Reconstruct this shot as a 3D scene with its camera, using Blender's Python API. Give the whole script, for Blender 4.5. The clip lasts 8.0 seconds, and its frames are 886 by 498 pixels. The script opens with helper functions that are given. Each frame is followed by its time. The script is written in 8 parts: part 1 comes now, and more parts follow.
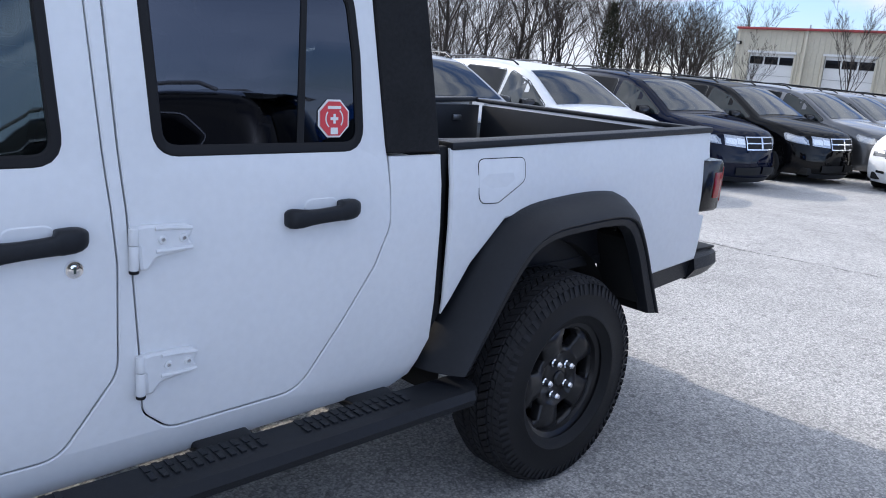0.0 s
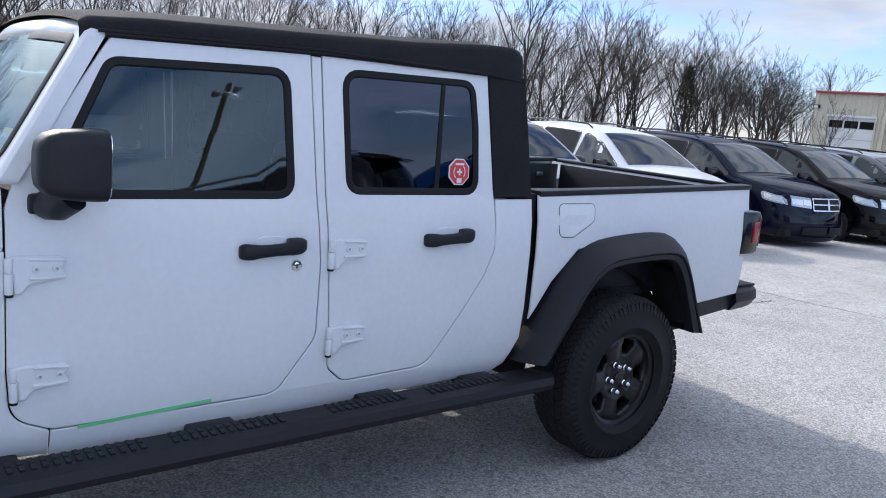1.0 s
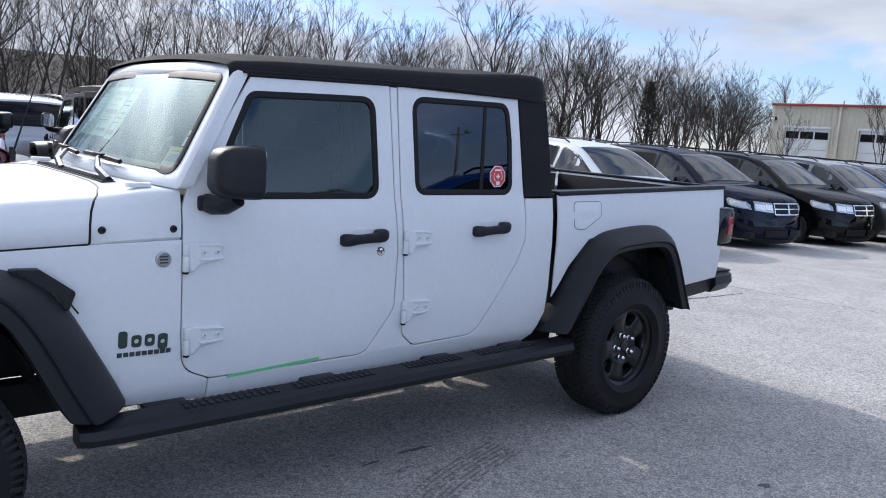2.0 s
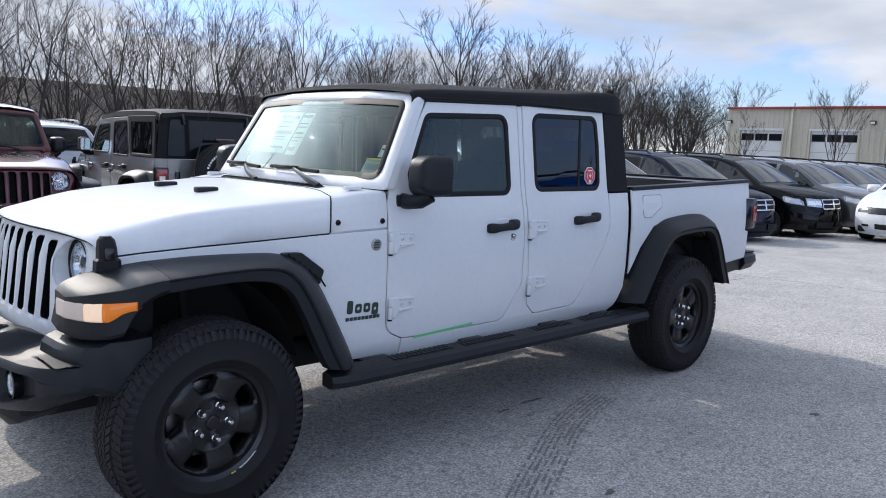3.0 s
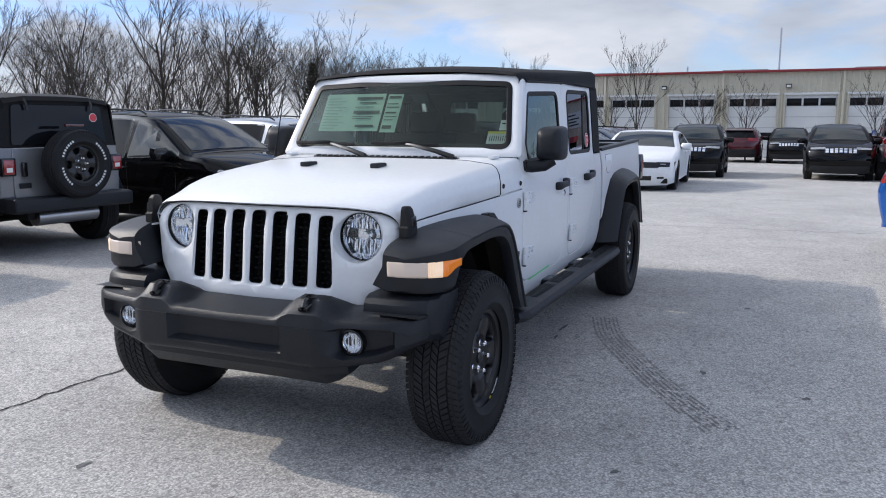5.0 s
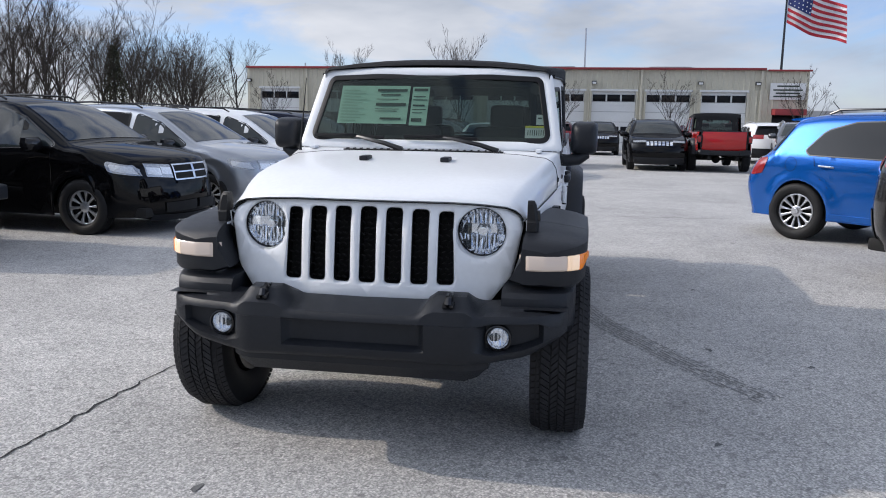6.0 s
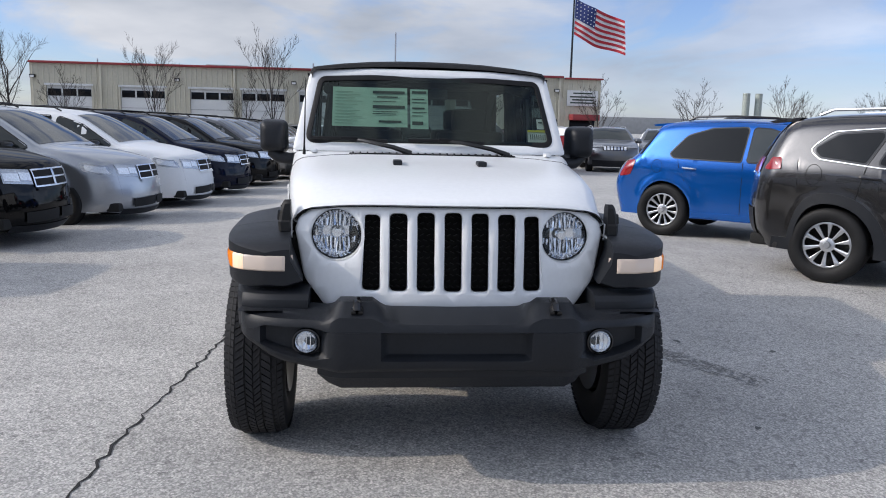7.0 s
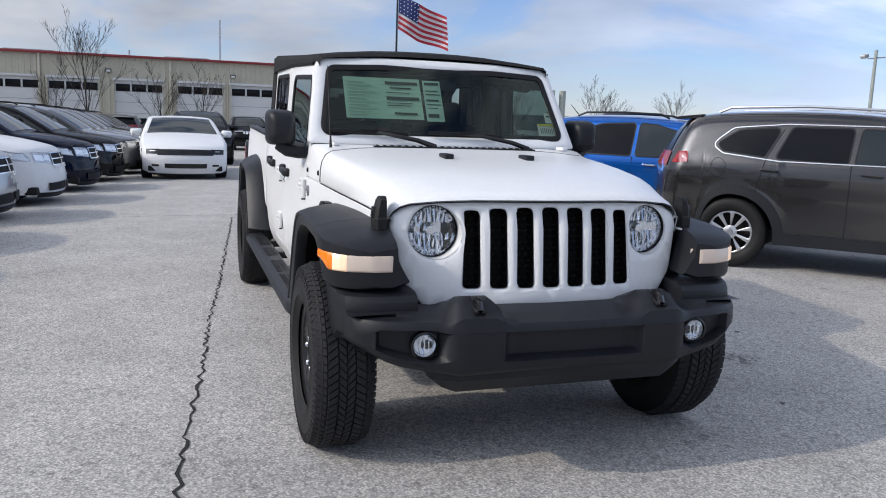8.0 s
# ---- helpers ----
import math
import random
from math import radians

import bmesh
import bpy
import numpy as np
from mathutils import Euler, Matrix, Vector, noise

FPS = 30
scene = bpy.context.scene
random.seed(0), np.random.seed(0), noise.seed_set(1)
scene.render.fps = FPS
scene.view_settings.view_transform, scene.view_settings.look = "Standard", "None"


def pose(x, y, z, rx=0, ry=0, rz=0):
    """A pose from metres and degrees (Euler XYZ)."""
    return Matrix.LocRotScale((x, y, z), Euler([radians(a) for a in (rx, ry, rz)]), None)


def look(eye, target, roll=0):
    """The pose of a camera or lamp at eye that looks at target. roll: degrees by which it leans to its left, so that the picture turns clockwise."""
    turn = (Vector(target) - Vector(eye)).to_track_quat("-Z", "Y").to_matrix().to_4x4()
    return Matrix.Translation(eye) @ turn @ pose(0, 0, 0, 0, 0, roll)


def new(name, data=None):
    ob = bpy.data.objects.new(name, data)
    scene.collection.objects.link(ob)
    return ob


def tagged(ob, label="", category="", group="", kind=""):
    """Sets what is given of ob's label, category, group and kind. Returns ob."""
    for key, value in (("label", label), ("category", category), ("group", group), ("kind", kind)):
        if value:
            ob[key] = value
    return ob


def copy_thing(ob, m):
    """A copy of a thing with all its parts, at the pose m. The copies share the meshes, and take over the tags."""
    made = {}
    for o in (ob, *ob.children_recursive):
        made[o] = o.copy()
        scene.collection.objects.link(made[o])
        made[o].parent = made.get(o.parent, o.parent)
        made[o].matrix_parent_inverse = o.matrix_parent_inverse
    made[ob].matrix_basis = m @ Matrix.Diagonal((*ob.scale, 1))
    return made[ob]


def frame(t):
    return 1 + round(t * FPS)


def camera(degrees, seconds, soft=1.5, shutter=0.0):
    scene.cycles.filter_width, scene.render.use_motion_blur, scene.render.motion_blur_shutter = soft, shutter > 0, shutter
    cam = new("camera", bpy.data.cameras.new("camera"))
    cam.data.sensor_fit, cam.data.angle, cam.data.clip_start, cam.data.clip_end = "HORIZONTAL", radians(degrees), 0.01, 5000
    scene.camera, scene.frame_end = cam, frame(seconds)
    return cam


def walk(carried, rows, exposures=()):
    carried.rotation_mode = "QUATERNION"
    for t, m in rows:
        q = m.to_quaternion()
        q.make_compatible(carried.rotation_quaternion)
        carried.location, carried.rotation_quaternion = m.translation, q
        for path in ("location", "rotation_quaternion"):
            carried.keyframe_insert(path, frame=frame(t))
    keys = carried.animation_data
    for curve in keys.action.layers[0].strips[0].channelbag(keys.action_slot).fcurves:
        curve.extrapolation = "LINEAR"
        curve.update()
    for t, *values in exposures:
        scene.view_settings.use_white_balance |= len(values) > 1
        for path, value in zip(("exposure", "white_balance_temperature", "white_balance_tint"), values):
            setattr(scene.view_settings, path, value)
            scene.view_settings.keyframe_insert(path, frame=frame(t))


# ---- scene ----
cam = camera(58.4, 8.0, 1.0)
PATH = [
    (0, (2.264, 2.548, 1.52), (0.907, 1.157, 1.047), 4.6),
    (0.5, (2.618, 2.875, 1.57), (1.318, 1.406, 1.18), 4.7),
    (1, (2.94, 3.153, 1.567), (1.707, 1.616, 1.219), 5.1),
    (1.2, (3.063, 3.276, 1.573), (1.838, 1.73, 1.241), 4.9),
    (2.3, (4.031, 3.56, 1.512), (2.706, 2.086, 1.24), 3.8),
    (2.5, (4.297, 3.587, 1.499), (2.965, 2.115, 1.253), 3.7),
    (3, (4.9, 3.596, 1.481), (3.525, 2.168, 1.22), 2.2),
    (3.5, (5.454, 3.399, 1.465), (3.963, 2.098, 1.173), 1.7),
    (4, (5.972, 3.098, 1.461), (4.362, 1.95, 1.164), 1.0),
    (4.5, (6.408, 2.67, 1.453), (4.692, 1.687, 1.149), 0.4),
    (5, (6.77, 2.154, 1.444), (4.961, 1.36, 1.133), -0.0),
    (5.2, (6.889, 1.908, 1.448), (5.047, 1.198, 1.13), 0.3),
    (6.3, (7.199, 0.485, 1.453), (5.233, 0.312, 1.128), 0.9),
    (6.5, (7.209, 0.241, 1.44), (5.236, 0.167, 1.122), 1.0),
    (7, (7.126, -0.339, 1.436), (5.16, -0.157, 1.121), 1.4),
    (7.5, (6.983, -0.914, 1.423), (5.054, -0.494, 1.107), 1.7),
    (8, (6.801, -1.437, 1.4), (4.93, -0.806, 1.082), 2.0),
]
walk(cam, [(t, look(eye, target, roll)) for t, eye, target, roll in PATH], [(0.0, 1.11, 6200, 12), (2.5, 0.88, 6300, 12), (4.5, 0.84, 6400, 12), (8.0, 0.58, 6500, 12)])


# ---- light ----
SUN_EL, SUN_AZ = 31.5, (0.02, -1.0)
_n = math.hypot(*SUN_AZ)
SUN_DIR = Vector((SUN_AZ[0] / _n * math.cos(radians(SUN_EL)), SUN_AZ[1] / _n * math.cos(radians(SUN_EL)), math.sin(radians(SUN_EL))))
sun = new("sun", bpy.data.lights.new("sun", "SUN"))
sun.data.energy, sun.data.angle, sun.data.color = 1.42, radians(0.7), (1.0, 0.88, 0.72)
sun.matrix_world = look((0, 0, 30), Vector((0, 0, 30)) - 30 * SUN_DIR)

world = bpy.data.worlds.new("sky")
scene.world = world
world.use_nodes = True
wn, wl = world.node_tree.nodes, world.node_tree.links
wn.clear()


def wmath(op, a, b, c=None):
    """A math node of the sky; inputs are numbers or sockets."""
    q = wn.new("ShaderNodeMath")
    q.operation = op
    for i, v in enumerate((a, b, c)):
        if isinstance(v, (int, float)):
            q.inputs[i].default_value = v
        elif v is not None:
            wl.new(v, q.inputs[i])
    return q.outputs[0]


def wrange(v, f0, f1, t0, t1):
    q = wn.new("ShaderNodeMapRange")
    q.interpolation_type = "SMOOTHSTEP"
    for k, x in (("From Min", f0), ("From Max", f1), ("To Min", t0), ("To Max", t1)):
        q.inputs[k].default_value = x
    wl.new(v, q.inputs["Value"])
    return q.outputs["Result"]


sky = wn.new("ShaderNodeTexSky")
sky.sky_type, sky.sun_disc = "NISHITA", False
sky.sun_elevation, sky.sun_rotation = radians(SUN_EL), math.atan2(SUN_AZ[0], SUN_AZ[1])
sky.air_density, sky.dust_density, sky.ozone_density = 1.0, 0.3, 2.0
tc = wn.new("ShaderNodeTexCoord")
mp = wn.new("ShaderNodeMapping")
mp.inputs["Scale"].default_value = (1.0, 1.6, 5.5)
mp.inputs["Rotation"].default_value = (0.05, 0.04, 0.5)
mp.inputs["Location"].default_value = (0.3, 0.8, 0.2)
wl.new(tc.outputs["Generated"], mp.inputs["Vector"])
cl = wn.new("ShaderNodeTexNoise")
cl.inputs["Scale"].default_value, cl.inputs["Detail"].default_value = 1.9, 8.0
cl.inputs["Roughness"].default_value, cl.inputs["Distortion"].default_value = 0.56, 0.6
wl.new(mp.outputs["Vector"], cl.inputs["Vector"])
ramp = wn.new("ShaderNodeValToRGB")
ramp.color_ramp.elements[0].position, ramp.color_ramp.elements[1].position = 0.39, 0.53
ramp.color_ramp.elements[0].color, ramp.color_ramp.elements[1].color = (0.06, 0.06, 0.06, 1), (1, 1, 1, 1)
wl.new(cl.outputs["Fac"], ramp.inputs["Fac"])
cl2 = wn.new("ShaderNodeTexNoise")
cl2.inputs["Scale"].default_value, cl2.inputs["Detail"].default_value = 2.6, 5.0
wl.new(mp.outputs["Vector"], cl2.inputs["Vector"])
ccol = wn.new("ShaderNodeValToRGB")
ccol.color_ramp.elements[0].position, ccol.color_ramp.elements[1].position = 0.3, 0.7
ccol.color_ramp.elements[0].color, ccol.color_ramp.elements[1].color = (3.9, 4.4, 5.2, 1), (7.0, 7.3, 7.8, 1)
wl.new(cl2.outputs["Fac"], ccol.inputs["Fac"])
sd = wn.new("ShaderNodeVectorMath")
sd.operation = "DOT_PRODUCT"
sd.inputs[1].default_value = SUN_DIR
wl.new(tc.outputs["Generated"], sd.inputs[0])
toward = sd.outputs["Value"]
sep = wn.new("ShaderNodeSeparateXYZ")
wl.new(tc.outputs["Generated"], sep.inputs[0])
# thin cloud scatters the sun forward, less so through the thick air near the horizon
ahead = wmath("MAXIMUM", toward, 0.0)
glow = wmath("ADD", wmath("MULTIPLY", wmath("POWER", ahead, 14.0), 2.4), wmath("MULTIPLY", wmath("POWER", ahead, 24.0), 7.0))
glow = wmath("MULTIPLY", glow, wrange(sep.outputs["Z"], 0.12, 0.40, 0.0, 1.0))
# and is front-lit on the far side, raised there as unseen fill for shaded sides
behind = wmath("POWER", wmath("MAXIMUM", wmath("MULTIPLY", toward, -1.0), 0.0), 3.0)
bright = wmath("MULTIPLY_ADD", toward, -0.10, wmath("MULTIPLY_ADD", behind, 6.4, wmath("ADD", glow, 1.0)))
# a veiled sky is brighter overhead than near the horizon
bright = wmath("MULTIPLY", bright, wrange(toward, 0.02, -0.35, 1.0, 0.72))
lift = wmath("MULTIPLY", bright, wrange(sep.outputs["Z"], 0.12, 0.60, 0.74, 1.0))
tone = wn.new("ShaderNodeMixRGB")
tone.blend_type = "MULTIPLY"
wl.new(wrange(toward, 0.1, -0.75, 0.0, 1.0), tone.inputs["Fac"])
wl.new(ccol.outputs["Color"], tone.inputs["Color1"])
tone.inputs["Color2"].default_value = (0.87, 0.965, 1.13, 1)
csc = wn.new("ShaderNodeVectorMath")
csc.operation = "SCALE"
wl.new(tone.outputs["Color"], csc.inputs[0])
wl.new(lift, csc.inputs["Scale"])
veil = wmath("MAXIMUM", wmath("MULTIPLY", ramp.outputs["Color"], wrange(toward, 0.05, -0.30, 1.0, 0.72)), wrange(toward, 0.86, 0.97, 0.0, 0.95))
wmix = wn.new("ShaderNodeMixRGB")
wl.new(veil, wmix.inputs["Fac"])
clear = wn.new("ShaderNodeMixRGB")
clear.blend_type, clear.inputs["Fac"].default_value = "MULTIPLY", 1.0
clear.inputs["Color2"].default_value = (0.66, 0.74, 1.0, 1)
wl.new(sky.outputs["Color"], clear.inputs["Color1"])
wl.new(clear.outputs["Color"], wmix.inputs["Color1"])
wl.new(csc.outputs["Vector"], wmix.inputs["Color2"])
bg = wn.new("ShaderNodeBackground")
bg.inputs["Strength"].default_value = 0.095
wl.new(wmix.outputs["Color"], bg.inputs["Color"])
wout = wn.new("ShaderNodeOutputWorld")
wl.new(bg.outputs["Background"], wout.inputs["Surface"])


# ---- materials ----
def mat(name, color, rough=0.5, metal=0.0, coat=0.0, noise_scale=0.0, vary=0.0, bump=0.0, bump_scale=200.0, fine=0.0, spec=0.5):
    """A plain surface with variation at two scales and fine relief."""
    m = bpy.data.materials.new(name)
    m.use_nodes = True
    n, l = m.node_tree.nodes, m.node_tree.links
    b = n["Principled BSDF"]
    b.inputs["Base Color"].default_value = (*color, 1)
    b.inputs["Roughness"].default_value, b.inputs["Metallic"].default_value = rough, metal
    b.inputs["Coat Weight"].default_value, b.inputs["Coat Roughness"].default_value = coat, 0.03
    b.inputs["Specular IOR Level"].default_value = spec
    co = n.new("ShaderNodeTexCoord")
    if vary:
        big = n.new("ShaderNodeTexNoise")
        big.inputs["Scale"].default_value, big.inputs["Detail"].default_value = noise_scale, 5
        l.new(co.outputs["Object"], big.inputs["Vector"])
        small = n.new("ShaderNodeTexNoise")
        small.inputs["Scale"].default_value, small.inputs["Detail"].default_value = noise_scale * 14, 3
        l.new(co.outputs["Object"], small.inputs["Vector"])
        add = n.new("ShaderNodeMath")
        add.operation = "ADD"
        l.new(big.outputs["Fac"], add.inputs[0])
        l.new(small.outputs["Fac"], add.inputs[1])
        rg = n.new("ShaderNodeMapRange")
        rg.inputs["From Min"].default_value, rg.inputs["From Max"].default_value = 0.7, 1.3
        rg.inputs["To Min"].default_value, rg.inputs["To Max"].default_value = 1 - vary, 1 + vary
        l.new(add.outputs[0], rg.inputs["Value"])
        mul = n.new("ShaderNodeVectorMath")
        mul.operation = "SCALE"
        mul.inputs[0].default_value = color
        l.new(rg.outputs["Result"], mul.inputs["Scale"])
        l.new(mul.outputs["Vector"], b.inputs["Base Color"])
    if bump:
        tex = n.new("ShaderNodeTexNoise")
        tex.inputs["Scale"].default_value, tex.inputs["Detail"].default_value = bump_scale, 4
        l.new(co.outputs["Object"], tex.inputs["Vector"])
        bp = n.new("ShaderNodeBump")
        bp.inputs["Strength"].default_value, bp.inputs["Distance"].default_value = bump, 0.003
        l.new(tex.outputs["Fac"], bp.inputs["Height"])
        l.new(bp.outputs["Normal"], b.inputs["Normal"])
    return m


def paint(name, color, metal=0.0, rough=0.3):
    dark = max(color) < 0.04
    pale = min(color) > 0.6
    m = mat(name, color, 0.5 if dark else rough, metal, 0.45 if dark else 0.18 if pale else 1.0, 3.0, 0.03, spec=0.0 if dark else 0.15)
    return m


def glass(name, tint, gloss=1.0, base=0.065, power=4.3, sheen=(0.90, 0.97, 1.0)):
    """A thin pane: light passes tinted, the gloss follows Fresnel."""
    m = bpy.data.materials.new(name)
    m.use_nodes = True
    n, l = m.node_tree.nodes, m.node_tree.links
    n.clear()
    out, mix = n.new("ShaderNodeOutputMaterial"), n.new("ShaderNodeMixShader")
    tr, gl, fr = n.new("ShaderNodeBsdfTransparent"), n.new("ShaderNodeBsdfGlossy"), n.new("ShaderNodeLayerWeight")
    tr.inputs["Color"].default_value = (*tint, 1)
    gl.inputs["Roughness"].default_value = 0.01
    # sheen tints the gloss; its cool values stand in for a bluer reflected sky
    gl.inputs["Color"].default_value = (*(gloss * q for q in sheen), 1)
    fr.inputs["Blend"].default_value = 0.5
    pw, ma = n.new("ShaderNodeMath"), n.new("ShaderNodeMath")
    pw.operation, ma.operation = "POWER", "MULTIPLY_ADD"
    pw.inputs[1].default_value, ma.inputs[1].default_value, ma.inputs[2].default_value = power, 1 - base, base
    l.new(fr.outputs["Facing"], pw.inputs[0])
    l.new(pw.outputs[0], ma.inputs[0])
    l.new(ma.outputs[0], mix.inputs["Fac"])
    l.new(tr.outputs["BSDF"], mix.inputs[1])
    l.new(gl.outputs["BSDF"], mix.inputs[2])
    l.new(mix.outputs["Shader"], out.inputs["Surface"])
    return m


def lit(name, color, strength):
    m = mat(name, color, 0.2)
    b = m.node_tree.nodes["Principled BSDF"]
    b.inputs["Emission Color"].default_value = (*color, 1)
    b.inputs["Emission Strength"].default_value = strength
    return m


def asphalt():
    m = bpy.data.materials.new("worn_asphalt")
    m.use_nodes = True
    n, l = m.node_tree.nodes, m.node_tree.links
    b = n["Principled BSDF"]
    b.inputs["Roughness"].default_value = 0.88
    co = n.new("ShaderNodeTexCoord")

    def tex(kind, scale, detail=4):
        t = n.new(kind)
        t.inputs["Scale"].default_value = scale
        if kind == "ShaderNodeTexNoise":
            t.inputs["Detail"].default_value = detail
        l.new(co.outputs["Object"], t.inputs["Vector"])
        return t

    stone = tex("ShaderNodeTexVoronoi", 105.0)
    grain = tex("ShaderNodeTexNoise", 85.0, 8)
    grain.inputs["Roughness"].default_value = 0.8
    patch = tex("ShaderNodeTexNoise", 0.45, 6)
    stain = tex("ShaderNodeTexNoise", 2.3, 5)
    speck = tex("ShaderNodeTexNoise", 21.0, 7)
    speck.inputs["Roughness"].default_value = 0.8
    bare = tex("ShaderNodeTexVoronoi", 30.0)

    def span(value, f0, f1, t0, t1):
        r = n.new("ShaderNodeMapRange")
        for k, x in (("From Min", f0), ("From Max", f1), ("To Min", t0), ("To Max", t1)):
            r.inputs[k].default_value = x
        l.new(value, r.inputs["Value"])
        return r.outputs["Result"]

    def times(a, b):
        q = n.new("ShaderNodeMath")
        q.operation = "MULTIPLY"
        l.new(a, q.inputs[0])
        l.new(b, q.inputs[1])
        return q.outputs[0]

    # single stones in the worn surface, each of its own shade, with dark binder between
    one = n.new("ShaderNodeSeparateColor")
    l.new(stone.outputs["Color"], one.inputs["Color"])
    r1 = n.new("ShaderNodeValToRGB")
    r1.color_ramp.elements[0].position, r1.color_ramp.elements[1].position = 0.0, 1.0
    r1.color_ramp.elements[0].color, r1.color_ramp.elements[1].color = (0.275, 0.272, 0.267, 1), (0.61, 0.595, 0.567, 1)
    l.new(one.outputs["Red"], r1.inputs["Fac"])
    two = n.new("ShaderNodeSeparateColor")
    l.new(bare.outputs["Color"], two.inputs["Color"])
    mu = times(span(stone.outputs["Distance"], 0.30, 0.75, 1.0, 0.70), span(grain.outputs["Fac"], 0.36, 0.64, 0.72, 1.28))
    mu = times(mu, span(two.outputs["Green"], 0.955, 0.985, 1.0, 0.74))
    mu = times(mu, span(patch.outputs["Fac"], 0.35, 0.65, 0.90, 1.07))
    mu = times(mu, span(stain.outputs["Fac"], 0.3, 0.6, 0.90, 1.05))
    mu = times(mu, span(speck.outputs["Fac"], 0.36, 0.60, 0.84, 1.10))
    sc = n.new("ShaderNodeVectorMath")
    sc.operation = "SCALE"
    l.new(r1.outputs["Color"], sc.inputs[0])
    l.new(mu, sc.inputs["Scale"])
    l.new(sc.outputs["Vector"], b.inputs["Base Color"])
    bp = n.new("ShaderNodeBump")
    bp.inputs["Strength"].default_value, bp.inputs["Distance"].default_value = 0.6, 0.006
    l.new(grain.outputs["Fac"], bp.inputs["Height"])
    l.new(bp.outputs["Normal"], b.inputs["Normal"])
    return m


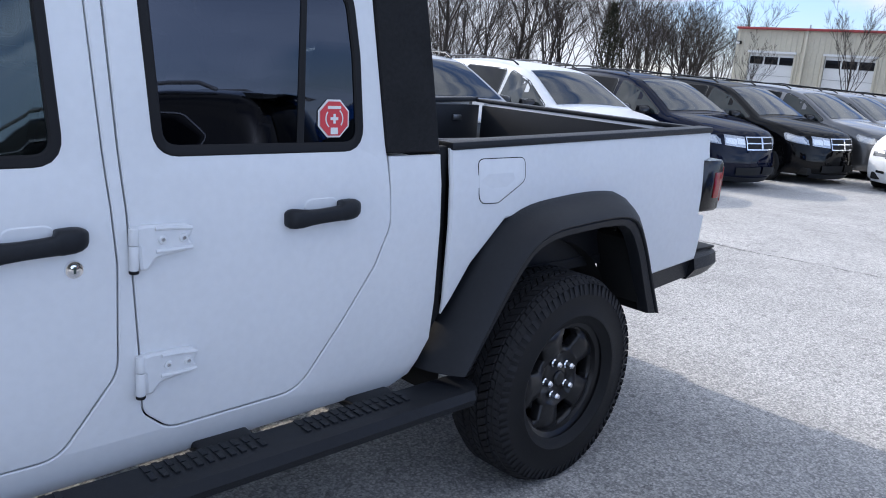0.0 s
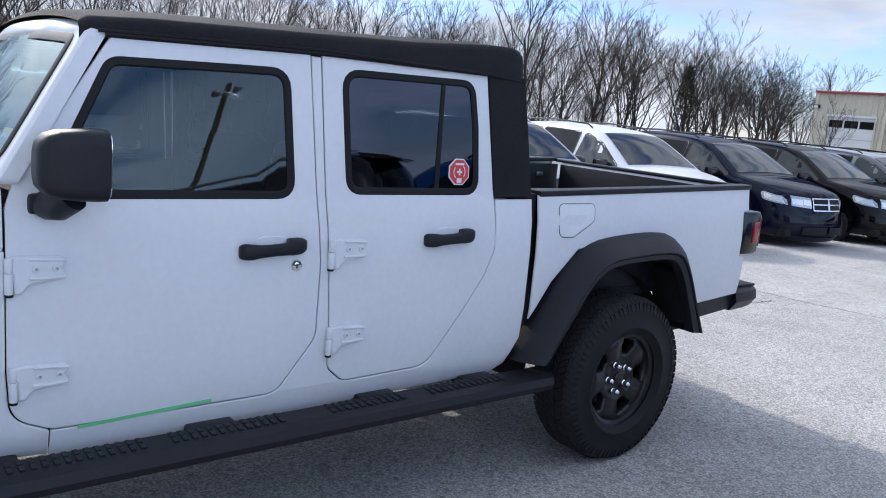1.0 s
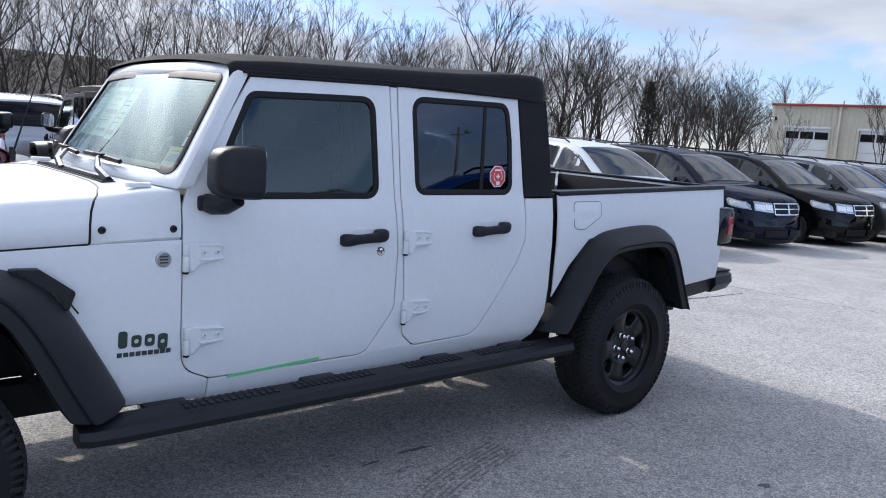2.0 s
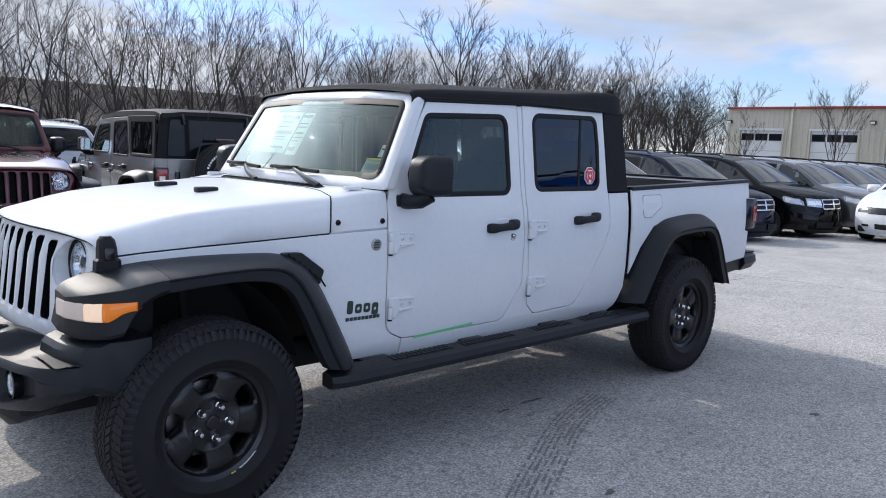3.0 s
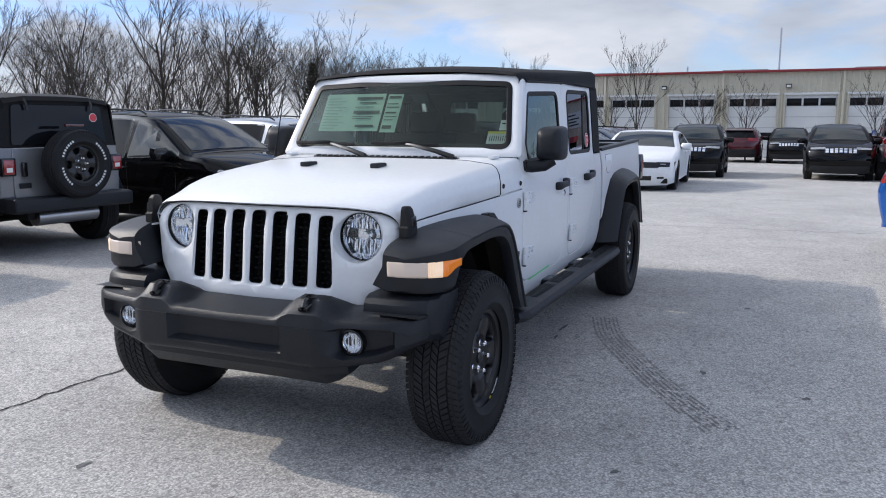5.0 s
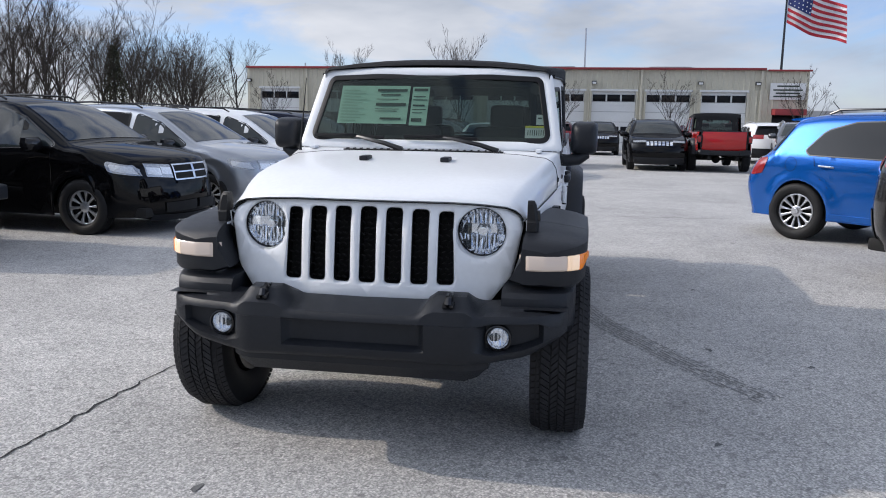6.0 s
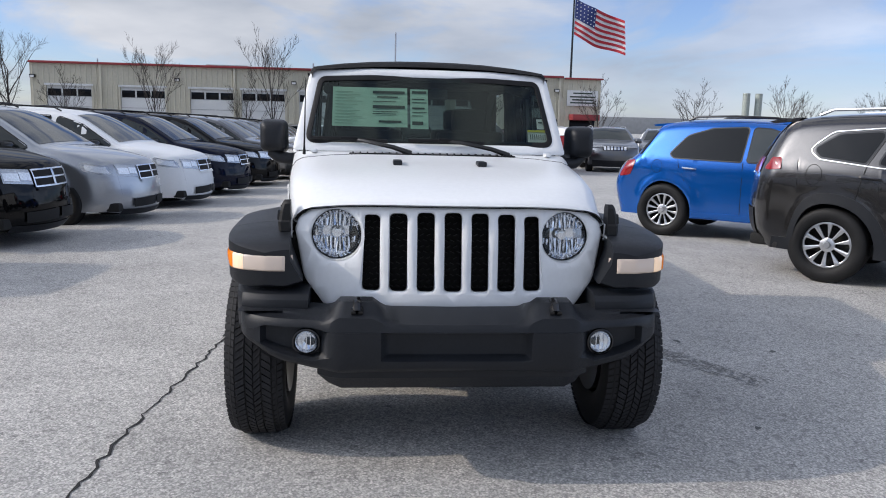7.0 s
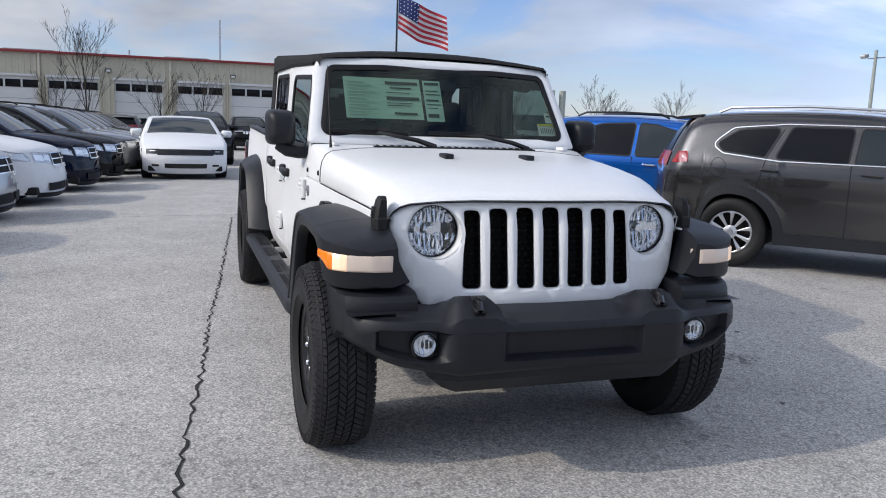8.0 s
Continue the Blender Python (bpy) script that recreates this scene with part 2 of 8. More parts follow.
M = {
    "asphalt": asphalt(),
    "white": paint("white_paint", (0.71, 0.725, 0.735)),
    "black_paint": paint("black_paint", (0.003, 0.003, 0.0035)),
    "navy": paint("navy_paint", (0.003, 0.005, 0.016)),
    "silver": paint("silver_paint", (0.34, 0.36, 0.39), 0.85, 0.33),
    "granite": paint("granite_paint", (0.078, 0.074, 0.072), 0.92, 0.26),
    "grey_paint": paint("grey_paint", (0.11, 0.115, 0.125), 0.85, 0.30),
    "billet": paint("billet_grey_paint", (0.21, 0.215, 0.22), 0.5, 0.35),
    "blue": paint("blue_paint", (0.004, 0.105, 0.43), 0.6, 0.26),
    "maroon": paint("maroon_paint", (0.075, 0.008, 0.012), 0.35, 0.3),
    "red": paint("red_paint", (0.42, 0.012, 0.012)),
    # base colour leans blue: reflected sky put into the plastic
    "plastic": mat("black_textured_plastic", (0.0100, 0.0116, 0.0150), 0.45, 0, 0, 5.0, 0.15, 0.25, 900.0, spec=0.32),
    "gloss_black": mat("gloss_black_plastic", (0.008, 0.008, 0.009), 0.18),
    "dark": mat("underbody_black", (0.003, 0.003, 0.003), 0.8, 0, 0, 8.0, 0.3),
    "rubber": mat("tyre_rubber", (0.0075, 0.0077, 0.0085), 0.62, 0, 0, 12.0, 0.2, 0.2, 300.0, spec=0.3),
    # a lighter tone than the sidewall rubber
    "tread": mat("lighter_tread_rubber", (0.020, 0.020, 0.022), 0.75, 0, 0, 12.0, 0.25, 0.2, 300.0, spec=0.25),
    "rim_black": mat("satin_black_alloy", (0.012, 0.012, 0.013), 0.36, 0.3, 0.2),
    "alloy": mat("bright_alloy", (0.62, 0.63, 0.65), 0.28, 0.9),
    "chrome": mat("chrome", (0.85, 0.86, 0.88), 0.08, 1.0),
    # bumper likewise carries the sky's blue reflection in its colour
    "bumper_plastic": mat("moulded_bumper_plastic", (0.0118, 0.0135, 0.0170), 0.42, 0, 0, 5.0, 0.15, 0.25, 900.0, spec=0.28),
    "mirror_lamp": mat("lamp_reflector", (0.9, 0.91, 0.93), 0.10, 0.95),
    "headlamp": mat("clear_headlamp", (0.34, 0.35, 0.36), 0.22, 0.75, 1.0, 40.0, 0.3),
    "steel": mat("brushed_steel", (0.45, 0.45, 0.46), 0.35, 1.0),
    "fabric": mat("black_soft_top_fabric", (0.014, 0.0145, 0.016), 0.85, 0, 0, 6.0, 0.25, 0.5, 1400.0, spec=0.25),
    "hard_top": mat("black_grained_hard_top", (0.006, 0.006, 0.0065), 0.6, 0, 0, 5.0, 0.15, 0.2, 700.0, spec=0.2),
    "seal": mat("black_rubber_seal", (0.007, 0.007, 0.008), 0.55, spec=0.25),
    "seat": mat("dark_cloth_seat", (0.03, 0.03, 0.032), 0.85, 0, 0, 10.0, 0.2),
    "windshield": glass("windshield_glass", (0.40, 0.49, 0.46), 0.80, 0.050, 3.9, sheen=(0.88, 1.0, 0.94)),
    "tint": glass("green_tinted_glass", (0.30, 0.37, 0.35), 0.9, 0.055, sheen=(0.80, 0.96, 1.0)),
    "privacy": glass("dark_privacy_glass", (0.030, 0.030, 0.036), 0.8, 0.065, sheen=(0.76, 0.84, 1.06)),
    "lens": glass("clear_lens", (0.88, 0.9, 0.92)),
    "lamp_on": lit("lit_warm_lens", (0.85, 0.62, 0.42), 0.24),
    "lamp_clear": lit("clear_signal_lens", (0.48, 0.40, 0.34), 0.12),
    "amber": lit("amber_lens", (0.72, 0.19, 0.012), 0.10),
    "red_lens": mat("red_lens", (0.26, 0.008, 0.010), 0.10, 0, 0.6),
    "smoked_red": mat("smoked_red_lens", (0.07, 0.005, 0.006), 0.12, 0, 1.0),
    "paper_green": mat("green_tinted_paper", (0.45, 0.66, 0.55), 0.7, 0, 0, 20.0, 0.05),
    "paper": mat("white_paper", (0.75, 0.75, 0.73), 0.7),
    "yellow": mat("yellow_print", (0.75, 0.65, 0.08), 0.7),
    "ink": mat("dark_print", (0.03, 0.05, 0.04), 0.7),
    "faint_ink": mat("pale_print", (0.25, 0.40, 0.33), 0.7),
    "red_print": mat("red_print", (0.62, 0.05, 0.06), 0.6),
    "green_tape": mat("green_masking_film", (0.16, 0.62, 0.26), 0.6),
    "tan_wall": mat("tan_ribbed_metal", (0.53, 0.50, 0.40), 0.5, 0, 0, 0.6, 0.07),
    "red_trim": mat("red_metal_trim", (0.26, 0.03, 0.035), 0.5),
    "door_white": mat("white_door_panel", (0.66, 0.67, 0.66), 0.5, 0, 0, 1.0, 0.05),
    "roof_grey": mat("grey_roof", (0.25, 0.26, 0.27), 0.7, 0, 0, 1.0, 0.15),
    "brown_roof": mat("brown_shingle_roof", (0.05, 0.042, 0.036), 0.9, 0, 0, 0.8, 0.2),
    "bark": mat("grey_brown_bark", (0.030, 0.024, 0.020), 0.9, 0, 0, 4.0, 0.3),
    "twig": mat("brown_twigs", (0.034, 0.025, 0.020), 0.9, 0, 0, 0.4, 0.35),
    "grass": mat("dry_winter_grass", (0.16, 0.14, 0.07), 0.95, 0, 0, 0.5, 0.3),
    "crack": mat("crack_filler", (0.012, 0.012, 0.013), 0.9),
    "stain": mat("tyre_mark_on_asphalt", (0.19, 0.187, 0.184), 0.85, 0, 0, 30.0, 0.4),
    "oil": mat("old_oil_stain", (0.10, 0.10, 0.10), 0.8, 0, 0, 14.0, 0.4),
    "wood": mat("weathered_pole_wood", (0.14, 0.11, 0.085), 0.9, 0, 0, 3.0, 0.2),
    "flag_red": mat("flag_red_cloth", (0.42, 0.025, 0.04), 0.8),
    "flag_white": mat("flag_white_cloth", (0.72, 0.72, 0.74), 0.8),
    "flag_blue": mat("flag_blue_cloth", (0.02, 0.035, 0.14), 0.8),
}


# ---- mesh helpers ----
def part(name, bm, material, parent=None, label="", smooth=35):
    """Link a bmesh as one mesh object, under a thing or a part."""
    me = bpy.data.meshes.new(name)
    bmesh.ops.recalc_face_normals(bm, faces=bm.faces)
    bm.to_mesh(me)
    bm.free()
    if smooth:
        me.polygons.foreach_set("use_smooth", [True] * len(me.polygons))
        me.set_sharp_from_angle(angle=radians(smooth))
    me.materials.append(M[material] if isinstance(material, str) else material)
    ob = new(name, me)
    if parent:
        ob.parent = parent
    if label:
        ob["label"] = label
    return ob


def thing(name, label, category, m=None, group="", kind=""):
    ob = new(name)
    ob.empty_display_size = 0.2
    if m is not None:
        ob.matrix_basis = m
    return tagged(ob, label, category, group, kind)


def box(bm, c, s, bevel=0.0, rot=None, seg=2):
    m = Matrix.Translation(c) @ (rot.to_4x4() if rot else Matrix()) @ Matrix.Diagonal((*s, 1))
    r = bmesh.ops.create_cube(bm, size=1, matrix=m)
    if bevel:
        es = {e for v in r["verts"] for e in v.link_edges}
        bmesh.ops.bevel(bm, geom=list(es), offset=bevel, segments=seg, affect="EDGES", profile=0.6)
    return bm


def boxm(c, s, bevel=0.0, rot=None, seg=2):
    return box(bmesh.new(), c, s, bevel, rot, seg)


def loft(bm, rings, closed=True, caps=True):
    """Skin a row of rings (lists of points of one length)."""
    vs = [[bm.verts.new(p) for p in r] for r in rings]
    n = len(vs[0])
    for a, b in zip(vs, vs[1:]):
        for i in range(n if closed else n - 1):
            j = (i + 1) % n
            try:
                bm.faces.new((a[i], a[j], b[j], b[i]))
            except ValueError:
                pass
    if caps and closed:
        bm.faces.new(vs[0][::-1])
        bm.faces.new(vs[-1])
    return bm


def tube(bm, pts, r, n=8):
    """A round bar along points; r a number or one number a point."""
    pts = [Vector(p) for p in pts]
    rs = r if isinstance(r, (list, tuple)) else [r] * len(pts)
    rings = []
    for i, p in enumerate(pts):
        d = (pts[min(i + 1, len(pts) - 1)] - pts[max(i - 1, 0)]).normalized()
        u = d.orthogonal().normalized() if i == 0 else (u - d * u.dot(d)).normalized()
        w = d.cross(u)
        rings.append([p + (u * math.cos(a) + w * math.sin(a)) * rs[i] for a in [2 * math.pi * k / n for k in range(n)]])
    return loft(bm, rings)


def lathe(bm, prof, n=48, axis="y", c=(0, 0, 0)):
    """Turn a profile (radius, along) about an axis."""
    rings = []
    for k in range(n):
        a = 2 * math.pi * k / n
        ca, sa = math.cos(a), math.sin(a)
        rings.append([Vector(c) + (Vector((ca * r, h, sa * r)) if axis == "y" else Vector((h, ca * r, sa * r)) if axis == "x" else Vector((ca * r, sa * r, h))) for r, h in prof])
    rings.append(rings[0])
    vs = [[bm.verts.new(p) for p in r] for r in rings[:-1]]
    m = len(prof)
    for k in range(n):
        a, b = vs[k], vs[(k + 1) % n]
        for i in range(m - 1):
            bm.faces.new((a[i], a[i + 1], b[i + 1], b[i]))
    bmesh.ops.remove_doubles(bm, verts=bm.verts, dist=1e-6)
    return bm


def rpoly(pts, seg=5):
    """A polygon with rounded corners: points (u, v) or (u, v, radius)."""
    out, n = [], len(pts)
    for i, p in enumerate(pts):
        r = p[2] if len(p) > 2 else 0
        b = Vector(p[:2])
        if not r:
            out.append(b)
            continue
        a, c = Vector(pts[i - 1][:2]), Vector(pts[(i + 1) % n][:2])
        da, dc = (a - b).normalized(), (c - b).normalized()
        ang = da.angle(dc)
        t = min(r / math.tan(ang / 2), (a - b).length * 0.49, (c - b).length * 0.49)
        p0, p1 = b + da * t, b + dc * t
        for k in range(seg + 1):
            s = k / seg
            out.append((1 - s) ** 2 * p0 + 2 * s * (1 - s) * b + s * s * p1)
    return out


def circle(cx, cy, r, n=28, a0=0.0, a1=2 * math.pi):
    return [Vector((cx + r * math.cos(a0 + (a1 - a0) * k / n), cy + r * math.sin(a0 + (a1 - a0) * k / n))) for k in range(n)]


def flat(outline, holes=(), cuts_u=(), cuts_v=(), rings=()):
    """A filled flat polygon with holes, cut along lines, inset by rings."""
    bm = bmesh.new()
    edges = []
    for loop in (outline, *holes):
        vs = [bm.verts.new((p[0], p[1], 0)) for p in loop]
        edges += [bm.edges.new((vs[i], vs[(i + 1) % len(vs)])) for i in range(len(vs))]
    bmesh.ops.triangle_fill(bm, use_beauty=True, use_dissolve=False, edges=edges, normal=(0, 0, 1))
    for d in rings:
        bmesh.ops.inset_region(bm, faces=bm.faces[:], thickness=d, use_even_offset=True, use_boundary=True)
    for axis, values in ((0, cuts_u), (1, cuts_v)):
        for c in values:
            co, no = [0, 0, 0], [0, 0, 0]
            co[axis], no[axis] = c, 1
            bmesh.ops.bisect_plane(bm, geom=bm.verts[:] + bm.edges[:] + bm.faces[:], dist=1e-5, plane_co=co, plane_no=no)
    return bm


def panel(outline, f, holes=(), thick=0.012, bev=0.004, cuts_u=(), cuts_v=()):
    """A sheet with thickness and eased edges; f(u, v, depth) puts it in place."""
    bm = flat(outline, holes, cuts_u, cuts_v, (bev,) if bev else ())
    rim = {v for e in bm.edges if e.is_boundary for v in e.verts}
    if thick:
        r = bmesh.ops.extrude_edge_only(bm, edges=[e for e in bm.edges if e.is_boundary])
        back = {v for v in r["geom"] if isinstance(v, bmesh.types.BMVert)}
    else:
        back = set()
    for v in bm.verts:
        u, w = v.co.x, v.co.y
        v.co = f(u, w, thick if v in back else (bev * 0.8 if v in rim else 0.0))
    return bm


def steps(a, b, d):
    n = max(1, round(abs(b - a) / d))
    return [a + (b - a) * k / n for k in range(1, n)]


def interp(x, pts):
    if x <= pts[0][0]:
        return pts[0][1]
    for (a, ya), (b, yb) in zip(pts, pts[1:]):
        if x <= b:
            s = (x - a) / (b - a)
            return ya + (yb - ya) * s
    return pts[-1][1]


def smoothstep(a, b, x):
    s = min(1, max(0, (x - a) / (b - a)))
    return s * s * (3 - 2 * s)


def ground_z(x, y):
    return -0.13 * smoothstep(-0.8, -6.5, y) * (1 - 0.7 * smoothstep(-6.0, -1.5, x)) - 0.0115 * min(38.0, max(0.0, -4.0 - x))


# ---- ground ----
def spaced():
    a = [-600, -300, -150, -90, -60] + [-50 + 2 * k for k in range(0, 36)] + [30, 60, 120, 300, 600]
    return a


bm = bmesh.new()
gx = spaced()
gy = [-600, -300, -150, -80, -50, -35, -25, -18, -12, -9] + [-7 + 0.5 * k for k in range(0, 15)] + [4, 8, 14, 25, 50, 120, 300, 600]
grid = [[bm.verts.new((x, y, ground_z(x, y))) for x in gx] for y in gy]
for j in range(len(gy) - 1):
    for i in range(len(gx) - 1):
        bm.faces.new((grid[j][i], grid[j][i + 1], grid[j + 1][i + 1], grid[j + 1][i]))
tagged(part("ground", bm, "asphalt"), "worn light grey asphalt of a car dealer's lot", "ground", kind="structure")


# ---- wheels ----
def tyre_part(parent, R=0.398, r=0.222, w=0.245, blocks=78):
    """Tyre with sidewall, shoulder lugs and ribbed tread; axis along y, outer side +y."""
    h = w / 2
    bm = bmesh.new()
    prof = [(r, -h * 0.8), (r + 0.02, -h * 0.93), (r + 0.08, -h * 1.03), (R - 0.055, -h * 1.0), (R - 0.025, -h * 0.9), (R - 0.011, -h * 0.78),
            (R - 0.011, h * 0.78), (R - 0.025, h * 0.9), (R - 0.055, h * 1.0), (R - 0.06, h * 1.012), (R - 0.065, h * 1.0), (r + 0.085, h * 1.03), (r + 0.045, h * 1.02),
            (r + 0.042, h * 1.035), (r + 0.034, h * 1.03), (r + 0.03, h * 0.99), (r + 0.012, h * 0.92), (r, h * 0.84)]
    lathe(bm, prof, 64)
    tyre = part("tyre", bm, "rubber", parent, "black all-terrain tyre", smooth=40)
    bm = bmesh.new()
    rows = [(-0.80, 0.33, 0.22), (-0.44, 0.29, -0.30), (-0.13, 0.22, 0.34), (0.13, 0.22, -0.34), (0.44, 0.29, 0.30), (0.80, 0.33, -0.22)]
    for k in range(blocks):
        for j, (c, s, tw) in enumerate(rows):
            a = 2 * math.pi * (k + 0.5 * (j % 2)) / blocks
            da = math.pi / blocks * 0.80
            top = R - (0.006 if abs(c) > 0.7 else 0)
            y0, y1 = (c - s / 2) * h * 1.02, (c + s / 2) * h * 1.02
            pts = []
            for rr in (R - 0.022, top):
                for yy, sh in ((y0, -tw), (y1, tw)):
                    for sg in (-1, 1):
                        ang = a + sg * da + sh * da * 3
                        rr2 = rr - (0.016 if abs(c) > 0.7 and abs(yy) > h * 0.9 and rr == top else 0)
                        pts.append(bm.verts.new((rr2 * math.cos(ang), yy, rr2 * math.sin(ang))))
            for q in ((4, 5, 7, 6), (0, 1, 5, 4), (2, 6, 7, 3), (0, 4, 6, 2), (1, 3, 7, 5)):
                bm.faces.new([pts[i] for i in q])
        # shoulder lugs on the outer sidewall
        a = 2 * math.pi * k / blocks
        da = math.pi / blocks * (0.62 if k % 2 else 0.35)
        pts = []
        for rr, yy in ((R - 0.062, h * 0.985), (R - 0.020, h * 0.89), (R - 0.062, h * 1.03), (R - 0.022, h * 0.955)):
            for sg in (-1, 1):
                pts.append(bm.verts.new((rr * math.cos(a + sg * da), yy, rr * math.sin(a + sg * da))))
        for q in ((4, 5, 7, 6), (4, 6, 2, 0), (5, 1, 3, 7), (2, 6, 7, 3), (4, 0, 1, 5)):
            bm.faces.new([pts[i] for i in q])
    t = part("tread", bm, "tread", tyre, "blocky rubber tread", smooth=0)
    t["kind"] = "stuff"
    return tyre


def pocket_rim(parent, material="rim_black", r=0.226, face=0.075):
    """Five broad spokes with deep pockets between them, lug nuts and a cap."""
    def f(u, v, d):
        q = math.hypot(u, v)
        y = interp(q, [(0, face - 0.006), (0.035, face - 0.006), (0.05, face - 0.012), (0.085, face - 0.024), (0.103, face + 0.004), (0.18, face + 0.010), (0.2, face - 0.002), (r, face + 0.004)])
        k = smoothstep(0.08, 0.12, q) * smoothstep(0.203, 0.185, q)
        y -= 0.018 * k * (0.5 + 0.5 * math.cos(5 * (math.atan2(v, u) - math.pi / 2)))
        return Vector((u, y - d, v))
    holes = []
    for k in range(5):
        a = math.pi / 2 + 2 * math.pi * k / 5
        loc = [(0.122, -0.022, 0.006), (0.170, -0.050, 0.008), (0.183, -0.038, 0.006), (0.187, 0.0, 0.05), (0.183, 0.038, 0.006), (0.170, 0.050, 0.008), (0.122, 0.022, 0.006)]
        holes.append([Vector((p.x * math.cos(a) - p.y * math.sin(a), p.x * math.sin(a) + p.y * math.cos(a))) for p in rpoly(loc, 3)])
    bm = panel(circle(0, 0, 0.205, 48), f, holes, thick=0.04, bev=0.008, cuts_u=steps(-0.2, 0.2, 0.025), cuts_v=steps(-0.2, 0.2, 0.025))
    rim = part("rim", bm, material, parent, "satin black five-spoke alloy rim", smooth=50)
    bm = lathe(bmesh.new(), [(0.198, face - 0.01), (0.206, face + 0.010), (0.222, face + 0.018), (0.232, face + 0.022), (0.232, face + 0.012), (0.221, face - 0.02), (0.205, -0.06), (0.21, -0.12), (0.05, -0.09)], 56)
    part("rim_barrel", bm, material, rim)
    for k in range(5):
        a = math.pi / 2 + math.pi / 5 + 2 * math.pi * k / 5
        bm = lathe(bmesh.new(), [(0.0, 0.032), (0.008, 0.031), (0.0125, 0.024), (0.0125, 0.004), (0.016, 0.0)], 12, c=(0.0665 * math.cos(a), face - 0.012, 0.0665 * math.sin(a)))
        part("lug_nut", bm, "chrome", rim, "chrome lug nut", smooth=0)
    bm = lathe(bmesh.new(), [(0.0, 0.012), (0.024, 0.010), (0.030, 0.004), (0.032, -0.01)], 24, c=(0, face - 0.005, 0))
    part("hub_cap", bm, material, rim)
    bm = lathe(bmesh.new(), [(0.06, -0.01), (0.15, -0.012), (0.16, -0.03), (0.05, -0.03)], 32)
    part("brake_disc", bm, "steel", rim, "grey steel brake disc")
    return rim


def spoke_rim(parent, r, n=10, material="alloy", face=0.06, width=0.20, label="bright split-spoke alloy rim"):
    """Many thin spokes in an open rim."""
    holes = []
    q0, q1 = r * 0.30, r * 0.86
    for k in range(n):
        a0, a1 = 2 * math.pi * k / n, 2 * math.pi * (k + 1) / n
        wb = 0.10 if k % 2 else 0.30
        wa = 0.30 if k % 2 else 0.10
        d = a1 - a0
        s0, s1 = a0 + d * wa * 0.75, a1 - d * wb * 0.75
        t0, t1 = a0 + d * 0.17, a1 - d * 0.17
        pts = [(q0 * math.cos(s0), q0 * math.sin(s0), 0.004), (q1 * math.cos(t0), q1 * math.sin(t0), 0.01),
               (q1 * 1.02 * math.cos((t0 + t1) / 2), q1 * 1.02 * math.sin((t0 + t1) / 2), 0.02), (q1 * math.cos(t1), q1 * math.sin(t1), 0.01), (q0 * math.cos(s1), q0 * math.sin(s1), 0.004)]
        holes.append(rpoly(pts, 2))

    def f(u, v, d):
        q = math.hypot(u, v)
        return Vector((u, interp(q, [(0, face - 0.01), (r * 0.25, face - 0.012), (r * 0.8, face + 0.004), (r, face + 0.006)]) - d, v))
    bm = panel(circle(0, 0, r * 0.95, 40), f, holes, thick=0.025, bev=0.004)
    rim = part("rim", bm, material, parent, label, smooth=45)
    bm = lathe(bmesh.new(), [(r * 0.92, face), (r, face + 0.014), (r * 1.03, face + 0.016), (r * 0.98, face - 0.02), (r * 0.93, -0.08), (r * 0.2, -0.07)], 40)
    part("rim_barrel", bm, "dark", rim)
    bm = lathe(bmesh.new(), [(0, 0.01), (r * 0.12, 0.008), (r * 0.15, -0.004)], 16, c=(0, face - 0.004, 0))
    part("hub_cap", bm, material, rim)
    return rim


def simple_tyre(parent, R, r, w):
    h = w / 2
    prof = [(r, -h * 0.8), (r + 0.03, -h), (R - 0.04, -h), (R - 0.012, -h * 0.86), (R, -h * 0.7), (R, -h * 0.36), (R - 0.008, -h * 0.34), (R - 0.008, -h * 0.28), (R, -h * 0.26), (R, h * 0.26), (R - 0.008, h * 0.28),
            (R - 0.008, h * 0.34), (R, h * 0.36), (R, h * 0.7), (R - 0.012, h * 0.86), (R - 0.04, h), (r + 0.03, h), (r, h * 0.85)]
    return part("tyre", lathe(bmesh.new(), prof, 44), "rubber", parent, "black rubber tyre", smooth=40)


# ---- the off-road truck family ----
def side_y(x, z):
    """Half-width of the boxy body at height z."""
    top = interp(x, [(0.5, 0.742), (1.6, 0.732), (2.3, 0.702)])
    y = interp(z, [(0.35, 0.70), (0.45, 0.745), (0.55, 0.772), (0.75, 0.79), (1.0, 0.792), (1.13, 0.784), (1.20, 0.772), (1.26, 0.764), (1.72, top), (1.9, top - 0.02)])
    if x > 2.6:
        y -= 0.125 * ((x - 2.6) / 1.3) ** 1.2
    return y


def on_side(s, out=0.0):
    return lambda u, v, d: Vector((u, s * (side_y(u, v) + out - d), v))


ZC = [0.45, 0.55, 0.65, 0.75, 0.88, 1.0, 1.07, 1.13, 1.2, 1.26, 1.45]


def side_panel(name, outline, s, root, material, holes=(), out=0.0, thick=0.014, bev=0.0035, label=""):
    bm = panel(outline, on_side(s, out), holes, thick, bev, cuts_u=[2.75, 2.9, 3.05, 3.2, 3.4, 3.6], cuts_v=ZC)
    return part(name, bm, material, root, label)


